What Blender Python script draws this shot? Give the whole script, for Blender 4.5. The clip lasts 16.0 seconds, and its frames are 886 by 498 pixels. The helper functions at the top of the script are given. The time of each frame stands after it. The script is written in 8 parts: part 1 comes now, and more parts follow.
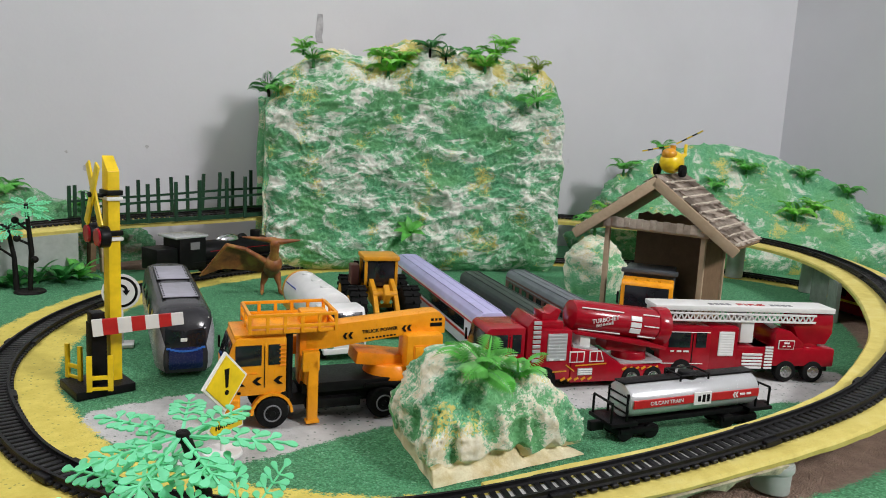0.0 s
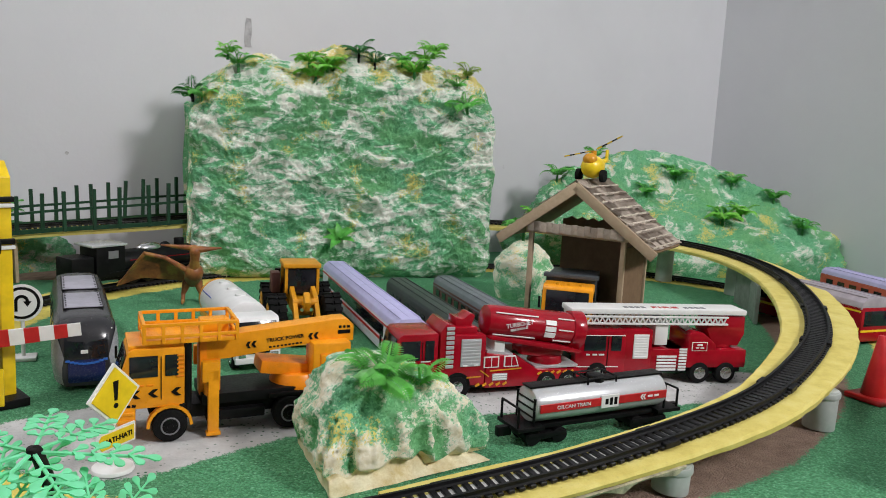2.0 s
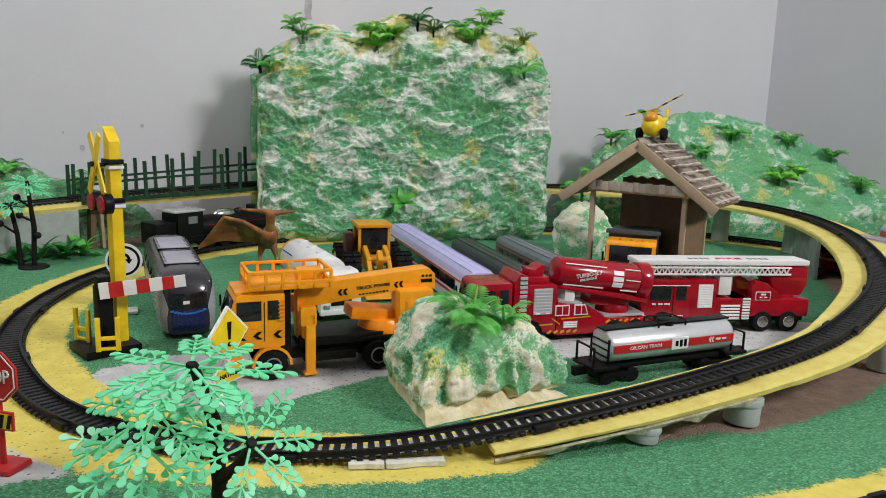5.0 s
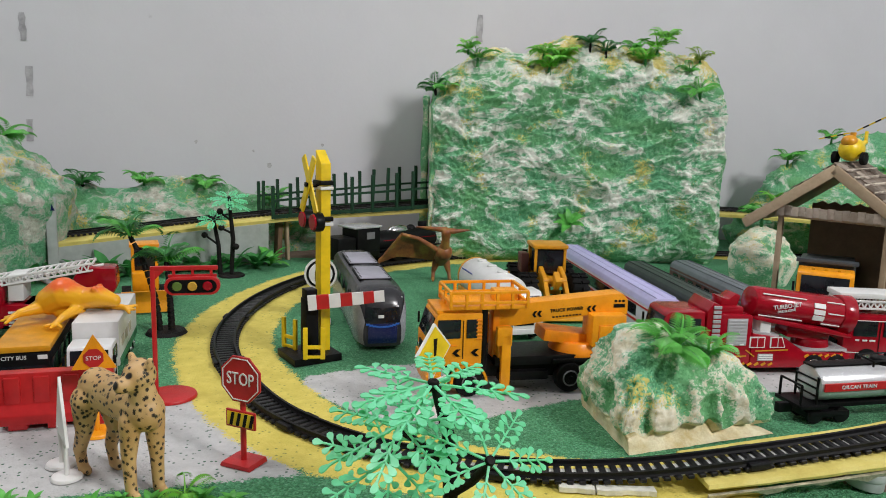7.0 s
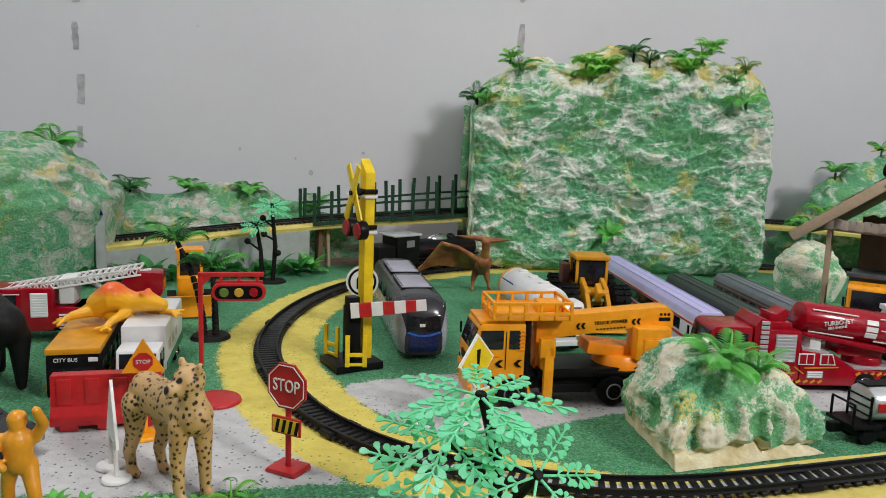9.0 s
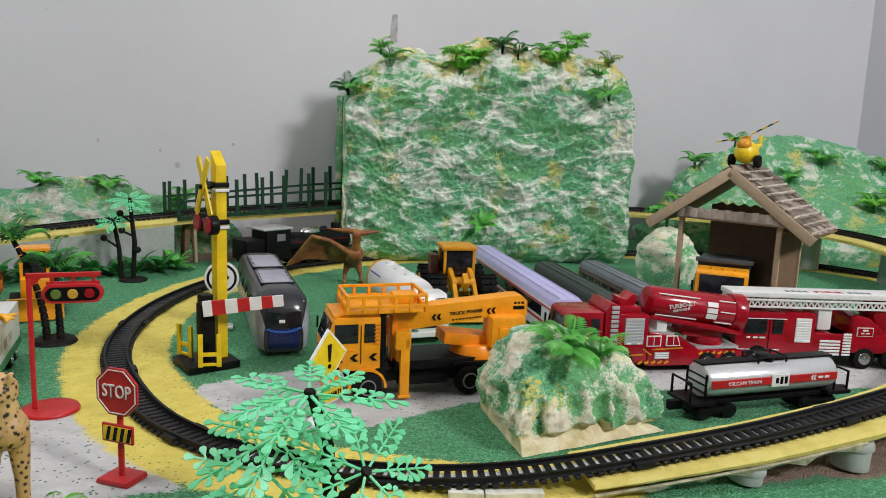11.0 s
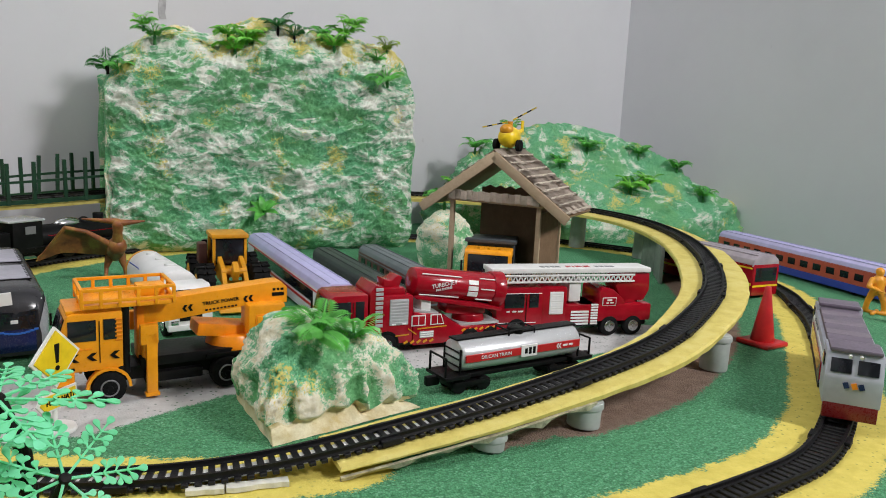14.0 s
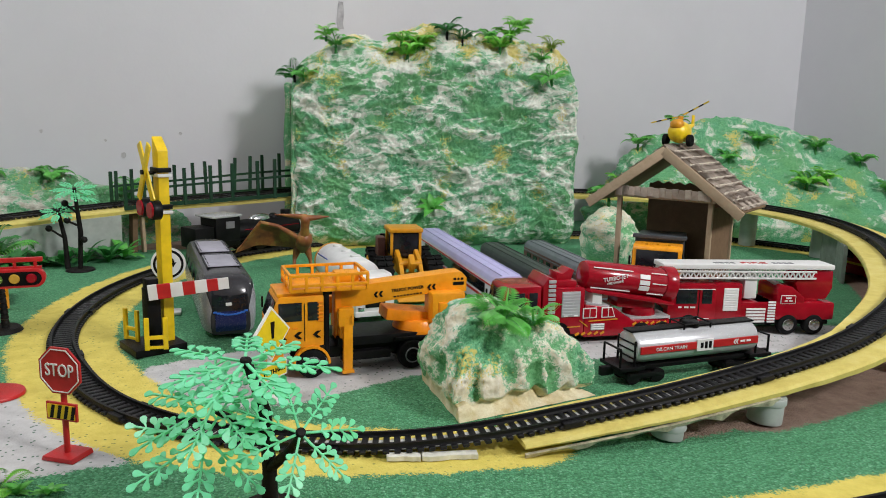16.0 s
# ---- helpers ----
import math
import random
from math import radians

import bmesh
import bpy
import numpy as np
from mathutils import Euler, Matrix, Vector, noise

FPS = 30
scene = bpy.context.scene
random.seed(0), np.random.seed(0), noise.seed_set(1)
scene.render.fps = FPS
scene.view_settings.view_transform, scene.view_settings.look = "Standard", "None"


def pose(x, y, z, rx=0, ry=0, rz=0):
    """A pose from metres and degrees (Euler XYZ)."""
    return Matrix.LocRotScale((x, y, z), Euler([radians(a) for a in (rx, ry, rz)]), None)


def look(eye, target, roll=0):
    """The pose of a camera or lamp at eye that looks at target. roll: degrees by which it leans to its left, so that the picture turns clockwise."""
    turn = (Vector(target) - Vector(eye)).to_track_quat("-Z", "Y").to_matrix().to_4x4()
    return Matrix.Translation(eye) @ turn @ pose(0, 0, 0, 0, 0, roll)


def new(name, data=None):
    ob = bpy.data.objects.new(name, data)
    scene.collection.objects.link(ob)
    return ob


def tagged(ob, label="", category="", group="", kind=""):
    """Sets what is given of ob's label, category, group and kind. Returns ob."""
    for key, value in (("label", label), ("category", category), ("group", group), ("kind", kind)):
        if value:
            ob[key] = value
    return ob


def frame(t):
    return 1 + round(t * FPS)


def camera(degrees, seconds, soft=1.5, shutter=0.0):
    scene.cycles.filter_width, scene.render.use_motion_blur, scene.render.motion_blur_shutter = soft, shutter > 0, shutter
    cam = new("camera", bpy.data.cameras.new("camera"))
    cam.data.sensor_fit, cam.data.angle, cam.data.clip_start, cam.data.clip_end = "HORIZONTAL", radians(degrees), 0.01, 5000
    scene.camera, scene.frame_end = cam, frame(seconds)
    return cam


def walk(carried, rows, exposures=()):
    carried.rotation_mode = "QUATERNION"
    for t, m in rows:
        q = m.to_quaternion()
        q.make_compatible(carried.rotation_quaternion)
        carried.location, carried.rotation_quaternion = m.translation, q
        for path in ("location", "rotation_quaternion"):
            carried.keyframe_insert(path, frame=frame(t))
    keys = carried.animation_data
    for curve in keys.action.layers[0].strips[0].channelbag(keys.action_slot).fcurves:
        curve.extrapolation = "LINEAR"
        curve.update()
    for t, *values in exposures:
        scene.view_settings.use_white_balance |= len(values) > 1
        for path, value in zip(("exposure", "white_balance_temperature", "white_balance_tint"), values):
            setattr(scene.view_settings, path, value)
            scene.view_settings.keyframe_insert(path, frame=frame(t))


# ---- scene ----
cam = camera(61.1, 16.0, soft=0.95)
PATH = [
    (0, (0.045, 0.036, 0.262), (-0.0115, 2.011, -0.046), 3.0),
    (0.5, (0.053, 0.033, 0.267), (0.0265, 2.012, -0.023), 3.0),
    (1, (0.066, 0.039, 0.265), (0.0665, 2.018, -0.02), 3.0),
    (1.5, (0.078, 0.041, 0.267), (0.1055, 2.021, -0.014), 2.8),
    (2, (0.088, 0.044, 0.261), (0.1525, 2.023, -0.021), 3.0),
    (2.5, (0.106, 0.042, 0.252), (0.3265, 2.005, -0.059), 3.3),
    (3, (0.114, 0.035, 0.251), (0.4245, 1.983, -0.075), 2.6),
    (3.5, (0.111, 0.031, 0.25), (0.4535, 1.971, -0.088), 2.4),
    (4, (0.096, 0.023, 0.246), (0.3425, 1.977, -0.101), 2.2),
    (4.5, (0.076, 0.011, 0.246), (0.1875, 1.976, -0.109), 1.9),
    (5, (0.054, -0.002, 0.246), (0.0105, 1.965, -0.11), 1.7),
    (5.2, (0.046, -0.007, 0.246), (-0.0435, 1.96, -0.107), 1.7),
    (7.3, (-0.006, -0.02, 0.254), (-0.4355, 1.906, -0.063), 1.7),
    (7.5, (-0.007, -0.019, 0.254), (-0.4515, 1.905, -0.057), 1.7),
    (8, (-0.01, -0.023, 0.254), (-0.4915, 1.892, -0.056), 2.0),
    (8.2, (-0.013, -0.024, 0.254), (-0.5115, 1.887, -0.054), 2.1),
    (10.3, (0.009, -0.012, 0.257), (-0.3565, 1.928, -0.055), 2.3),
    (10.5, (0.017, -0.011, 0.257), (-0.2975, 1.939, -0.054), 2.3),
    (11, (0.026, -0.007, 0.257), (-0.1925, 1.954, -0.065), 2.2),
    (11.5, (0.038, -0.002, 0.257), (-0.0295, 1.971, -0.062), 2.0),
    (12, (0.045, 0.002, 0.258), (0.0765, 1.976, -0.063), 2.1),
    (12.5, (0.056, 0.004, 0.256), (0.1615, 1.976, -0.062), 2.3),
    (13, (0.067, 0.005, 0.255), (0.2445, 1.971, -0.067), 2.8),
    (13.5, (0.074, 0.005, 0.254), (0.3225, 1.963, -0.072), 2.9),
    (14, (0.077, 0.001, 0.253), (0.3595, 1.954, -0.078), 2.8),
    (14.5, (0.075, -0.007, 0.253), (0.2915, 1.952, -0.091), 2.1),
    (15, (0.063, -0.021, 0.251), (0.1325, 1.948, -0.093), 1.4),
    (15.5, (0.053, -0.029, 0.251), (0.0085, 1.94, -0.093), 1.4),
    (16, (0.049, -0.031, 0.251), (-0.0635, 1.935, -0.096), 1.4),
]
walk(cam, [(t, look(eye, target, roll)) for t, eye, target, roll in PATH], [(0.0, 0.0), (3.0, -0.04), (5.0, -0.03), (7.5, -0.1), (8.0, -0.12), (10.5, -0.08), (12.0, 0.0), (16.0, -0.03)])

# ---- light ----
world = bpy.data.worlds.new("room_world")
world.use_nodes = True
world.node_tree.nodes["Background"].inputs[0].default_value = (0.8, 0.85, 1.0, 1)
world.node_tree.nodes["Background"].inputs[1].default_value = 0.01
scene.world = world


def area_lamp(name, eye, target, size, watts, colour=(1, 1, 1)):
    data = bpy.data.lights.new(name, "AREA")
    data.shape, data.size, data.energy, data.color = "DISK", size, watts, colour
    lamp = new(name, data)
    lamp.matrix_world = look(eye, target)
    return lamp


area_lamp("bulb_light", (1.95, -0.6, 1.75), (-0.3, 1.1, 0.1), 0.45, 52.5, (1.0, 0.975, 0.985))
area_lamp("ceiling_light", (-1.0, 0.3, 2.2), (0.35, 1.2, 0.1), 0.7, 26, (0.985, 0.98, 0.985))
scene.view_settings.exposure = 0.0


# ---- materials ----
def material(name):
    m = bpy.data.materials.new(name)
    m.use_nodes = True
    nt = m.node_tree
    return m, nt, nt.nodes["Principled BSDF"]


def link(nt, a, b):
    nt.links.new(a, b)


def noise_node(nt, scale, detail=4.0, rough=0.55, vec=None):
    n = nt.nodes.new("ShaderNodeTexNoise")
    n.inputs["Scale"].default_value, n.inputs["Detail"].default_value, n.inputs["Roughness"].default_value = scale, detail, rough
    if vec is not None:
        link(nt, vec, n.inputs["Vector"])
    return n.outputs["Fac"]


def ramp(nt, fac, stops):
    n = nt.nodes.new("ShaderNodeValToRGB")
    els = n.color_ramp.elements
    while len(els) < len(stops):
        els.new(0.5)
    for e, (p, c) in zip(els, stops):
        e.position, e.color = p, (*c, 1) if len(c) == 3 else c
    link(nt, fac, n.inputs["Fac"])
    return n.outputs["Color"]


def mix(nt, fac, a, b):
    n = nt.nodes.new("ShaderNodeMix")
    n.data_type = "RGBA"
    for socket, value in ((n.inputs[0], fac), (n.inputs[6], a), (n.inputs[7], b)):
        if hasattr(value, "is_linked"):
            link(nt, value, socket)
        else:
            socket.default_value = value if isinstance(value, (int, float)) else (*value, 1)
    return n.outputs[2]


def maths(nt, op, a, b=0.0, clamp=False):
    n = nt.nodes.new("ShaderNodeMath")
    n.operation, n.use_clamp = op, clamp
    for socket, value in zip(n.inputs, (a, b)):
        if hasattr(value, "is_linked"):
            link(nt, value, socket)
        else:
            socket.default_value = value
    return n.outputs[0]


def bump(nt, bsdf, height, strength, distance):
    n = nt.nodes.new("ShaderNodeBump")
    n.inputs["Strength"].default_value, n.inputs["Distance"].default_value = strength, distance
    link(nt, height, n.inputs["Height"])
    link(nt, n.outputs[0], bsdf.inputs["Normal"])


def coords(nt):
    return nt.nodes.new("ShaderNodeTexCoord").outputs["Object"]


def position(nt):
    return nt.nodes.new("ShaderNodeNewGeometry").outputs["Position"]


def plastic(name, colour, rough=0.35, wear=0.12, metal=0.0, scale=60.0, gloss=0.5):
    """Moulded or painted toy surface: faint mottling, dust and scuffs."""
    m, nt, bsdf = material(name)
    pos = position(nt)
    big, fine = noise_node(nt, scale, 3, 0.6, pos), noise_node(nt, scale * 12, 3, 0.6, pos)
    dark = tuple(c * (1 - wear * 1.4) for c in colour)
    light = tuple(min(1, c * (1 + wear) + 0.002) for c in colour)
    link(nt, ramp(nt, big, [(0.3, dark), (0.7, light)]), bsdf.inputs["Base Color"])
    link(nt, ramp(nt, fine, [(0.35, (rough * 0.8,) * 3), (0.75, (min(1, rough * 1.35),) * 3)]), bsdf.inputs["Roughness"])
    bsdf.inputs["Metallic"].default_value = metal
    bsdf.inputs["Specular IOR Level"].default_value = gloss
    bump(nt, bsdf, fine, 0.06, 0.0006)
    return m


ORANGE = plastic("orange_plastic", (0.95, 0.35, 0.008), 0.33)
ORANGE_DEEP = plastic("deep_orange_plastic", (0.9, 0.27, 0.006), 0.33)
RED = plastic("red_paint", (0.34, 0.0035, 0.014), 0.16, gloss=0.5)
RED_FLAT = plastic("red_plastic", (0.5, 0.014, 0.016), 0.38)
WHITE = plastic("white_plastic", (0.74, 0.74, 0.73), 0.35, 0.05)
BLACK = plastic("black_plastic", (0.005, 0.005, 0.0055), 0.42, 0.3, gloss=0.16)
RUBBER = plastic("tyre_rubber", (0.006, 0.006, 0.006), 0.75, 0.3, gloss=0.15)
CHROME = plastic("chrome", (0.7, 0.7, 0.7), 0.18, 0.05, 1.0)
SILVER = plastic("silver_paint", (0.6, 0.61, 0.62), 0.22, 0.02, 0.35)
GREYP = plastic("grey_plastic", (0.2, 0.2, 0.21), 0.45)
DARKGLASS = plastic("dark_window", (0.012, 0.014, 0.018), 0.1, 0.2)
YELLOW = plastic("yellow_plastic", (0.86, 0.6, 0.012), 0.35)
YELLOW_DEEP = plastic("machine_yellow", (0.66, 0.29, 0.01), 0.35)
NAVY = plastic("navy_paint", (0.012, 0.02, 0.1), 0.25)
DARKGREEN = plastic("dark_green_paint", (0.006, 0.045, 0.018), 0.5, 0.25, gloss=0.3)
LILAC = plastic("lilac_paper", (0.5, 0.48, 0.75), 0.5, 0.06)
PAPERWHITE = plastic("white_paper", (0.66, 0.67, 0.75), 0.5, 0.06)
OLIVE = plastic("grey_green_paper", (0.04, 0.055, 0.048), 0.5, 0.1)
SLATE = plastic("slate_paper", (0.17, 0.19, 0.21), 0.45, 0.1)
MAROON = plastic("maroon_paper", (0.13, 0.05, 0.04), 0.5, 0.1)
BLUE = plastic("blue_paper", (0.03, 0.06, 0.38), 0.45, 0.08)
ORANGE_PAPER = plastic("orange_paper", (0.46, 0.085, 0.05), 0.5, 0.08)
SIGNWHITE = plastic("sign_white", (0.78, 0.78, 0.76), 0.4, 0.04)


def leafy(name, colour, through_light=0.3, rough=0.4, even=0.6):
    """Thin moulded leaf that lets some light through."""
    m, nt, bsdf = material(name)
    pos = position(nt)
    n = noise_node(nt, 70, 3, 0.6, pos)
    c = ramp(nt, n, [(0.25, tuple(v * even for v in colour)), (0.75, tuple(min(1, v * 1.5) for v in colour))])
    link(nt, c, bsdf.inputs["Base Color"])
    bsdf.inputs["Roughness"].default_value = rough
    thin = nt.nodes.new("ShaderNodeBsdfTranslucent")
    link(nt, c, thin.inputs["Color"])
    both = nt.nodes.new("ShaderNodeMixShader")
    both.inputs[0].default_value = through_light
    link(nt, bsdf.outputs[0], both.inputs[1])
    link(nt, thin.outputs[0], both.inputs[2])
    link(nt, both.outputs[0], nt.nodes["Material Output"].inputs["Surface"])
    return m


LEAF = leafy("palm_leaf", (0.13, 0.48, 0.085))
LEAF_DARK = leafy("dark_palm_leaf", (0.045, 0.24, 0.055))
LEAF_BRIGHT = leafy("bright_leaf", (0.22, 0.6, 0.08))
LEAF_LIME = leafy("yellow_green_leaf", (0.32, 0.48, 0.07))
MINT = leafy("mint_plastic_leaf", (0.24, 0.92, 0.46), 0.4, 0.3, 0.88)
TRUNK = plastic("dark_trunk", (0.008, 0.007, 0.006), 0.6, 0.3, gloss=0.2)


def plaster_rock(name, seed, green_share=0.5, white=((0.6, 0.58, 0.47), (0.89, 0.88, 0.81)), fine=1.0, rough_bump=0.85, sprinkle=0.03, yellow=0.63, crest=0.0, lay=(0.85, 1.05)):
    """White plaster cloth with green and yellow sprinkled grains, lying in streaks along the folds."""
    m, nt, bsdf = material(name)
    pos = nt.nodes.new("ShaderNodeVectorMath")
    pos.operation = "ADD"
    link(nt, position(nt), pos.inputs[0])
    pos.inputs[1].default_value = (seed, seed * 0.7, seed * 0.3)
    pos = pos.outputs[0]
    wide = nt.nodes.new("ShaderNodeVectorMath")
    wide.operation = "MULTIPLY"
    link(nt, pos, wide.inputs[0])
    wide.inputs[1].default_value = (lay[0] * fine, lay[0] * fine, lay[1] * fine)
    wide = wide.outputs[0]
    streak = nt.nodes.new("ShaderNodeTexNoise")
    streak.inputs["Scale"].default_value, streak.inputs["Detail"].default_value = 21, 7
    streak.inputs["Roughness"].default_value, streak.inputs["Distortion"].default_value = 0.66, 1.3
    link(nt, wide, streak.inputs["Vector"])
    streak = streak.outputs["Fac"]
    large, mid = noise_node(nt, 9, 4, 0.6, wide), noise_node(nt, 75, 6, 0.74, wide)
    tiny = noise_node(nt, 240, 4, 0.7, pos)
    seeds = nt.nodes.new("ShaderNodeTexVoronoi")
    seeds.inputs["Scale"].default_value = 620
    link(nt, pos, seeds.inputs["Vector"])
    tint = nt.nodes.new("ShaderNodeSeparateColor")
    link(nt, seeds.outputs["Color"], tint.inputs[0])
    grain = tint.outputs[0]
    fold = nt.nodes.new("ShaderNodeAttribute")
    fold.attribute_name = "fold"
    pale = ramp(nt, mid, [(0.3, white[0]), (0.62, white[1])])
    bare = ramp(nt, noise_node(nt, 34, 5, 0.7, wide), [(0.6, (0, 0, 0)), (0.74, (0.5, 0.5, 0.5))])
    pale = mix(nt, bare, pale, (0.48, 0.44, 0.32))
    green = ramp(nt, grain, [(0.0, (0.06, 0.25, 0.115)), (0.5, (0.115, 0.4, 0.19)), (1.0, (0.22, 0.55, 0.31))])
    green = mix(nt, ramp(nt, large, [(0.45, (0, 0, 0)), (0.62, (0.4, 0.4, 0.4))]), green, (0.17, 0.42, 0.12))
    cover = maths(nt, "ADD", maths(nt, "MULTIPLY", large, 0.26), maths(nt, "MULTIPLY", streak, 0.52))
    cover = maths(nt, "ADD", cover, maths(nt, "MULTIPLY", mid, 0.22))
    cover = maths(nt, "ADD", cover, maths(nt, "MULTIPLY", tiny, 0.08))
    cover = maths(nt, "SUBTRACT", cover, maths(nt, "MULTIPLY", fold.outputs["Fac"], 0.035))
    cover = maths(nt, "ADD", cover, maths(nt, "MULTIPLY", maths(nt, "SUBTRACT", grain, 0.5), sprinkle))
    if crest:
        height = nt.nodes.new("ShaderNodeSeparateXYZ")
        link(nt, position(nt), height.inputs[0])
        rise = maths(nt, "SUBTRACT", height.outputs["Z"], crest, True)
        cover = maths(nt, "SUBTRACT", cover, maths(nt, "MULTIPLY", rise, 0.4))
    edge = 0.54 + (0.5 - green_share) * 0.24
    film = ramp(nt, cover, [(edge - 0.05, (0, 0, 0)), (edge - 0.012, (0.55, 0.55, 0.55))])
    mask = ramp(nt, cover, [(edge - 0.012, (0, 0, 0)), (edge + 0.014, (1, 1, 1))])
    colour = mix(nt, mask, mix(nt, film, pale, (0.3, 0.56, 0.38)), green)
    spots = noise_node(nt, 17, 3, 0.55, pos)
    if crest:
        spots = maths(nt, "ADD", spots, maths(nt, "MULTIPLY", rise, 1.5))
    spots = maths(nt, "ADD", spots, maths(nt, "MULTIPLY", maths(nt, "SUBTRACT", tiny, 0.5), 0.3))
    spots = maths(nt, "ADD", spots, maths(nt, "MULTIPLY", maths(nt, "SUBTRACT", tint.outputs[1], 0.5), 0.16))
    ymask = ramp(nt, spots, [(yellow, (0, 0, 0)), (yellow + 0.05, (0.85, 0.85, 0.85))])
    colour = mix(nt, ymask, colour, (0.74, 0.6, 0.14))
    link(nt, colour, bsdf.inputs["Base Color"])
    bsdf.inputs["Roughness"].default_value = 0.75
    height = maths(nt, "ADD", maths(nt, "MULTIPLY", streak, 1.2), maths(nt, "MULTIPLY", mid, 0.8))
    height = maths(nt, "ADD", height, maths(nt, "MULTIPLY", tiny, 0.35))
    height = maths(nt, "ADD", height, maths(nt, "MULTIPLY", maths(nt, "MULTIPLY", grain, mask), 0.16))
    bump(nt, bsdf, height, rough_bump, 0.008)
    return m


ROCK = plaster_rock("painted_plaster_cloth", 0.0, 0.51, ((0.64, 0.64, 0.54), (0.93, 0.94, 0.86)), 1.25, 0.6, 0.045, 0.655, 0.29, (0.66, 1.45))
ROCK_GREEN = plaster_rock("greener_plaster_cloth", 3.1, 0.84, ((0.52, 0.52, 0.42), (0.86, 0.86, 0.77)), 1.3, 0.5, 0.04, 0.61)
ROCK_PALE = plaster_rock("paler_plaster_cloth", 7.3, 0.53, ((0.66, 0.58, 0.36), (0.93, 0.9, 0.77)), 1.2, 0.35, 0.07, 0.665)
HEM = plaster_rock("ochre_plaster", 2.6, 0.1, ((0.6, 0.46, 0.19), (0.88, 0.8, 0.57)), 0.7, 0.25, 0.1, 0.75)
ROCK_OLIVE = plaster_rock("weathered_plaster_cloth", 5.2, 0.69, ((0.3, 0.29, 0.2), (0.78, 0.78, 0.69)), 1.3, 0.8, 0.05, 0.625)


def plaster_wall():
    m, nt, bsdf = material("grey_painted_wall")
    pos = position(nt)
    broad, fine = noise_node(nt, 1.6, 5, 0.6, pos), noise_node(nt, 140, 4, 0.6, pos)
    stain = noise_node(nt, 5.5, 6, 0.7, pos)
    base = ramp(nt, broad, [(0.3, (0.56, 0.555, 0.585)), (0.7, (0.64, 0.634, 0.667))])
    spot = ramp(nt, stain, [(0.70, (1, 1, 1)), (0.76, (0.72, 0.71, 0.7))])
    n = nt.nodes.new("ShaderNodeMix")
    n.data_type, n.blend_type = "RGBA", "MULTIPLY"
    n.inputs[0].default_value = 1.0
    link(nt, base, n.inputs[6])
    link(nt, spot, n.inputs[7])
    link(nt, n.outputs[2], bsdf.inputs["Base Color"])
    bsdf.inputs["Roughness"].default_value = 0.6
    bump(nt, bsdf, fine, 0.12, 0.002)
    return m


WALL = plaster_wall()


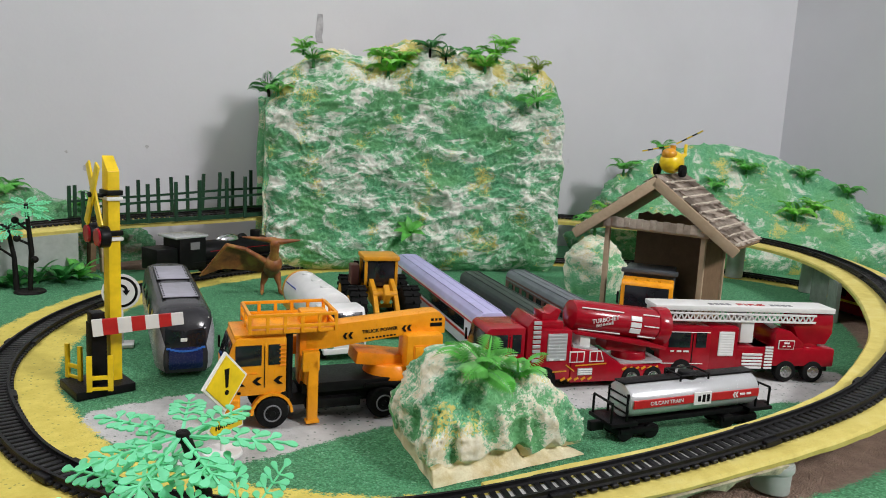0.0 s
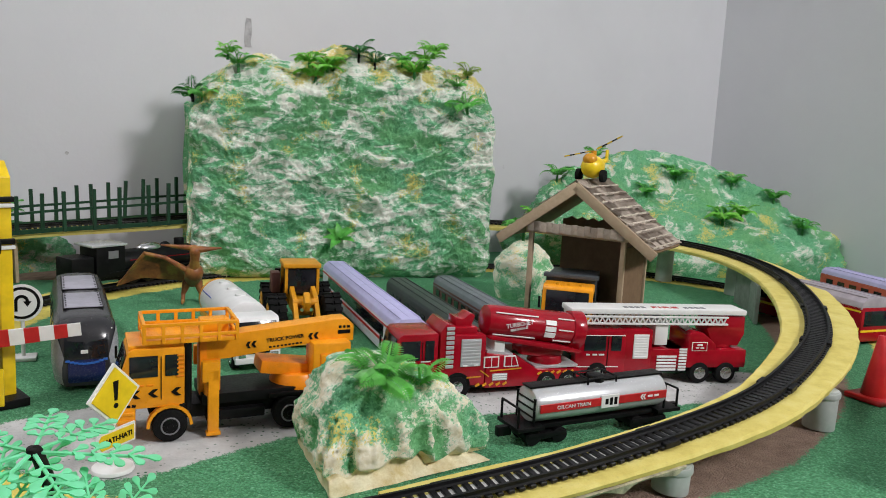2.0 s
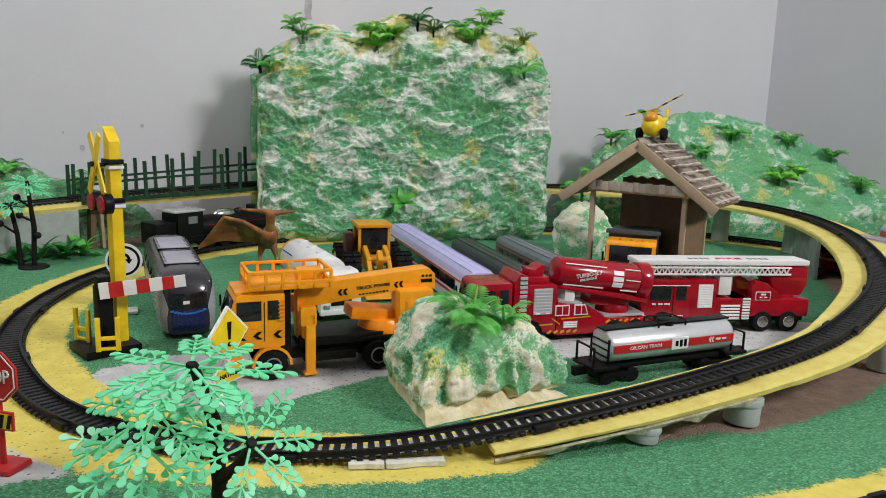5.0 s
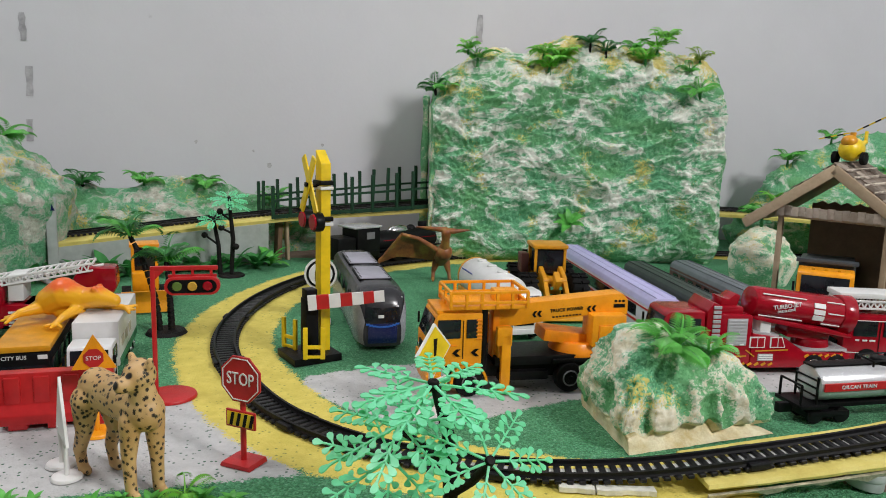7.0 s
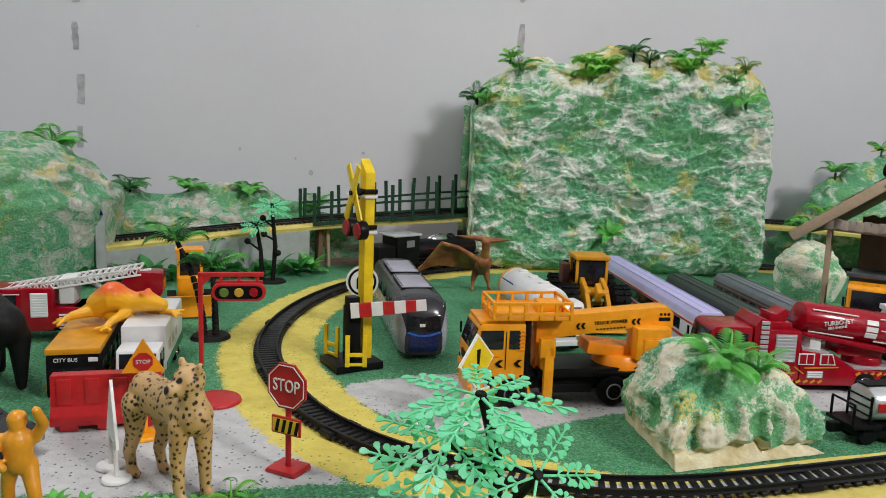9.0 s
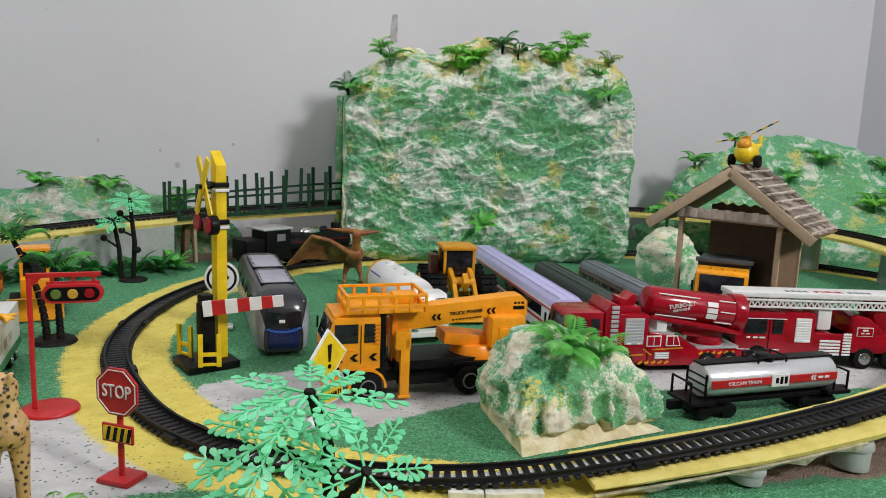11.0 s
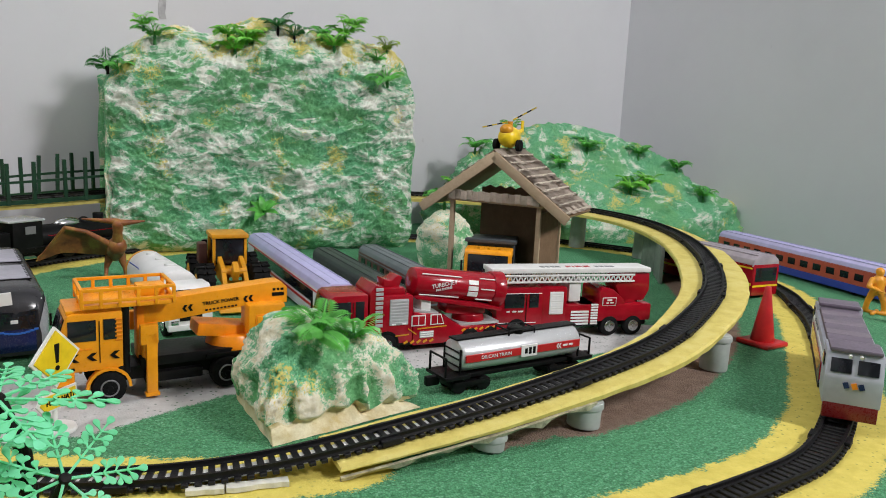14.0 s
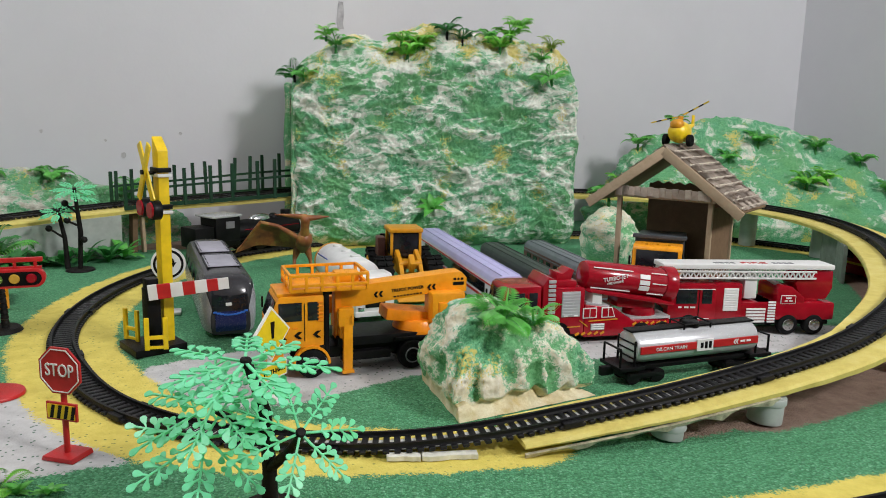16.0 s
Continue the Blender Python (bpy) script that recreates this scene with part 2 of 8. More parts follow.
def ground_paint():
    """Board with dyed green scatter, a pale road, and yellow track beds with loose grains at their edges."""
    m, nt, bsdf = material("layout_board")
    pos = position(nt)
    grain, mid, wide = noise_node(nt, 430, 3, 0.78, pos), noise_node(nt, 60, 4, 0.65, pos), noise_node(nt, 7, 4, 0.6, pos)
    bits = nt.nodes.new("ShaderNodeTexVoronoi")
    bits.inputs["Scale"].default_value = 170
    link(nt, pos, bits.inputs["Vector"])
    specks = ramp(nt, bits.outputs["Distance"], [(0.16, (1, 1, 1)), (0.22, (0, 0, 0))])
    seeds = nt.nodes.new("ShaderNodeTexVoronoi")
    seeds.inputs["Scale"].default_value = 560
    link(nt, pos, seeds.inputs["Vector"])
    tint = nt.nodes.new("ShaderNodeSeparateColor")
    link(nt, seeds.outputs["Color"], tint.inputs[0])
    turf = ramp(nt, tint.outputs[0], [(0.0, (0.05, 0.22, 0.09)), (0.45, (0.1, 0.37, 0.17)), (0.9, (0.155, 0.47, 0.235)), (1.0, (0.25, 0.58, 0.35))])
    # shade in the gaps between grains, put into the colour as dark green
    turf = mix(nt, ramp(nt, seeds.outputs["Distance"], [(0.45, (0, 0, 0)), (0.75, (0.6, 0.6, 0.6))]), turf, (0.025, 0.13, 0.055))
    turf = mix(nt, maths(nt, "MULTIPLY", wide, 0.3), turf, (0.045, 0.24, 0.1))
    board = ramp(nt, mid, [(0.3, (0.2, 0.13, 0.095)), (0.7, (0.34, 0.235, 0.18))])
    road = ramp(nt, mid, [(0.3, (0.44, 0.44, 0.435)), (0.7, (0.58, 0.58, 0.575))])
    road = mix(nt, maths(nt, "MULTIPLY", specks, ramp(nt, wide, [(0.36, (0, 0, 0)), (0.52, (0.95, 0.95, 0.95))])), road, (0.03, 0.1, 0.05))
    yellow = ramp(nt, mid, [(0.3, (0.6, 0.49, 0.085)), (0.7, (0.75, 0.63, 0.14))])
    yellow = mix(nt, maths(nt, "MULTIPLY", specks, ramp(nt, wide, [(0.4, (0, 0, 0)), (0.62, (0.8, 0.8, 0.8))])), yellow, (0.09, 0.13, 0.03))

    def cover(attribute, spread):
        a = nt.nodes.new("ShaderNodeAttribute")
        a.attribute_name = attribute
        rough = maths(nt, "ADD", maths(nt, "MULTIPLY", maths(nt, "SUBTRACT", grain, 0.5), spread),
                      maths(nt, "MULTIPLY", maths(nt, "SUBTRACT", mid, 0.5), spread * 0.8))
        return maths(nt, "MULTIPLY", maths(nt, "ADD", a.outputs["Fac"], rough), 400.0, True)

    c = mix(nt, cover("turf", 0.02), board, turf)
    on_road, on_bed = cover("road", 0.022), cover("bed", 0.024)
    c = mix(nt, on_road, c, road)
    c = mix(nt, on_bed, c, yellow)
    link(nt, c, bsdf.inputs["Base Color"])
    bsdf.inputs["Roughness"].default_value = 0.85
    loose = maths(nt, "SUBTRACT", 1.0, maths(nt, "MAXIMUM", on_road, on_bed))
    loose = maths(nt, "ADD", maths(nt, "MULTIPLY", loose, 0.85), 0.15)
    bump(nt, bsdf, maths(nt, "ADD", maths(nt, "MULTIPLY", maths(nt, "SUBTRACT", grain, seeds.outputs["Distance"]), loose), maths(nt, "MULTIPLY", mid, 0.3)), 0.7, 0.003)
    return m


GROUND = ground_paint()


def painted_board():
    m, nt, bsdf = material("yellow_painted_board")
    pos = position(nt)
    mid, fine = noise_node(nt, 40, 5, 0.65, pos), noise_node(nt, 420, 3, 0.7, pos)
    c = ramp(nt, mid, [(0.28, (0.56, 0.45, 0.1)), (0.5, (0.68, 0.57, 0.15)), (0.75, (0.74, 0.65, 0.23))])
    c = mix(nt, ramp(nt, fine, [(0.62, (0, 0, 0)), (0.72, (0.45, 0.45, 0.45))]), c, (0.4, 0.32, 0.12))
    link(nt, c, bsdf.inputs["Base Color"])
    bsdf.inputs["Roughness"].default_value = 0.75
    bump(nt, bsdf, maths(nt, "ADD", mid, maths(nt, "MULTIPLY", fine, 0.4)), 0.4, 0.002)
    return m


DECK = painted_board()


def card(name, a, b, stripes=0.0):
    m, nt, bsdf = material(name)
    pos = position(nt)
    n = noise_node(nt, 90, 5, 0.7, pos)
    info = nt.nodes.new("ShaderNodeObjectInfo").outputs["Random"]
    c = mix(nt, maths(nt, "MULTIPLY", info, 0.5), ramp(nt, n, [(0.25, a), (0.75, b)]), tuple(v * 0.62 for v in a))
    link(nt, c, bsdf.inputs["Base Color"])
    bsdf.inputs["Roughness"].default_value = 0.85
    bump(nt, bsdf, n, 0.35, 0.0015)
    return m


CARD = card("cardboard", (0.27, 0.16, 0.085), (0.42, 0.28, 0.16))
CARD_DARK = card("dark_cardboard", (0.18, 0.11, 0.06), (0.28, 0.175, 0.1))
SHINGLE = card("torn_corrugated_card", (0.36, 0.29, 0.23), (0.66, 0.57, 0.48))
STICK = card("bare_wood_stick", (0.42, 0.31, 0.2), (0.6, 0.46, 0.31))
BOARD = card("pale_wood_board", (0.46, 0.34, 0.22), (0.62, 0.48, 0.33))
CUT_EDGE = card("cut_card_edge", (0.6, 0.52, 0.42), (0.8, 0.72, 0.6))
PIPE = plastic("grey_pipe", (0.42, 0.45, 0.43), 0.5, 0.1)
# sleeper base colour is lifted above the rails' to suggest sheen
SLEEPER_TOP = plastic("sleeper_sheen", (0.009, 0.009, 0.01), 0.42, 0.3, gloss=0.3)
SLEEPER = plastic("sleeper_black", (0.005, 0.005, 0.006), 0.5, 0.3, gloss=0.28)


# ---- mesh helpers ----
def thing(name, x, y, yaw=0.0, z=0.0, label="", category="", group="", kind=""):
    ob = new(name)
    ob.matrix_world = pose(x, y, z, 0, 0, yaw)
    return tagged(ob, label, category, group, kind)


def part(name, bm, mat, parent=None, label="", smooth=40):
    me = bpy.data.meshes.new(name)
    bm.normal_update()
    bm.to_mesh(me)
    bm.free()
    me.materials.append(mat)
    if smooth:
        me.polygons.foreach_set("use_smooth", [True] * len(me.polygons))
        me.set_sharp_from_angle(angle=radians(smooth))
    ob = new(name, me)
    ob.parent = parent
    return tagged(ob, label)


def box(c, s, bevel=0.0, bm=None, turn=None, seg=2):
    """A box with centre c and size s; turn: (rx, ry, rz) in degrees."""
    own = bmesh.new()
    bmesh.ops.create_cube(own, size=1.0)
    bmesh.ops.scale(own, vec=s, verts=own.verts)
    if bevel:
        bmesh.ops.bevel(own, geom=own.edges[:], offset=min(bevel, min(s) * 0.45), segments=seg, affect="EDGES", profile=0.6)
    m = Matrix.Translation(c)
    if turn:
        m = m @ Euler([radians(a) for a in turn]).to_matrix().to_4x4()
    bmesh.ops.transform(own, matrix=m, verts=own.verts)
    return join(bm, own)


def join(bm, own):
    if bm is None:
        return own
    me = bpy.data.meshes.new("tmp")
    own.to_mesh(me)
    own.free()
    bm.from_mesh(me)
    bpy.data.meshes.remove(me)
    return bm


def rod(a, b, r, r2=None, bm=None, seg=12, bevel=0.0):
    """A round bar from a to b, r at a and r2 at b."""
    a, b = Vector(a), Vector(b)
    own = bmesh.new()
    bmesh.ops.create_cone(own, cap_ends=True, segments=seg, radius1=r, radius2=r if r2 is None else r2, depth=(b - a).length)
    if bevel:
        rims = [e for e in own.edges if abs(e.verts[0].co.z - e.verts[1].co.z) < 1e-9]
        bmesh.ops.bevel(own, geom=rims, offset=bevel, segments=2, affect="EDGES", profile=0.5)
    m = Matrix.Translation((a + b) / 2) @ (b - a).to_track_quat("Z", "Y").to_matrix().to_4x4()
    bmesh.ops.transform(own, matrix=m, verts=own.verts)
    return join(bm, own)


def ball(c, s, bm=None, seg=16, turn=None):
    own = bmesh.new()
    bmesh.ops.create_uvsphere(own, u_segments=seg, v_segments=max(6, seg * 2 // 3), radius=1.0)
    m = Matrix.Translation(c)
    if turn:
        m = m @ Euler([radians(a) for a in turn]).to_matrix().to_4x4()
    bmesh.ops.transform(own, matrix=m @ Matrix.Diagonal((*s, 1)), verts=own.verts)
    return join(bm, own)


def slab(outline, thick, place=None, bm=None, bevel=0.0):
    """A flat plate: an outline of (x, y), thick along z about 0, moved by the matrix place."""
    own = bmesh.new()
    vs = [own.verts.new((x, y, -thick / 2)) for x, y in outline]
    f = own.faces.new(vs)
    ext = bmesh.ops.extrude_face_region(own, geom=[f])
    bmesh.ops.translate(own, vec=(0, 0, thick), verts=[v for v in ext["geom"] if isinstance(v, bmesh.types.BMVert)])
    bmesh.ops.recalc_face_normals(own, faces=own.faces)
    if bevel:
        bmesh.ops.bevel(own, geom=own.edges[:], offset=bevel, segments=2, affect="EDGES", profile=0.6)
    if place is not None:
        bmesh.ops.transform(own, matrix=place, verts=own.verts)
    return join(bm, own)


UPRIGHT = Matrix(((1, 0, 0, 0), (0, 0, -1, 0), (0, 1, 0, 0), (0, 0, 0, 1)))  # plate x, y to x, z


def profile(outline, width, y=0.0, bm=None, bevel=0.0):
    """A side outline of (x, z), given width along y."""
    return slab(outline, width, Matrix.Translation((0, y, 0)) @ UPRIGHT, bm, bevel)


def sweep(points, section, bm=None, closed=True):
    """Sweeps a section of (side, up) along points, upright."""
    own = bmesh.new()
    pts = [Vector(p) for p in points]
    rings = []
    for i, p in enumerate(pts):
        d = (pts[min(i + 1, len(pts) - 1)] - pts[max(i - 1, 0)])
        side = Vector((d.y, -d.x, 0)).normalized()
        rings.append([own.verts.new(p + side * s + Vector((0, 0, u))) for s, u in section])
    n = len(section)
    for a, b in zip(rings, rings[1:]):
        for k in range(n if closed else n - 1):
            own.faces.new((a[k], b[k], b[(k + 1) % n], a[(k + 1) % n]))
    if closed:
        own.faces.new(rings[0])
        own.faces.new(rings[-1][::-1])
    bmesh.ops.recalc_face_normals(own, faces=own.faces)
    return join(bm, own)


def spline(knots, step):
    """Even points on a Catmull-Rom curve through the knots."""
    ks = [Vector(k) for k in knots]
    ks = [2 * ks[0] - ks[1], *ks, 2 * ks[-1] - ks[-2]]
    dense = []
    for i in range(1, len(ks) - 2):
        a, b, c, d = ks[i - 1:i + 3]
        for j in range(24):
            u = j / 24
            dense.append(0.5 * (2 * b + (c - a) * u + (2 * a - 5 * b + 4 * c - d) * u * u + (3 * b - a - 3 * c + d) * u ** 3))
    dense.append(ks[-2])
    out, left = [dense[0]], step
    for a, b in zip(dense, dense[1:]):
        length = (b - a).length
        while length >= left:
            a = a.lerp(b, left / length)
            length = (b - a).length
            out.append(a)
            left = step
        left -= length
    return out


def lettering(text, size, mat, parent, m, name="lettering", depth=0.0004, wide=None):
    """Raised letters: lie in the local x, y plane of m, centred."""
    cu = bpy.data.curves.new("letters", "FONT")
    cu.body, cu.size, cu.extrude, cu.align_x, cu.align_y, cu.resolution_u = text, size, depth, "CENTER", "CENTER", 3
    tmp = bpy.data.objects.new("letters", cu)
    scene.collection.objects.link(tmp)
    bpy.context.view_layer.update()
    me = bpy.data.meshes.new_from_object(tmp.evaluated_get(bpy.context.evaluated_depsgraph_get()))
    bpy.data.objects.remove(tmp)
    if wide:
        xs = [v.co.x for v in me.vertices]
        me.transform(Matrix.Diagonal((wide / max(1e-6, max(xs) - min(xs)), 1, 1, 1)))
    me.materials.clear()
    me.materials.append(mat)
    ob = new(name, me)
    ob.parent, ob.matrix_local = parent, m
    return ob


# ---- the room ----
WA = 25.6  # bearing of the back wall
wall_dir = Vector((math.cos(radians(WA)), math.sin(radians(WA)), 0))
wall_out = Vector((-wall_dir.y, wall_dir.x, 0))
corner = Vector((0.907, 2.175, 0))
ROOM_H = 2.3


def wall(name, a, b, thick, label, mat=WALL):
    a, b = Vector(a), Vector(b)
    d = (b - a).normalized()
    out = Vector((-d.y, d.x, 0))
    bm = box((0, 0, 0), ((b - a).length, thick, ROOM_H + 0.9))
    mid = (a + b) / 2 + out * thick / 2 + Vector((0, 0, (ROOM_H - 0.9) / 2))
    bmesh.ops.transform(bm, matrix=Matrix.Translation(mid) @ Matrix.Rotation(math.atan2(d.y, d.x), 4, "Z"), verts=bm.verts)
    return tagged(part(name, bm, mat, None, "", 0), label, "wall", kind="structure")


west = corner - wall_dir * 3.4
south_w, south_e = west - wall_out * 3.6, corner - wall_out * 3.6
wall("wall_north", west - wall_dir * 0.1, corner + wall_dir * 0.1, 0.1, "grey painted plaster wall with faint stains")
wall("wall_east", corner, south_e, 0.1, "grey painted plaster wall beside the layout")
# unseen south wall, made dark so that less fill light bounces back
wall("wall_south", south_e + wall_dir * 0.1, south_w - wall_dir * 0.1, 0.1, "unseen dark wall added behind the viewer to cut fill light", plastic("dark_unseen_wall", (0.1, 0.085, 0.075), 0.9, 0.2, 0.0, 6.0))
# unseen west wall, added to close the room and return bounced light
wall("wall_west", south_w, west, 0.1, "unseen grey side wall added to bounce light")
# unseen ceiling, added to bounce lamp light down on the layout
bm = box(tuple((west + south_e) / 2 + Vector((0, 0, ROOM_H + 0.05))), (3.6, 3.8, 0.1), turn=(0, 0, WA))
tagged(part("ceiling", bm, WALL, None, "", 0), "unseen pale ceiling added to bounce light", "ceiling", kind="structure")
# unseen floor below the board, kept dark to hold down bounced light
bm = box(tuple((west + south_e) / 2 + Vector((0, 0, -0.062))), (3.6, 3.8, 0.1), turn=(0, 0, WA))
tagged(part("floor", bm, plastic("dark_unseen_floor", (0.12, 0.1, 0.085), 0.4, 0.15), None, "", 0), "unseen dark floor added to cut bounced light", "floor", kind="structure")

# worn lines of old tape on the wall
tape = plastic("old_tape_mark", (0.4, 0.39, 0.41), 0.7, 0.25)
for along, low, high in ((-1.315, 0.36, 0.62), (-2.19, 0.2, 0.62)):
    mark = tagged(new("wall_tape_mark"), "row of grey tape remains on the wall", "tape mark", kind="structure")
    z = low
    while z < high:
        h = random.uniform(0.014, 0.06)
        p = corner + wall_dir * (along + random.uniform(-0.004, 0.004)) - wall_out * 0.0008 + Vector((0, 0, z + h / 2))
        w = random.uniform(0.005, 0.008)
        rim = [(w * random.uniform(0.5, 1.1), h * (k / 5 - 0.5)) for k in range(6)] + [(-w * random.uniform(0.5, 1.1), h * (0.5 - k / 5)) for k in range(6)]
        part("tape_scrap", slab(rim, 0.001, Matrix.Translation(p) @ Matrix.Rotation(radians(WA), 4, "Z") @ UPRIGHT), tape, mark, "", 0)
        z += h + random.uniform(0.006, 0.05)

# small scuffs in the wall paint
scuff = plastic("wall_scuff", (0.45, 0.44, 0.45), 0.8, 0.25)
for along, z, size in ((-1.749, 0.161, 0.007), (-1.641, 0.205, 0.004), (-1.891, 0.206, 0.004), (-1.78, 0.19, 0.003)):
    p = corner + wall_dir * along - wall_out * 0.0006 + Vector((0, 0, z))
    rim = [(size * random.uniform(0.5, 1.1) * math.cos(k * math.pi / 5), size * random.uniform(0.5, 1.1) * math.sin(k * math.pi / 5)) for k in range(10)]
    ob = part("wall_scuff", slab(rim, 0.001, Matrix.Translation(p) @ Matrix.Rotation(radians(WA), 4, "Z") @ UPRIGHT), scuff, None, "", 0)
    tagged(ob, "small grey scuff in the wall paint", "scuff", kind="structure")

# ---- track lines ----
# one spiral: out of the lower tunnel, round the left, up the right-hand ramp, through the mountain, over the bridge
SPIRAL = [(-0.05, 1.5, 0.0), (-0.25, 1.40, 0.0), (-0.375, 1.27, 0.0), (-0.445, 1.13, 0.0), (-0.464, 0.98, 0.0), (-0.447, 0.84, 0.0),
          (-0.404, 0.725, 0.0), (-0.335, 0.628, 0.0), (-0.258, 0.554, 0.0), (-0.165, 0.51, 0.0), (-0.06, 0.5, 0.001),
          (0.03, 0.511, 0.006), (0.13, 0.541, 0.017), (0.245, 0.588, 0.03), (0.38, 0.672, 0.042), (0.475, 0.77, 0.05),
          (0.57, 0.907, 0.056), (0.644, 1.076, 0.063), (0.685, 1.262, 0.071), (0.668, 1.43, 0.078), (0.57, 1.55, 0.085),
          (0.42, 1.62, 0.09), (0.25, 1.635, 0.093), (0.05, 1.60, 0.095), (-0.15, 1.54, 0.095), (-0.32, 1.45, 0.095),
          (-0.44, 1.345, 0.091), (-0.56, 1.275, 0.084), (-0.665, 1.185, 0.076), (-0.757, 1.095, 0.067), (-0.84, 1.025, 0.058), (-0.93, 0.95, 0.05)]
LOWER = [(0.05, 1.58, 0.0), (0.25, 1.62, 0.0), (0.45, 1.645, 0.0), (0.62, 1.58, 0.0), (0.76, 1.45, 0.0), (0.825, 1.3, 0.0), (0.816, 1.14, 0.0),
         (0.778, 1.03, 0.0), (0.738, 0.932, 0.0), (0.655, 0.782, 0.0), (0.596, 0.685, 0.0), (0.552, 0.616, 0.0), (0.474, 0.53, 0.0), (0.4, 0.482, 0.0), (0.26, 0.42, 0.0),
         (0.1, 0.375, 0.0), (-0.08, 0.355, 0.0), (-0.3, 0.33, 0.0)]
spiral, lower = spline(SPIRAL, 0.0084), spline(LOWER, 0.0084)

# ---- the ground board ----
GRID = 0.0125
gx, gy = np.meshgrid(np.arange(-2.0, 1.5, GRID), np.arange(-0.3, 2.1, GRID))
flat = np.stack([gx.ravel(), gy.ravel()], 1)


def line_distance(points):
    pts = np.array([(p[0], p[1]) for p in points])[::2]
    best = np.full(len(flat), 9.0)
    for k in range(0, len(pts), 40):
        d = np.hypot(flat[:, None, 0] - pts[None, k:k + 40, 0], flat[:, None, 1] - pts[None, k:k + 40, 1]).min(1)
        best = np.minimum(best, d)
    return best


def inside(outline):
    """How deep each ground point lies inside an outline, negative outside."""
    o = np.array(outline)
    best, odd = np.full(len(flat), 9.0), np.zeros(len(flat), bool)
    for (ax, ay), (bx, by) in zip(o, np.roll(o, -1, 0)):
        ex, ey = bx - ax, by - ay
        u = np.clip(((flat[:, 0] - ax) * ex + (flat[:, 1] - ay) * ey) / (ex * ex + ey * ey), 0, 1)
        best = np.minimum(best, np.hypot(flat[:, 0] - ax - u * ex, flat[:, 1] - ay - u * ey))
        cross = ((ay > flat[:, 1]) != (by > flat[:, 1])) & (flat[:, 0] < ex * (flat[:, 1] - ay) / (ey if ey else 1e-9) + ax)
        odd ^= cross
    return np.where(odd, best, -best)


on_ground = [p for p in spiral if p[2] < 0.012]
deck_line = [p for p in spiral if p[2] > 0.004]
front_taper = 0.015 * np.clip((flat[:, 0] + 0.2) / 0.2, 0, 1) * (flat[:, 1] < 0.62)
bed = np.maximum(0.055 - front_taper - line_distance(on_ground), 0.047 - line_distance(lower))
road = np.maximum(inside([(-0.275, 0.63), (-0.222, 0.594), (-0.155, 0.568), (-0.104, 0.59), (-0.013, 0.675), (0.1, 0.73), (0.25, 0.77), (0.42, 0.81), (0.52, 0.86), (0.5, 0.93), (0.3, 0.9), (0.1, 0.82), (-0.1, 0.765), (-0.18, 0.735), (-0.225, 0.714), (-0.262, 0.682), (-0.284, 0.66)]),
                  inside([(-0.40, 0.575), (-0.33, 0.575), (-0.2, 0.46), (-0.27, 0.425), (-0.36, 0.38), (-0.7, 0.30), (-0.8, 0.36), (-0.5, 0.45)]))
ramp_under = np.maximum(0.037 - line_distance([p for p in deck_line if p[1] < 1.25 and p[0] > 0.28]), 0.02 - line_distance([p for p in deck_line if p[1] < 0.7 and p[0] > 0.2]))
turf = np.minimum(-ramp_under, 0.05)
behind = (flat[:, 1] - 1.30 - (flat[:, 0] + 0.5) * 0.3)
turf = np.where(flat[:, 0] < -0.3, np.minimum(turf, -behind), turf)
me = bpy.data.meshes.new("ground")
rows_n, cols_n = gx.shape
idx = np.arange(rows_n * cols_n).reshape(rows_n, cols_n)
quads = np.stack([idx[:-1, :-1], idx[:-1, 1:], idx[1:, 1:], idx[1:, :-1]], -1).reshape(-1, 4)
relief = [0.0012 * noise.noise((x * 30, y * 30, 0)) for x, y in flat]
verts = np.column_stack([flat, np.array(relief) - 0.0005])
keep = ((verts[quads].mean(1)[:, :2] - np.array(corner[:2])) @ np.array(wall_out[:2]) < 0.02)
across = (verts[quads].mean(1)[:, :2] - np.array(corner[:2])) @ np.array(wall_dir[:2])
keep &= (across < 0.02) & (across > -3.38)
me.from_pydata(verts.tolist(), [], quads[keep].tolist())
for layer, values in (("turf", turf), ("road", road), ("bed", bed)):
    me.attributes.new(layer, "FLOAT", "POINT").data.foreach_set("value", values.astype(np.float32))
me.materials.append(GROUND)
me.polygons.foreach_set("use_smooth", [True] * len(me.polygons))
tagged(new("ground", me), "layout board with green scatter, pale road and yellow track beds", "ground", kind="structure")

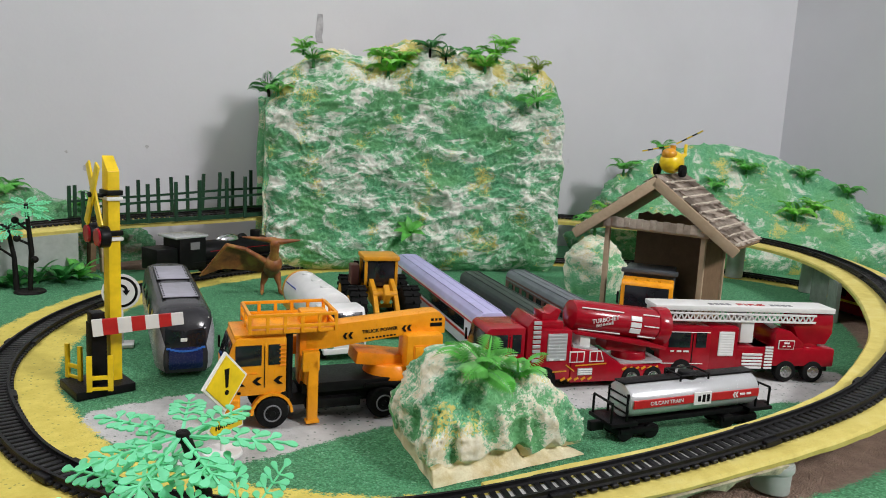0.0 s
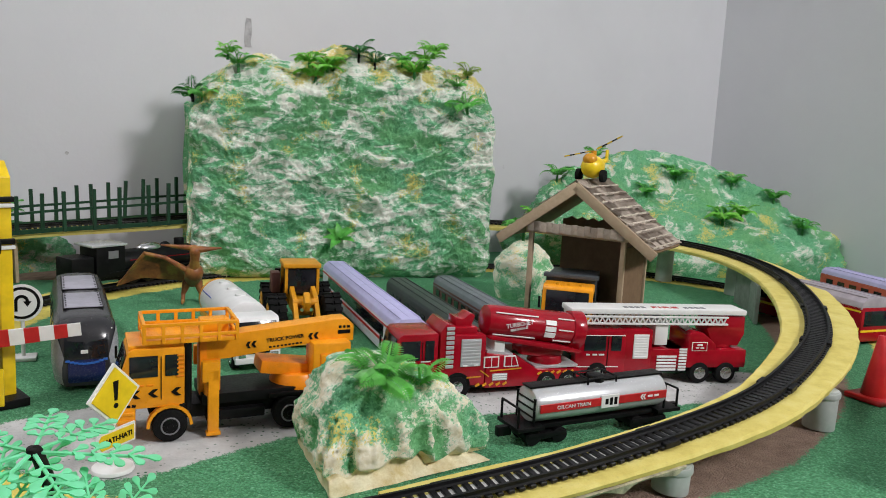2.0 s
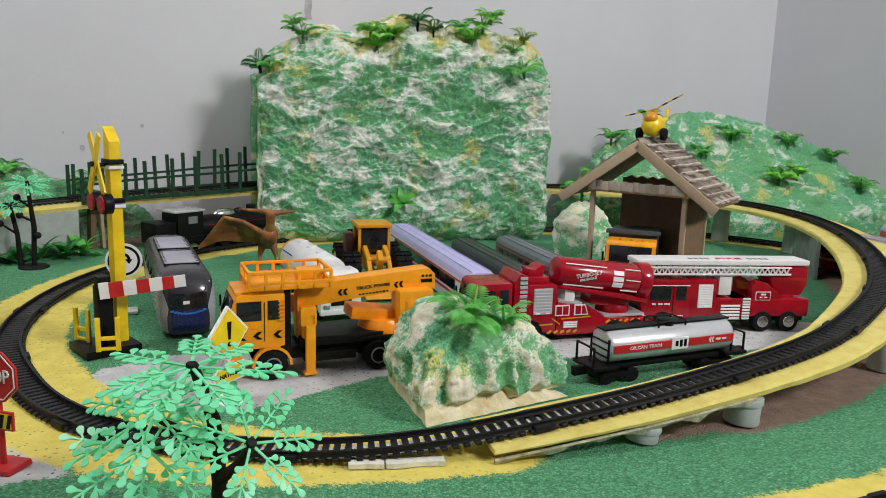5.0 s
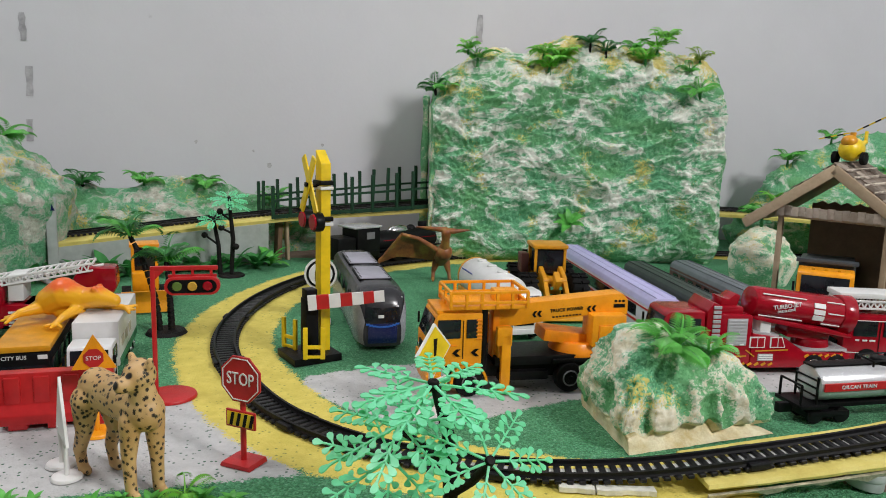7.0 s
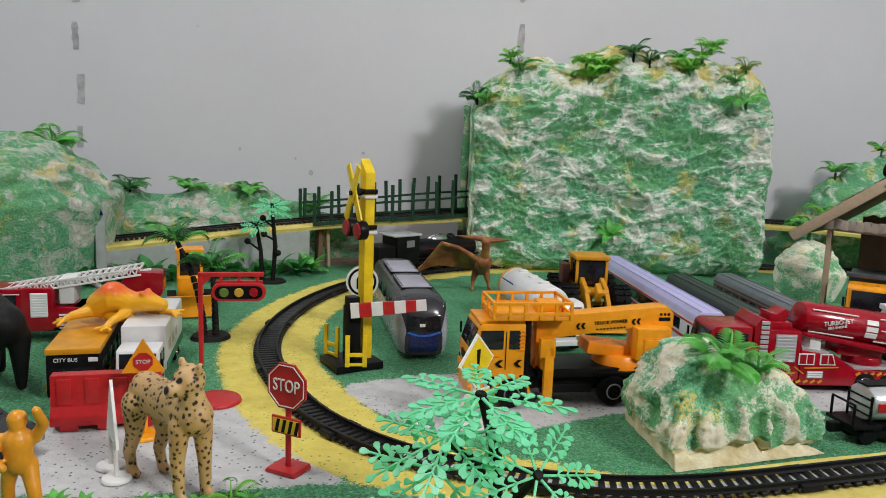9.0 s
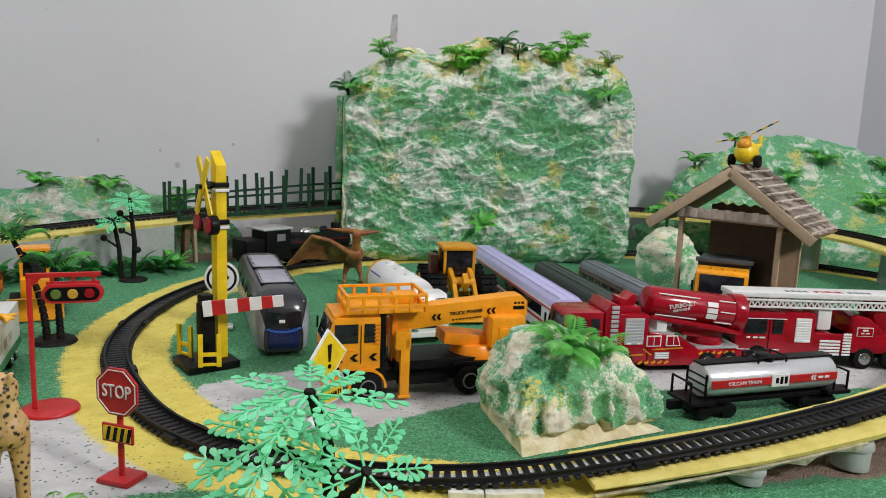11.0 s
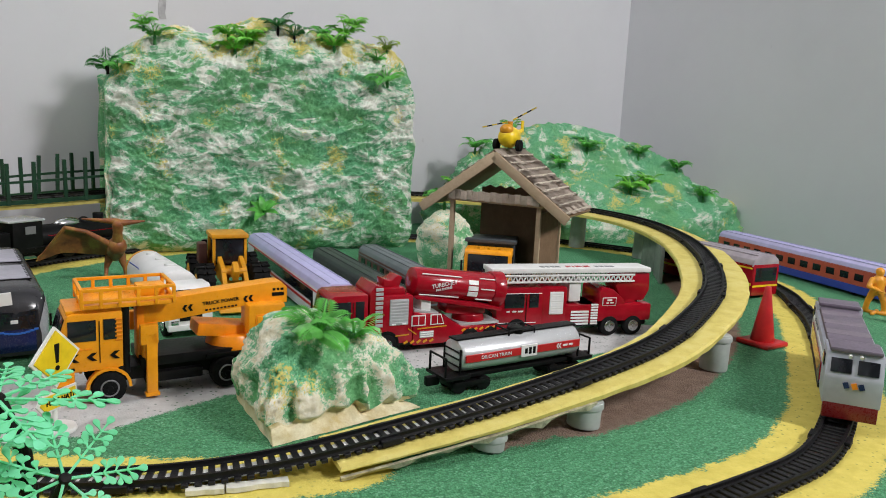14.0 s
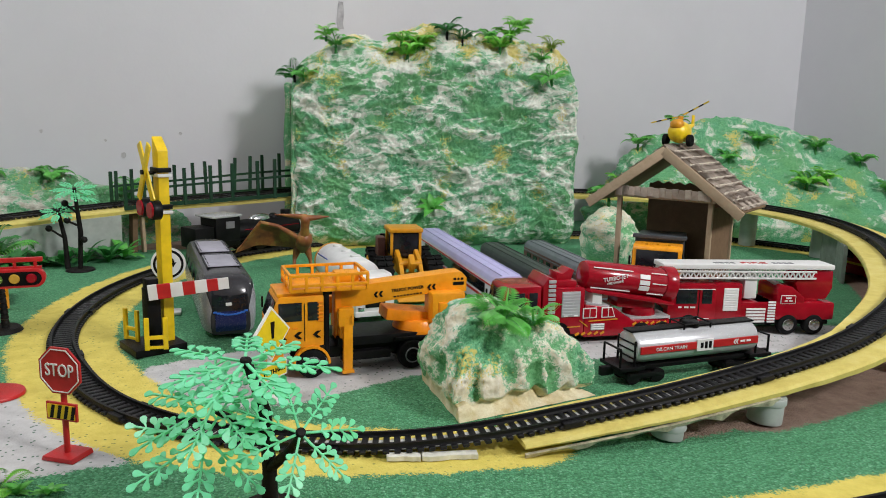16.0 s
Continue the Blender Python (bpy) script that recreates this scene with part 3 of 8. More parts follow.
# raised deck of yellow-painted board
deck_points = [p for p in spiral if p[2] > 0.010]
bm = bmesh.new()
rings = []
for i, p in enumerate(deck_points):
    d = deck_points[min(i + 1, len(deck_points) - 1)] - deck_points[max(i - 1, 0)]
    side = Vector((d.y, -d.x, 0)).normalized()
    late = i / len(deck_points)
    out = float(np.interp(p.z, (0.009, 0.03, 0.048, 0.06), (0.025, 0.029, 0.037, 0.047))) if late < 0.5 else 0.047
    inn = float(np.interp(p.z, (0.009, 0.018, 0.035, 0.046, 0.06), (0.034, 0.036, 0.03, 0.031, 0.046))) if late < 0.5 else 0.046
    rag = 0.0009 * noise.noise((p.x * 50, p.y * 50, 1)) + 0.0004 * noise.noise((p.x * 160, p.y * 160, 3))
    rag2 = 0.0009 * noise.noise((p.x * 50, p.y * 50, 9)) + 0.0004 * noise.noise((p.x * 160, p.y * 160, 7))
    thick = float(np.interp(i, (0, 6, 40), (0.0042, 0.005, 0.0085)))
    section = [(-inn - rag, -0.003), (-inn + 0.002 - rag, -0.0006), (0.0, 0.0), (out - 0.002 + rag2, -0.0006), (out + rag2, -0.003), (out - 0.001 + rag2 * 1.6, -thick), (-inn + 0.001, -thick)]
    rings.append([bm.verts.new(p + side * a + Vector((0, 0, u))) for a, u in section])
for a, b in zip(rings, rings[1:]):
    for k in range(7):
        bm.faces.new((a[k], b[k], b[(k + 1) % 7], a[(k + 1) % 7]))
bm.faces.new(rings[0])
bm.faces.new(rings[-1][::-1])
bmesh.ops.recalc_face_normals(bm, faces=bm.faces)
tagged(part("track_deck", bm, DECK, None, "", 30), "yellow-painted board ramp carrying the raised track", "track deck", kind="structure")


# pale paint left on the board between the sleepers
strip = [p + Vector((0, 0, 0.0013)) for p in spiral if p.y < 0.64 and -0.2 < p.x < 0.33 and p.z < 0.04]
bm = sweep(strip, [(-0.009, -0.0004), (0.009, -0.0004), (0.009, 0.0003), (-0.009, 0.0003)])
tagged(part("paint_strip", bm, plastic("worn_pale_paint", (0.66, 0.66, 0.63), 0.7, 0.3, 0.0, 45.0), None, "", 0), "worn pale grey paint on the board under the track", "paint strip", kind="structure")

# ragged glue and torn paper under the outer edge where the ramp begins
bm = bmesh.new()
lip = [i for i, p in enumerate(deck_points) if p.z < 0.034 and p.x < 0.36]
rows = []
for i in lip:
    p, d = deck_points[i], deck_points[i + 1] - deck_points[max(0, i - 1)]
    side = Vector((d.y, -d.x, 0)).normalized()
    out = float(np.interp(p.z, (0.009, 0.03, 0.048), (0.025, 0.029, 0.037)))
    drop = 0.0015 + 0.008 * max(0.0, noise.noise((p.x * 45, p.y * 45, 4))) + 0.002 * abs(noise.noise((p.x * 190, p.y * 190, 2)))
    rows.append([bm.verts.new(p + side * (out - a) + Vector((0, 0, -u))) for a, u in ((0.0015, 0.007), (-0.0006, 0.0078), (0.0006, max(0.0, min(p.z, 0.008 + drop))), (0.0022, max(0.0, min(p.z, 0.008 + drop))))])
for a, b in zip(rows, rows[1:]):
    for k in range(4):
        bm.faces.new((a[k], b[k], b[(k + 1) % 4], a[(k + 1) % 4]))
bmesh.ops.recalc_face_normals(bm, faces=bm.faces)
tagged(part("glue_edge", bm, plastic("dried_glue", (0.46, 0.42, 0.3), 0.3, 0.35, 0.0, 120.0), None, "", 60), "ragged dried glue and paper under the ramp edge", "glue edge", kind="structure")

# pale strips of paper packed under the outer rail of the front track
scrap_paper = plastic("torn_pale_paper", (0.7, 0.69, 0.6), 0.6, 0.15, 0.0, 90.0)
for a, b in ((-0.016, 0.004), (0.01, 0.052)):
    near = [min(spiral, key=lambda p: abs(p[0] - x) + 3 * abs(p[1] - 0.5)) for x in (a, b)]
    p, q = (Vector((v[0], v[1], 0)) for v in near)
    yaw = math.atan2(q.y - p.y, q.x - p.x)
    long = (q - p).length
    rim = [(long * k / 8, random.uniform(-0.003, -0.0005)) for k in range(9)] + [(long * k / 8, 0.006) for k in range(8, -1, -1)]
    at = p + Vector((math.sin(yaw), -math.cos(yaw), 0)) * 0.0185
    ob = part("paper_strip", slab(rim, 0.004, Matrix.Translation((at.x, at.y, 0.002)) @ Matrix.Rotation(yaw, 4, "Z"), bevel=0.0004), scrap_paper, None, "", 0)
    tagged(ob, "torn strip of pale paper packed under the track", "paper strip", "torn strips")

# ---- plaster landforms ----
def crumple(p, size):
    """Folds like stiffened cloth."""
    v = 0.0
    for s, w in ((5.5, 1.1), (12, 1.0), (25, 0.85), (50, 0.48), (105, 0.2)):
        bend = 0.35 * noise.noise((p[0] * s * 0.6 + 5, p[1] * s * 0.6, p[2] * s * 0.6))
        v += w * (0.42 - abs(noise.noise((p[0] * s * 0.8 + bend, p[1] * s * 0.8, p[2] * s * 1.45 + bend)))) * 1.6
    return v * size


def fold_mark(bm, v, k, size):
    """Keeps how far a point stands out, for the scatter that slides off the folds."""
    v[bm.verts.layers.float["fold"]] = k / size


def cloth(p, size):
    """Stiffened cloth: long sagging folds, sharp creases and small puckers."""
    q = Vector(p) + noise.noise_vector(Vector(p) * 7.0) * 0.03
    v = 0.0
    for scale, weight, sharp in ((6.0, 1.25, 1.0), (13, 0.9, 1.1), (29, 0.5, 1.2), (62, 0.36, 1.3), (130, 0.2, 1.0)):
        n = noise.noise((q.x * scale, q.y * scale, q.z * scale * 1.35))
        v += weight * (0.45 - min(1.0, abs(n) * 1.9) ** (1 / sharp))
    return v * size


def mountain():
    """Box-like crag with an open tunnel at each end: an upright front, a bank up to the ridge, then the back."""
    a = Vector((-0.309, 1.337, 0))
    u = Vector((0.967, 0.2543, 0)).normalized()
    v = Vector((-u.y, u.x, 0))
    length, depth = 0.558, 0.235
    bm = bmesh.new()
    bm.verts.layers.float.new("fold")
    nu, nv = 330, 260

    def ridge(s):
        return float(np.interp(s, (0, 0.025, 0.062, 0.138, 0.232, 0.29, 0.325, 0.371, 0.449, 0.529, 0.597, 0.656, 0.736, 0.817, 0.867, 0.923, 0.974, 1.0),
                               (0.316, 0.343, 0.366, 0.385, 0.4, 0.402, 0.395, 0.424, 0.435, 0.434, 0.421, 0.404, 0.409, 0.409, 0.399, 0.395, 0.384, 0.364)))

    def brow(s):
        """Height at which the front turns into the bank."""
        return float(np.interp(s, (0, 0.1, 0.25, 0.36, 0.5, 0.62, 0.75, 0.9, 1.0), (0.275, 0.328, 0.322, 0.318, 0.342, 0.352, 0.356, 0.335, 0.3)))

    grid = []
    for i in range(nu + 1):
        s, row = i / nu, []
        top, edge = ridge(s), brow(s)
        end = min(s, 1 - s) * length
        for j in range(nv + 1):
            w = j / nv
            if w < 0.58:
                q = w / 0.58
                y, z, lift = 0.008 * q, edge * q, 0.0
                if z < 0.03:
                    y += 0.03 * (1 - z / 0.03) ** 1.5  # the cloth is tucked in above the board
            elif w < 0.78:
                q = (w - 0.58) / 0.2
                y, z, lift = 0.008 + 0.082 * q ** 1.15, edge + (top - edge) * (1 - (1 - q) ** 1.6), q
            elif w < 0.88:
                q = (w - 0.78) / 0.1
                y, z, lift = 0.09 + (depth - 0.11) * q, top * (1 - 0.06 * q), 1.0
            else:
                q = (w - 0.88) / 0.12
                y, z, lift = depth - 0.02 + 0.02 * q, top * 0.94 * (1 - q), 0.0
            pinch = 0.022 * max(0, 1 - end / 0.028) ** 2
            p = a + u * (s * length) + v * (y + pinch) + Vector((0, 0, z))
            out = (-v if w < 0.7 else v) * (1 - lift) + Vector((0, 0, lift))
            k = cloth(p, 0.0135) - 0.002
            p += out * k * (0.3 + 0.7 * min(1, z / 0.03)) + u * 0.006 * noise.noise(p * 24) + Vector((0, 0, 0.55 * k * (1 - lift) * min(1, z / 0.05)))
            p.z = max(0.0, p.z)
            row.append(bm.verts.new(p))
            fold_mark(bm, row[-1], k, 0.0125)
        grid.append(row)
    for i in range(nu):
        for j in range(nv):
            bm.faces.new((grid[i][j], grid[i + 1][j], grid[i + 1][j + 1], grid[i][j + 1]))
    ob = thing("mountain", 0, 0, label="tall green and white plaster-cloth mountain with a train tunnel", category="mountain")
    part("crag", bm, ROCK, ob, "", 180)
    # end walls with the tunnel mouths; at the west end the back sheet stands out past the front
    for s, name in ((0.008, "west_mouth"), (0.965, "east_mouth")):
        base = a + u * (s * length)
        fr = bmesh.new()
        t = ridge(s) * (1 if s < 0.5 else 0.85)
        for y0, y1, z0, z1 in ((0.026, 0.055, 0, t * 0.88), (depth - 0.05, depth - 0.026, 0, t * 0.96), (0.055, depth - 0.05, 0.18, t * 0.9)):
            c = base + v * ((y0 + y1) / 2) + Vector((0, 0, (z0 + z1) / 2))
            if name == "west_mouth" and y0 > 0.1:
                c -= u * 0.014
            box(tuple(c), (0.012, y1 - y0, z1 - z0), 0.003, fr, (0, 0, math.degrees(math.atan2(u.y, u.x))))
        bmesh.ops.subdivide_edges(fr, edges=fr.edges[:], cuts=7)
        for vert in fr.verts:
            vert.co += noise.noise_vector(vert.co * 45) * 0.006 + noise.noise_vector(vert.co * 110) * 0.003
        part(name, fr, ROCK_PALE, ob)
    return ob


mountain()


def mound(name, cx, cy, yaw, rx, ry, height, mat, label, power=1.0, peaks=(), n=90, size=0.012, sink=0.0):
    """A crumpled hill on an oval footprint; peaks: (x, y, reach, extra) in shares of the radii."""
    bm = bmesh.new()
    bm.verts.layers.float.new("fold")
    grid = []
    turn = Matrix.Rotation(radians(yaw), 3, "Z")
    for i in range(n + 1):
        r = (i / n)
        row = []
        for j in range(n):
            t = 2 * math.pi * j / n
            x, y = r * math.cos(t), r * math.sin(t)
            h = height * (max(0, 1 - r ** 2.4)) ** power
            for px, py, reach, extra in peaks:
                h += extra * math.exp(-((x - px) ** 2 + (y - py) ** 2) / reach ** 2) * (1 - r ** 4)
            p = turn @ Vector((x * rx, y * ry, 0)) + Vector((cx, cy, h))
            k = crumple(p, size) * min(1, h / 0.02 + 0.15)
            p += Vector((0, 0, k * 0.7)) + turn @ Vector((x, y, 0)) * k * (0.4 + r)
            p.z = max(-sink, p.z) if r < 1 else -0.001
            row.append(bm.verts.new(p) if i or not j else row[0])
            fold_mark(bm, row[-1], k, size)
        grid.append(row)
    for i in range(n):
        for j in range(n):
            k = (j + 1) % n
            if i == 0:
                bm.faces.new((grid[0][0], grid[1][j], grid[1][k]))
            else:
                bm.faces.new((grid[i][j], grid[i + 1][j], grid[i + 1][k], grid[i][k]))
    ob = thing(name, 0, 0, label=label, category="hill")
    part("slope", bm, mat, ob, "", 180)
    return ob


mound("hill", 0.70, 1.80, 2, 0.40, 0.16, 0.14, ROCK_GREEN, "green plaster hill with yellow patches behind the raised track", 0.5,
      ((-0.36, 0.1, 0.34, 0.088), (0.04, 0.1, 0.34, 0.07), (-0.8, 0, 0.3, 0.085), (0.4, 0, 0.3, 0.045)), 120)
mound("hill", -1.06, 0.93, 30, 0.235, 0.20, 0.205, ROCK_OLIVE, "large plaster hill with a grey tunnel mouth", 0.24, ((0.3, 0.0, 0.5, 0.02),), 110)
mound("hill", -0.83, 1.24, 32, 0.34, 0.065, 0.105, ROCK_OLIVE, "low pale plaster ridge along the wall", 0.5, ((0.2, 0, 0.3, 0.03), (-0.4, 0, 0.2, 0.02)), 90, 0.01)
ob = thing("tunnel_portal", -0.822, 0.972, 42, label="upright grey portal post at the hill's tunnel mouth", category="tunnel portal")
bm = box((0, 0, 0.064), (0.016, 0.02, 0.128), 0.002, seg=2)
bmesh.ops.subdivide_edges(bm, edges=bm.edges[:], cuts=3)
for v in bm.verts:
    v.co += noise.noise_vector(v.co * 60) * 0.003
part("post", bm, PIPE, ob)
part("blue_mark", slab([(-0.005, 0), (0.005, 0), (0, 0.012)], 0.0014, Matrix.Translation((0, -0.0125, 0.108)) @ UPRIGHT), NAVY, ob)
mound("rock", 0.272, 1.335, 20, 0.046, 0.036, 0.078, ROCK_PALE, "small pale plaster rock beside the shelter", 0.35, ((0, 0, 0.8, 0.014),), 50, 0.007)


def front_rock():
    """The rock in the middle of the layout, with a pale undercut skirt."""
    ob = thing("rock", 0.075, 0.632, 20, label="green and white plaster rock with a palm on top", category="rock")
    bm = bmesh.new()
    bm.verts.layers.float.new("fold")
    n, m = 200, 90
    grid = []
    foot = [(-0.065, -0.054), (0.0785, -0.021), (0.062, 0.025), (-0.068, 0.055)]
    edge = []
    for (ax, ay), (bx, by) in zip(foot, foot[1:] + foot[:1]):
        steps = max(1, round(math.hypot(bx - ax, by - ay) / 0.0012))
        edge += [Vector((ax + (bx - ax) * k / steps, ay + (by - ay) * k / steps, 0)) for k in range(steps)]
    soft = [sum((edge[(q + w) % len(edge)] for w in range(-12, 13)), Vector()) / 25 for q in range(len(edge))]
    for i in range(m + 1):
        s = i / m
        row = []
        for j in range(n):
            q = int(j / n * len(edge))
            e = edge[q].lerp(soft[q], min(1, max(0, s - 0.2) * 2.2))
            wave = noise.noise(e * 30 + Vector((4, 2, 0)))
            teeth = 0.012 * noise.noise((e.x * 75, e.y * 75, 5))
            hollow = min(1, max(0, (e.x + 0.055) / 0.03)) * (1 if e.y < 0.02 else 0)
            lip = 0.014 + 0.009 * wave * hollow + teeth
            if s < 0.26:
                u = s / 0.26
                r, z = 1.0 - (0.02 + 0.17 * hollow) * math.sin(math.pi * min(1, u * 1.15) / 2) + 0.02 * noise.noise(e * 40 + Vector((0, 0, s * 5))), u * lip
            elif s < 0.34:
                u = (s - 0.26) / 0.08
                r, z = 0.98 - 0.17 * hollow + (0.04 + 0.2 * hollow) * math.sin(math.pi * u / 2), lip + 0.006 * u
            elif s < 0.74:
                u = (s - 0.34) / 0.4
                r, z = 1.02 + 0.03 * hollow - (0.38 + 0.03 * hollow) * u ** 1.45, lip * (1 - u) + 0.023 * u + 0.006 + 0.05 * u ** 0.85
            else:
                u = (s - 0.74) / 0.26
                r, z = 0.64 * (1 - u ** 1.3), 0.079 + 0.009 * math.sin(u * math.pi / 2)
            z -= 0.016 * max(0, e.x / 0.08) * min(1, s * 1.4)
            p = Vector((e.x * r - 0.01 * s, e.y * r + 0.008 * s, z))
            k = cloth(p * 2.3 + Vector((3, 1, 2)), 0.0085) * max(0, min(1, (s - 0.2) * 5)) * (1 if s < 0.74 else 0.5)
            flute = 0.009 * (0.42 - abs(noise.noise((e.x * 70 + 2.2 * noise.noise(e * 25), e.y * 70, 2 + s * 3.5))) * 1.7) * math.exp(-((s - 0.4) / 0.12) ** 2)
            p += Vector((e.x, e.y * 1.6, 0.02)).normalized() * (k * 0.55 + flute + 0.003 * max(0, min(1, (s - 0.26) * 8)))
            p += noise.noise_vector(p * 90) * 0.0008
            p.z = max(0.0, p.z)
            row.append(bm.verts.new(p))
            fold_mark(bm, row[-1], k * 1.0 + flute * 2.5 + max(0, 0.52 - s) * 0.06, 0.0066)
        grid.append(row)
    for i in range(m):
        for j in range(n):
            k = (j + 1) % n
            bm.faces.new((grid[i][j], grid[i][k], grid[i + 1][k], grid[i + 1][j]))
    hem = bm.copy()
    for mesh, low in ((bm, False), (hem, True)):
        mesh.faces.ensure_lookup_table()
        extra = [f for q, f in enumerate(mesh.faces) if (q // n < m * 0.29) != low]
        bmesh.ops.delete(mesh, geom=extra, context="FACES")
        bmesh.ops.remove_doubles(mesh, verts=mesh.verts, dist=0.0002)
    part("crag", bm, ROCK_PALE, ob, "", 180)
    part("foot", hem, HEM, ob, "cream and ochre plaster foot", 180)
    return ob


front_rock()

# ---- the cardboard shelter ----
def shelter():
    ob = thing("shelter", 0.299, 1.062, -33.7, label="open cardboard shelter with a shingled gable roof", category="shelter")
    half, eave, ridge_z, deep = 0.112, 0.132, 0.2135, 0.125
    pitch = math.degrees(math.atan2(ridge_z - eave, half))
    run = math.hypot(half, ridge_z - eave)
    for side in (-1, 1):
        c = (side * half / 2, deep / 2, -0.001 + (eave + ridge_z) / 2)
        part("roof_panel", box(c, (run, deep, 0.004), 0.0006, turn=(0, side * pitch, 0)), CARD, ob)
        part("bargeboard", box((side * half / 2, -0.002, (eave + ridge_z) / 2 - 0.004), (run + 0.006, 0.0045, 0.0145), 0.002, turn=(0, side * pitch, 0)), BOARD, ob)
    wall_x = 0.068
    for x, y in ((-wall_x, 0.012), (wall_x, 0.012)):
        part("post", box((x, y, 0.072), (0.007, 0.006, 0.144), 0.001), STICK, ob)
    part("beam", box((0, 0.008, 0.146), (0.15, 0.004, 0.011), 0.001, turn=(0, 0, 0)), STICK, ob)
    part("back_wall", slab([(-0.06, 0), (wall_x, 0), (wall_x, 0.156)] + [(wall_x - 0.0085 * k - 0.004, 0.156 + 0.004 * (k % 2)) for k in range(1, 15)] + [(-0.06, 0.156)], 0.004, Matrix.Translation((0, deep - 0.02, 0)) @ UPRIGHT), CARD_DARK, ob, "dark back wall with a scalloped top")
    part("back_post", box((wall_x, deep - 0.014, 0.072), (0.007, 0.006, 0.144), 0.001), STICK, ob)
    for k in range(15):
        part("torn_scrap", box((-0.066 + k * 0.0094, 0.004, 0.1495 + 0.001 * (k % 2)), (0.0098, 0.003, 0.0135), 0.0008, None, (0, 3 * (-1) ** k, 8 * (-1) ** k)), SHINGLE, ob)
    part("brace", rod((wall_x, 0.02, 0.034), (wall_x - 0.034, 0.012, 0.004), 0.0024), STICK, ob)
    part("plank", box((-0.055, 0.055, 0.022), (0.004, 0.09, 0.011), 0.001, turn=(10, 0, 0)), CARD_DARK, ob)
    ridged = sweep([(wall_x + 0.0012 * (k % 2), 0.018 + k * 0.0026, 0.066) for k in range(33)], [(-0.0015, -0.066), (0.0015, -0.066), (0.0015, 0.066), (-0.0015, 0.066)])
    part("side_wall", ridged, CARD_DARK, ob, "dark corrugated card side", 0)
    shingle = None
    rows, cols = 9, 8
    for side in (-1, 1):
        for r in range(rows):
            x0 = side * half * (1.0 - (r + 0.02) / rows * 0.99)
            z0 = eave + (ridge_z - eave) * (r + 0.02) / rows + 0.0066
            ragged = [(x0 + side * 0.0022 * noise.noise((r * 3.1, k * 0.9, side)), k * deep / 40, z0 + 0.0013 * noise.noise((k * 1.3, r * 2.0, side + 4))) for k in range(41)]
            part("cut_edge", sweep(ragged, [(-0.0009, -0.0016), (0.0009, -0.0016), (0.0009, 0.0008), (-0.0009, 0.0008)]), CUT_EDGE, ob, "", 0)
    for side in (-1, 1):
        for r in range(rows):
            for c in range(cols):
                w = deep / cols
                along = (r + 0.5) / rows
                x = side * half * (1.0 - along * 0.99)
                z = eave + (ridge_z - eave) * along + 0.0045
                if shingle is None:
                    bm = bmesh.new()
                    nl, nw = 3, 12
                    lattice = [[bm.verts.new(((i / nl - 0.5) * run / rows * 1.45, (j / nw - 0.5) * w * 1.03, 0.0007 * (j % 2) + (0.0005 if i in (0, nl) else 0))) for j in range(nw + 1)] for i in range(nl + 1)]
                    for i in range(nl):
                        for j in range(nw):
                            bm.faces.new((lattice[i][j], lattice[i + 1][j], lattice[i + 1][j + 1], lattice[i][j + 1]))
                    bmesh.ops.solidify(bm, geom=bm.faces[:], thickness=0.0016)
                    bmesh.ops.recalc_face_normals(bm, faces=bm.faces)
                    shingle = part("shingle", bm, SHINGLE, ob, "", 0)
                    one = shingle
                else:
                    one = new("shingle", shingle.data)
                    one.parent = ob
                one.matrix_local = pose(x + random.uniform(-0.0016, 0.0016), (c + 0.5) * w + random.uniform(-0.001, 0.001), z + random.uniform(0, 0.0008), random.uniform(-3, 3), side * (pitch - 5 + random.uniform(-2, 2)), random.uniform(-6, 6))
    return ob


shelter()

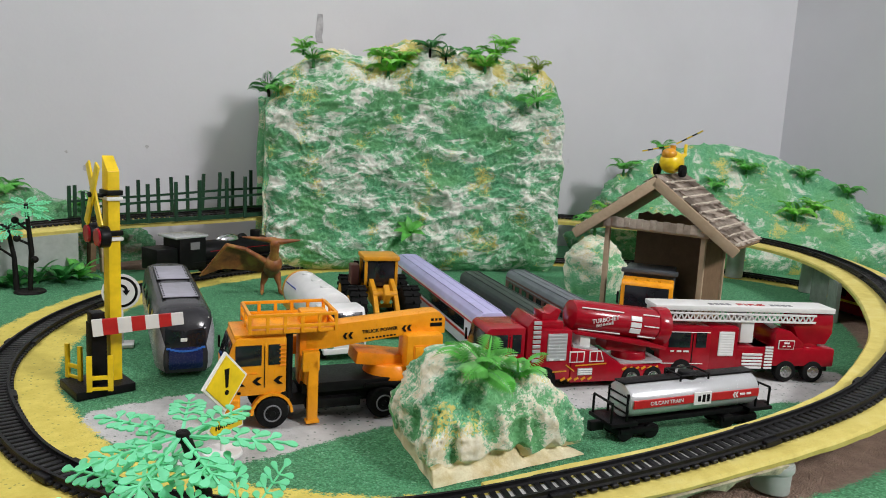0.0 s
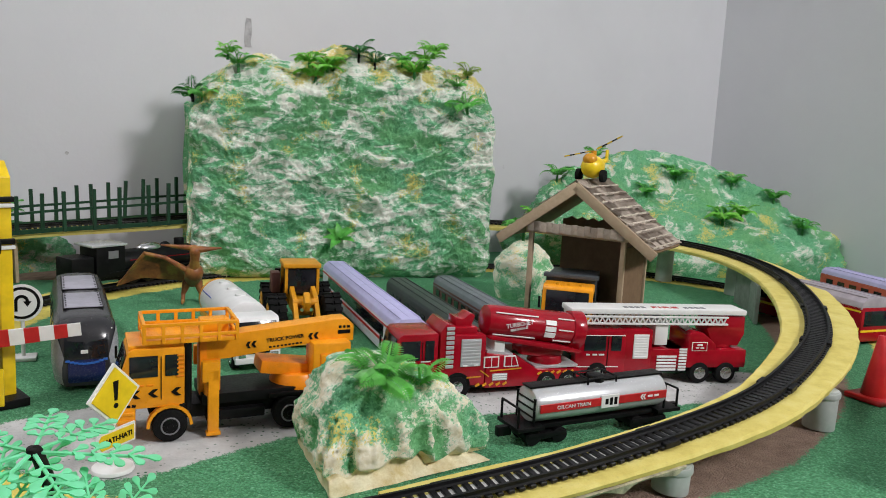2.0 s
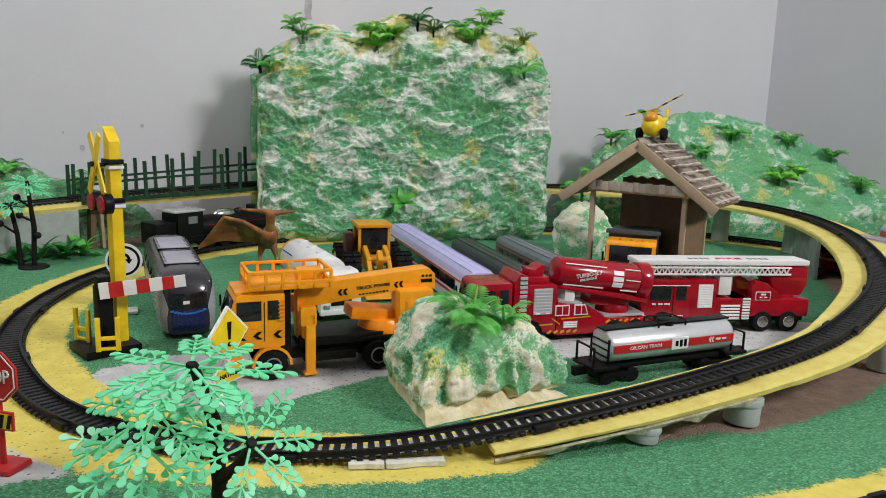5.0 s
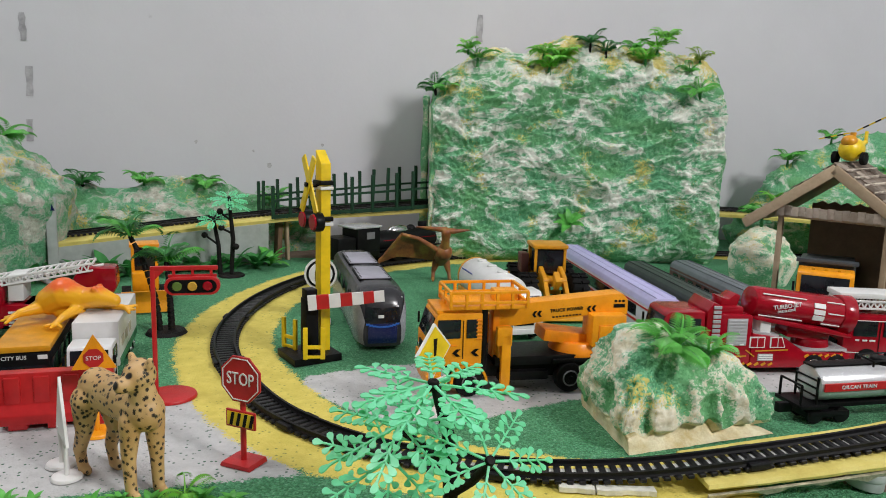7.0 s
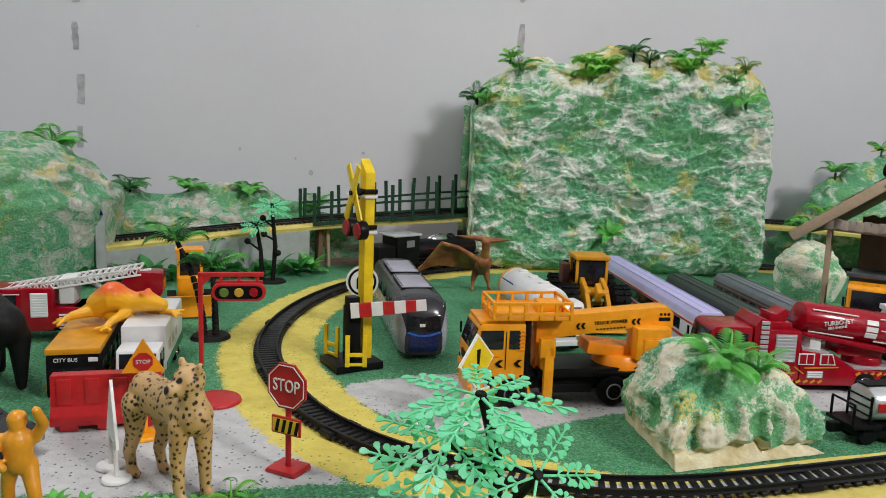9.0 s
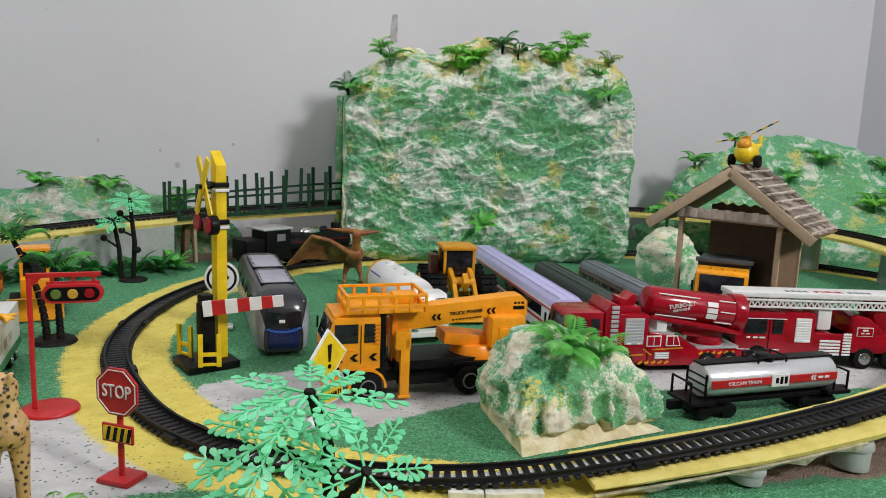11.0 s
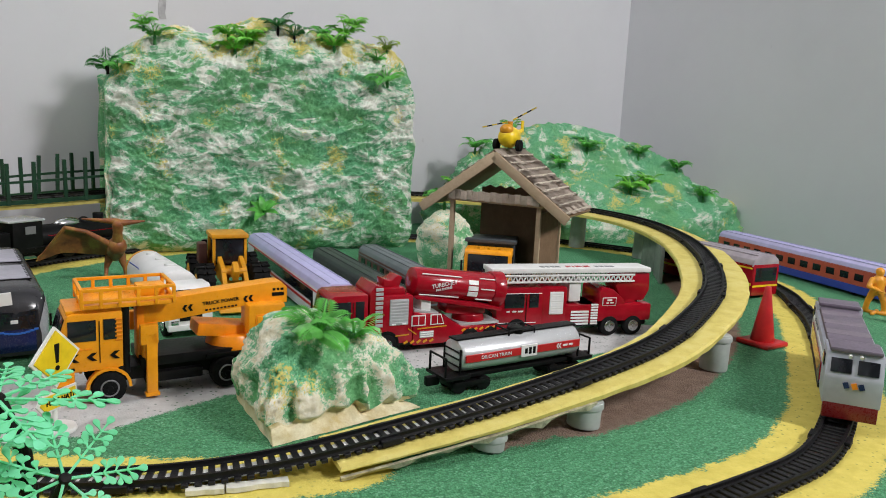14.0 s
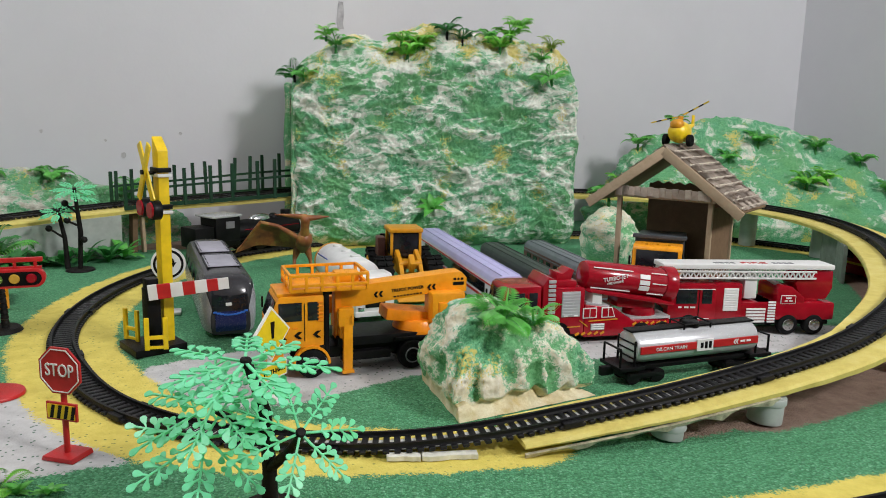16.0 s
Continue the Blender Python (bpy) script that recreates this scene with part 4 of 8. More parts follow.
# ---- railway track ----
def railway(name, pts, lift, near, label, spare):
    """Two rails on plastic sleepers; near(p) says which sleepers stay single pieces."""
    ob = tagged(new(name), label, "railway track", kind="structure")
    up = [p + Vector((0, 0, lift)) for p in pts]
    for side in (-1, 1):
        s = side * 0.0108
        part("rail", sweep(up[::2], [(s - 0.0017, 0.0028), (s + 0.0017, 0.0028), (s + 0.001, 0.0045), (s + 0.0012, 0.0072), (s - 0.0012, 0.0072), (s - 0.001, 0.0045)]), SLEEPER, ob, "", 20)
    bm = box((0, 0, 0.0015), (0.0048, 0.031, 0.003), 0.0006, seg=1)
    mesh = part("sleeper", bm, SLEEPER_TOP, ob, "", 0)
    first = True
    rest = bmesh.new()
    for i, p in enumerate(up):
        d = up[min(i + 1, len(up) - 1)] - up[max(i - 1, 0)]
        m = Matrix.Translation(p) @ d.to_track_quat("X", "Z").to_matrix().to_4x4()
        if near(p):
            one = mesh if first else new("sleeper", mesh.data)
            one.parent, first = ob, False
            one.matrix_local = m
        else:
            box((0, 0, 0.0015), (0.0048, 0.031, 0.003), 0, rest)
            rest.verts.ensure_lookup_table()
            bmesh.ops.transform(rest, matrix=m, verts=rest.verts[-8:])
    part(spare, rest, SLEEPER_TOP, ob, "", 0)["kind"] = "stuff"
    for i in range(14, len(up) - 4, 22):
        d = up[i + 1] - up[i - 1]
        m = Matrix.Translation(up[i]) @ d.to_track_quat("X", "Z").to_matrix().to_4x4()
        bm = bmesh.new()
        for side in (-1, 1):
            box((0, side * 0.0135, 0.003), (0.016, 0.006, 0.005), 0.001, bm)
        bmesh.ops.transform(bm, matrix=m, verts=bm.verts)
        part("joiner", bm, SLEEPER, ob, "", 0)
    return ob


railway("railway_track", spiral, 0.0008, lambda p: p.y < 1.22 and p.x > -0.5 and p.z < 0.08, "black plastic model railway track climbing a ramp", "far_sleepers")
railway("railway_track", lower, 0.0012, lambda p: p.y < 1.2 and p.x > 0.3, "black plastic model railway track on a yellow bed", "far_sleepers")


def along(pts, x, y):
    return min(pts, key=lambda p: (p.x - x) ** 2 + (p.y - y) ** 2)


# supports of the ramp
for x, y, r in ((0.205, 0.535, 0.013), (0.303, 0.577, 0.0145), (0.497, 0.737, 0.015), (0.62, 0.99, 0.015), (0.655, 1.43, 0.016), (0.548, 1.5, 0.017)):
    p = along(spiral, x, y)
    q = spiral[spiral.index(p) + 2] - p
    aside = float(np.interp(p.z, (0.03, 0.05), (0.014, 0.028)))
    x, y, deck_z = p.x + q.normalized().y * aside, p.y - q.normalized().x * aside, p.z - 0.009
    ob = thing("pipe_support", x, y, label="short grey plastic pipe propping up the ramp", category="pipe", group="ramp supports")
    part("pipe", rod((0, 0, 0), (0.002, 0.001, deck_z), r, r * 0.96, bevel=0.0015, seg=24), PIPE, ob)
    part("collar", rod((0.0018, 0.001, deck_z - 0.008), (0.0018, 0.001, deck_z - 0.002), r * 1.07, r * 1.05, bevel=0.001, seg=24), PIPE, ob)
for x, y, yaw in ((0.64, 1.235, 73), (0.665, 1.33, 85)):
    ob = thing("panel_support", x, y, yaw, label="grey board panel propping up the ramp", category="panel", group="ramp supports")
    part("panel", box((0, 0, 0.031), (0.085, 0.006, 0.062), 0.001), plastic("dull_board", (0.22, 0.25, 0.22), 0.6, 0.15), ob)

# ---- bridge railing ----
def railing(offset, n, first=0.0):
    run = [p for p in spiral if p.z > 0.079 and -0.6 < p.x < -0.32 and p.y < 1.46]
    ob = thing("railing", 0, 0, label="dark green plastic railing along the bridge", category="railing", group="bridge railings")
    line = []
    for i, p in enumerate(run):
        d = run[min(i + 1, len(run) - 1)] - run[max(i - 1, 0)]
        line.append(p + Vector((d.y, -d.x, 0)).normalized() * offset)
    grow = [1.32 - 0.32 * i / (len(line) - 1) for i in range(len(line))]
    for z, deep in ((0.004, 0.005), (0.031, 0.002)):
        rail = [p + Vector((0, 0, z * g)) for p, g in zip(line, grow)]
        part("rail", sweep(rail, [(-0.002, -deep), (0.002, -deep), (0.002, 0.002), (-0.002, 0.002)]), DARKGREEN, ob, "", 20)
    for k in range(n + 1):
        i = min(len(line) - 1, max(0, round((k + first) * (len(line) - 1) / n)))
        p, tall = line[i], 0.059 * grow[i]
        part("post", box((p.x, p.y, p.z - 0.001 + tall / 2), (0.0055, 0.0055, tall), 0.0006, turn=(random.uniform(-2, 2), random.uniform(-2, 2), 40)), DARKGREEN, ob, "", 0)
    return ob


railing(-0.05, 9, 0.1)
railing(0.05, 11, 0.8)
ob = thing("bridge_pier", -0.575, 1.25, 60, label="dark wooden pier under the bridge end", category="pier")
part("leg", box((0, 0, 0.035), (0.01, 0.012, 0.07), 0.001, turn=(4, 0, 0)), CARD_DARK, ob)
part("leg", box((0.012, -0.01, 0.035), (0.006, 0.008, 0.07), 0.001, turn=(-3, 0, 0)), STICK, ob)


# ---- vehicles ----
def wheel(ob, x, y, r, w, rim=CHROME, z=None):
    z = r if z is None else z
    out = 1 if y > 0 else -1
    tyre = part("wheel", rod((x, y - w / 2, z), (x, y + w / 2, z), r, bevel=r * 0.16, seg=24), RUBBER, ob)
    f = y + out * w / 2
    bm = rod((x, f - out * 0.002, z), (x, f + out * 0.0006, z), r * 0.62, r * 0.55, seg=20, bevel=0.0003)
    rod((x, f, z), (x, f + out * 0.0018, z), r * 0.2, r * 0.16, bm, 10)
    for k in range(6):
        a = k * math.pi / 3
        rod((x + r * 0.38 * math.cos(a), f, z + r * 0.38 * math.sin(a)), (x + r * 0.38 * math.cos(a), f + out * 0.0012, z + r * 0.38 * math.sin(a)), r * 0.07, None, bm, 6)
    part("rim", bm, BLACK if rim is GREYP else rim, tyre, "", 30)
    if rim is GREYP:  # dark dish with a pale ring
        ring = bmesh.new()
        for k in range(16):
            a, b = k * math.pi / 8, (k + 1) * math.pi / 8
            rod((x + r * 0.5 * math.cos(a), f + out * 0.0006, z + r * 0.5 * math.sin(a)), (x + r * 0.5 * math.cos(b), f + out * 0.0006, z + r * 0.5 * math.sin(b)), r * 0.05, None, ring, 6)
        part("rim_ring", ring, rim, tyre, "", 30)
    return tyre


def arch(ob, x, y, r, mat, w=0.004):
    bm = bmesh.new()
    n = 10
    for k in range(n):
        a, b = math.pi * k / n, math.pi * (k + 1) / n
        p, q = Vector((x + r * math.cos(a), y, r * math.sin(a) + r * 0.78)), Vector((x + r * math.cos(b), y, r * math.sin(b) + r * 0.78))
        c = (p + q) / 2
        box(tuple(c), ((q - p).length * 1.15, w, 0.0024), 0, bm, (0, -math.degrees(math.atan2(q.z - p.z, q.x - p.x)), 0))
    return part("wheel_arch", bm, mat, ob, "", 30)


def panel(ob, name, c, s, mat, label="", bevel=0.0003):
    return part(name, box(c, s, bevel, seg=1), mat, ob, label, 0)


def cab(ob, x0, x1, w, z0, z1, mat, rake=0.006, name="cab"):
    """A lorry cab from x0 (rear) to x1 (front) with windows, lamps, grille and mirrors."""
    h = z1 - z0
    sill = z0 + h * 0.47
    shape = [(x0, z0), (x1, z0), (x1, sill), (x1 - rake, z1 - h * 0.05), (x1 - rake - h * 0.07, z1), (x0, z1)]
    body = part(name, profile(shape, w, bevel=0.0022), mat, ob)
    ang = math.degrees(math.atan2(rake, z1 - sill))
    zc, wl = (sill + z1 - h * 0.06) / 2, (z1 - sill) * 0.78
    part("windscreen", box((x1 - rake * 0.5 + 0.0004, 0, zc), (0.0012, w * 0.84, wl), 0.0004, turn=(0, -ang, 0)), DARKGLASS, body)
    for side in (-1, 1):
        y = side * (w / 2 + 0.0003)
        l = x1 - x0
        part("side_window", box((x0 + l * 0.62, y, zc), (l * 0.42, 0.0012, wl * 0.85), 0.0004), DARKGLASS, body)
        part("side_window", box((x0 + l * 0.2, y, zc), (l * 0.2, 0.0012, wl * 0.85), 0.0004), DARKGLASS, body)
        part("door_seam", box((x0 + l * 0.36, y, z0 + h * 0.5), (0.0006, 0.0008, h * 0.72), 0), BLACK, body)
        part("headlight", box((x1 + 0.0003, side * w * 0.36, z0 + h * 0.16), (0.0016, w * 0.16, h * 0.1), 0.0004), CHROME, body)
        part("mirror", box((x1 - 0.001, side * (w / 2 + 0.003), sill + h * 0.2), (0.002, 0.003, h * 0.22), 0.0006), BLACK, body)
    part("grille", box((x1 + 0.0004, 0, z0 + h * 0.27), (0.0014, w * 0.5, h * 0.16), 0.0003), BLACK, body)
    part("bumper", box((x1 - 0.001, 0, z0 + h * 0.03), (0.006, w * 1.02, h * 0.13), 0.001), mat, body)
    return body


def bars(ob, y, x0, x1, z, h, mat, n=3, out=1, slope=0.0):
    """Unreadable small print as plain bars on a side panel."""
    gap = (x1 - x0) / n
    for k in range(n):
        panel(ob, "print_bar", (x0 + (k + 0.5) * gap, y, z + slope * (k + 0.5) * gap), (gap * random.uniform(0.55, 0.85), 0.0006, h), mat)


def side_text(ob, text, size, mat, x, y, z, wide, tilt=0.0, out=1):
    """Letters on the side that faces +y (out=1) or -y; tilt in degrees lifts the end towards the reader's right."""
    m = Matrix.Translation((x, y, z)) @ Matrix.Rotation(radians(180 if out > 0 else 0), 4, "Z") @ Matrix.Rotation(radians(-tilt), 4, "Y") @ UPRIGHT
    return lettering(text, size, mat, ob, m, wide=wide)


def crane_truck():
    ob = thing("crane_truck", -0.070, 0.702, 204, label="orange toy lift truck with a work basket on its boom", category="toy truck", group="toy vehicles")
    w = 0.054
    part("chassis", box((-0.02, 0, 0.021), (0.15, 0.036, 0.012), 0.0015), BLACK, ob)
    part("flatbed", box((-0.025, 0, 0.032), (0.118, 0.05, 0.009), 0.0012), BLACK, ob)
    body = cab(ob, 0.048, 0.1, w, 0.03, 0.081, ORANGE, 0.008)
    part("front_skirt", box((0.0935, 0, 0.021), (0.014, w, 0.024), 0.002), ORANGE, body)
    part("rear_skirt", box((0.05, 0, 0.027), (0.005, w, 0.01), 0.001), BLACK, body)
    part("roof_visor", box((0.07, 0, 0.0815), (0.044, w * 0.9, 0.004), 0.0015), ORANGE, body)
    for side in (-1, 1):
        y = side * (w / 2 + 0.0006)
        for k in range(6):
            panel(body, "vent_slat", (0.0515, y, 0.056 + k * 0.0036), (0.006, 0.001, 0.0016), ORANGE_DEEP)
        for x in (0.056, 0.074, 0.088):
            part("chevron", slab([(-0.004, 0), (-0.008, 0), (-0.004, 0.0035), (-0.008, 0.007), (-0.004, 0.007), (0, 0.0035)], 0.0006,
                                 Matrix.Translation((x + 0.003, y, 0.0395)) @ UPRIGHT), BLACK, body)
        bars(body, y, 0.086, 0.098, 0.0335, 0.0024, BLACK, 3)
        bars(body, y, 0.072, 0.086, 0.05, 0.0016, ORANGE_DEEP, 2)
        for k in range(3):
            panel(body, "step", (0.095, y, 0.015 + k * 0.006), (0.014, 0.0022, 0.0022), ORANGE)
        wheel(ob, 0.06, side * 0.0247, 0.0142, 0.0114, GREYP)
        wheel(ob, -0.041, side * 0.0245, 0.0146, 0.012, GREYP)
        arch(ob, 0.06, side * 0.0258, 0.0172, ORANGE, 0.0065)
        part("mudguard", box((-0.041, side * 0.022, 0.031), (0.036, 0.012, 0.004), 0.001), BLACK, ob)
        part("side_tank", box((0.005, side * 0.02, 0.017), (0.05, 0.011, 0.009), 0.0015), BLACK, ob)
        leg = part("outrigger", box((0.025, side * 0.028, 0.032), (0.009, 0.006, 0.056), 0.0008), ORANGE, ob)
        part("outrigger_head", box((0.027, side * 0.027, 0.058), (0.015, 0.008, 0.018), 0.0015), ORANGE, leg)
        part("foot", box((0.025, side * 0.028, 0.0035), (0.012, 0.008, 0.003), 0.0006), ORANGE, leg)
    part("exhaust", rod((0.0455, 0.022, 0.024), (0.0455, 0.022, 0.085), 0.0036), BLACK, ob)
    part("turntable", rod((-0.055, 0, 0.033), (-0.055, 0, 0.046), 0.027, 0.023, bevel=0.001, seg=28), ORANGE_DEEP, ob)
    part("pedestal", box((-0.045, 0, 0.05), (0.055, 0.03, 0.012), 0.002, turn=(0, -8, 0)), ORANGE_DEEP, ob)
    house = part("operator_house", box((-0.0795, 0.0155, 0.06), (0.036, 0.027, 0.032), 0.003), ORANGE, ob)
    part("hatch", box((-0.0795, 0.0292, 0.0575), (0.023, 0.0012, 0.018), 0.0005), ORANGE_DEEP, house)
    part("hatch_panel", box((-0.0795, 0.0298, 0.0575), (0.0205, 0.0012, 0.0155), 0.0005), ORANGE, house)
    m = [(-0.1035, 0.073), (-0.1035, 0.088), (-0.097, 0.0945), (-0.088, 0.0945), (0.03, 0.0845), (0.03, 0.0645), (0.012, 0.0645), (-0.062, 0.073)]
    boom = part("boom", profile(m, 0.02, 0.006, bevel=0.0012), ORANGE, ob)
    for x in (-0.069, -0.064, -0.013, -0.008):
        part("chevron", slab([(-0.002, 0), (-0.0045, 0), (-0.0025, 0.003), (-0.0045, 0.006), (-0.002, 0.006), (0, 0.003)], 0.0006,
                             Matrix.Translation((x + 0.004, 0.0164, 0.072 - x * 0.075)) @ UPRIGHT), BLACK, boom)
    side_text(boom, "TRUCK POWER", 0.0046, TRUNK, -0.039, 0.0164, 0.0795, 0.034, 4)
    bars(boom, 0.0162, -0.055, -0.024, 0.0745, 0.0016, TRUNK, 9, slope=-0.075)
    bars(boom, 0.0164, -0.1, -0.088, 0.087, 0.0024, BLACK, 3)
    panel(boom, "print_bar", (-0.094, 0.0164, 0.0822), (0.012, 0.0006, 0.0036), BLACK)
    col = part("basket_column", box((0.026, 0.008, 0.058), (0.018, 0.016, 0.05), 0.002), ORANGE_DEEP, ob)
    part("link", box((0.026, 0.02, 0.046), (0.012, 0.01, 0.03), 0.002), ORANGE, col)
    bx0, bx1, by0, by1, bz0, bz1 = 0.006, 0.08, -0.02, 0.03, 0.0855, 0.101
    bk = part("basket_floor", box(((bx0 + bx1) / 2, (by0 + by1) / 2, bz0 + 0.001), (bx1 - bx0, by1 - by0, 0.004), 0.001), ORANGE, ob)
    for z in (bz0 + 0.006, bz1):
        bm = bmesh.new()
        for y in (by0, by1):
            box(((bx0 + bx1) / 2, y, z), (bx1 - bx0, 0.0028, 0.0028), 0.0006, bm)
        for x in (bx0, bx1):
            box((x, (by0 + by1) / 2, z), (0.0028, by1 - by0, 0.0028), 0.0006, bm)
        part("basket_rail", bm, ORANGE, bk)
    for k in range(6):
        for y in (by0, by1):
            part("basket_post", box((bx0 + (bx1 - bx0) * k / 5, y, (bz0 + bz1) / 2), (0.003, 0.0026, bz1 - bz0), 0.0005), ORANGE, bk)
    for x in (bx0, bx1):
        part("basket_post", box((x, (by0 + by1) / 2, (bz0 + bz1) / 2), (0.0026, 0.003, bz1 - bz0), 0.0005), ORANGE, bk)
    part("control_box", box((0.022, 0.005, 0.0935), (0.024, 0.016, 0.012), 0.002), ORANGE, bk)
    return ob


crane_truck()


def tank_truck():
    ob = thing("tank_truck", -0.128, 0.935, -62, label="white toy tank truck with a round tank", category="toy truck", group="toy vehicles")
    part("chassis", box((-0.005, 0, 0.017), (0.18, 0.034, 0.01), 0.0015), BLACK, ob)
    cab(ob, 0.06, 0.098, 0.05, 0.012, 0.06, WHITE, 0.008)
    tank = part("tank", rod((-0.092, 0, 0.045), (0.052, 0, 0.045), 0.0255, seg=36, bevel=0.006), WHITE, ob)
    part("tank_band", rod((-0.089, 0, 0.045), (-0.083, 0, 0.045), 0.0258, seg=36), YELLOW_DEEP, tank)
    part("saddle", box((-0.02, 0, 0.026), (0.15, 0.046, 0.008), 0.001), YELLOW_DEEP, ob)
    for x in (-0.06, -0.02, 0.02):
        part("hatch", rod((x, 0, 0.069), (x, 0, 0.072), 0.007, 0.0065, seg=18, bevel=0.0005), WHITE, tank)
    for side in (-1, 1):
        for x in (0.075, -0.035, -0.065):
            wheel(ob, x, side * 0.021, 0.012, 0.009)
        for k in range(2):
            part("print_bar", box((-0.055, side * 0.0228, 0.057 - k * 0.007), (0.045 - k * 0.012, 0.0006, 0.0042), 0, turn=(side * -28 + side * 14 * k, 0, 0)), BLUE, tank)
    return ob


tank_truck()


def wheel_loader():
    ob = thing("wheel_loader", -0.073, 1.062, -72, label="yellow toy wheel loader with its arms lowered", category="toy loader", group="toy vehicles")
    part("rear_body", box((-0.035, 0, 0.04), (0.05, 0.044, 0.028), 0.004), YELLOW_DEEP, ob)
    part("counterweight", box((-0.062, 0, 0.034), (0.01, 0.05, 0.024), 0.003), BLACK, ob)
    part("front_frame", box((0.015, 0, 0.034), (0.055, 0.026, 0.022), 0.003), YELLOW_DEEP, ob)
    c = part("cab", box((0.0, 0, 0.066), (0.04, 0.042, 0.036), 0.003), DARKGLASS, ob, "dark glazed cab")
    for x in (-0.02, 0.02):
        for y in (-0.021, 0.021):
            part("pillar", box((x, y, 0.066), (0.004, 0.004, 0.038), 0.0008), YELLOW_DEEP, c)
    part("roof", box((0.0, 0, 0.087), (0.05, 0.05, 0.006), 0.002), YELLOW_DEEP, c)
    part("stack", rod((-0.03, -0.026, 0.05), (-0.03, -0.026, 0.075), 0.004), BLACK, ob)
    part("side_box", box((-0.012, -0.032, 0.06), (0.022, 0.012, 0.028), 0.002), MAROON, ob)
    for side in (-1, 1):
        for x in (-0.038, 0.04):
            t = wheel(ob, x, side * 0.036, 0.026, 0.022, YELLOW_DEEP)
            bm = bmesh.new()
            for k in range(16):
                a = k * math.pi / 8
                for s2 in (-1, 1):
                    box((x + 0.0262 * math.cos(a), side * 0.036 + s2 * 0.006, 0.026 + 0.0262 * math.sin(a)), (0.003, 0.011, 0.0045), 0, bm, (0, -math.degrees(a), s2 * 18))
            part("tread", bm, RUBBER, t, "", 0)
        arm = profile([(0.018, 0.052), (0.024, 0.06), (0.05, 0.05), (0.078, 0.022), (0.083, 0.014), (0.076, 0.011), (0.045, 0.038)], 0.006, side * 0.014, bevel=0.0008)
        part("lift_arm", arm, YELLOW_DEEP, ob)
        part("cylinder", rod((0.022, side * 0.006, 0.04), (0.062, side * 0.006, 0.036), 0.0025), CHROME, ob)
    part("cross_tube", rod((0.052, -0.016, 0.044), (0.052, 0.016, 0.044), 0.0045), YELLOW_DEEP, ob)
    part("bucket_link", box((0.06, 0, 0.046), (0.02, 0.008, 0.018), 0.002, turn=(0, 35, 0)), YELLOW_DEEP, ob)
    part("bucket", profile([(0.078, 0.004), (0.112, 0.002), (0.114, 0.004), (0.088, 0.01), (0.084, 0.02), (0.079, 0.022)], 0.056, bevel=0.0008), YELLOW_DEEP, ob)
    return ob


wheel_loader()


def coach(name, x, y, yaw, length, w, h, roof, side, label, stripe=None, windows=10, ends=None, window_mat=DARKGLASS, lower_mat=None, group="model coaches", fill=0.55, tall=0.2):
    """A long paper coach: lower body, sides with single windows, a rounded roof, ends and bogies."""
    ob = thing(name, x, y, yaw, label=label, category="toy train", group=group)
    z0 = 0.007
    body = part("body", box((0, 0, (z0 + h * 0.78) / 2), (length, w, h * 0.78 - z0 + 0.004), 0.002), side, ob)
    r = w / 2
    outline = [(-r, h * 0.74), (r, h * 0.74), (r, h * 0.79), (r * 0.9, h * 0.9), (r * 0.62, h * 0.985), (0, h), (-r * 0.62, h * 0.985), (-r * 0.9, h * 0.9), (-r, h * 0.79)]
    m = Matrix(((0, 0, 1, 0), (1, 0, 0, 0), (0, 1, 0, 0), (0, 0, 0, 1)))
    rf = part("roof", slab(outline, length * 0.998, m, bevel=0.0012), roof, ob)
    for k in range(3):
        part("roof_rib", box((0, (k - 1) * w * 0.3, h * 0.993), (length * 0.98, 0.0012, 0.0016), 0), roof, rf, "", 0)
    for s in (-1, 1):
        for k in range(windows):
            wx = -length / 2 + length * (k + 0.9) / (windows + 0.8)
            part("window", box((wx, s * (w / 2 + 0.0002), h * 0.55), (length / windows * fill, 0.001, h * tall), 0.0003, seg=1), window_mat, body, "", 0)
        if stripe:
            part("stripe", box((0, s * (w / 2 + 0.0001), h * 0.34), (length * 0.99, 0.001, h * 0.055), 0), stripe, body, "", 0)
            part("stripe", box((0, s * (w / 2 + 0.0001), h * 0.71), (length * 0.99, 0.001, h * 0.035), 0), stripe, body, "", 0)
        if lower_mat:
            part("skirt", box((0, s * (w / 2 + 0.0001), h * 0.2), (length * 0.995, 0.001, h * 0.22), 0), lower_mat, body, "", 0)
    for e in (-1, 1):
        part("end_panel", box((e * length / 2, 0, h * 0.42), (0.002, w * 0.96, h * 0.62), 0.0008), ends or side, body)
        part("end_window", box((e * (length / 2 + 0.0009), 0, h * 0.56), (0.001, w * 0.8, h * 0.32), 0.0005), DARKGLASS, body)
        if stripe:
            part("end_stripe", box((e * (length / 2 + 0.0009), 0, h * 0.3), (0.001, w * 0.95, h * 0.045), 0), stripe, body, "", 0)
        bm = box((e * length * 0.36, 0, 0.006), (0.05, w * 0.7, 0.006), 0.001)
        for a in (-0.014, 0.014):
            rod((e * length * 0.36 + a, -w * 0.3, 0.006), (e * length * 0.36 + a, w * 0.3, 0.006), 0.006, None, bm, 14)
        part("bogie", bm, BLACK, ob)
    return ob


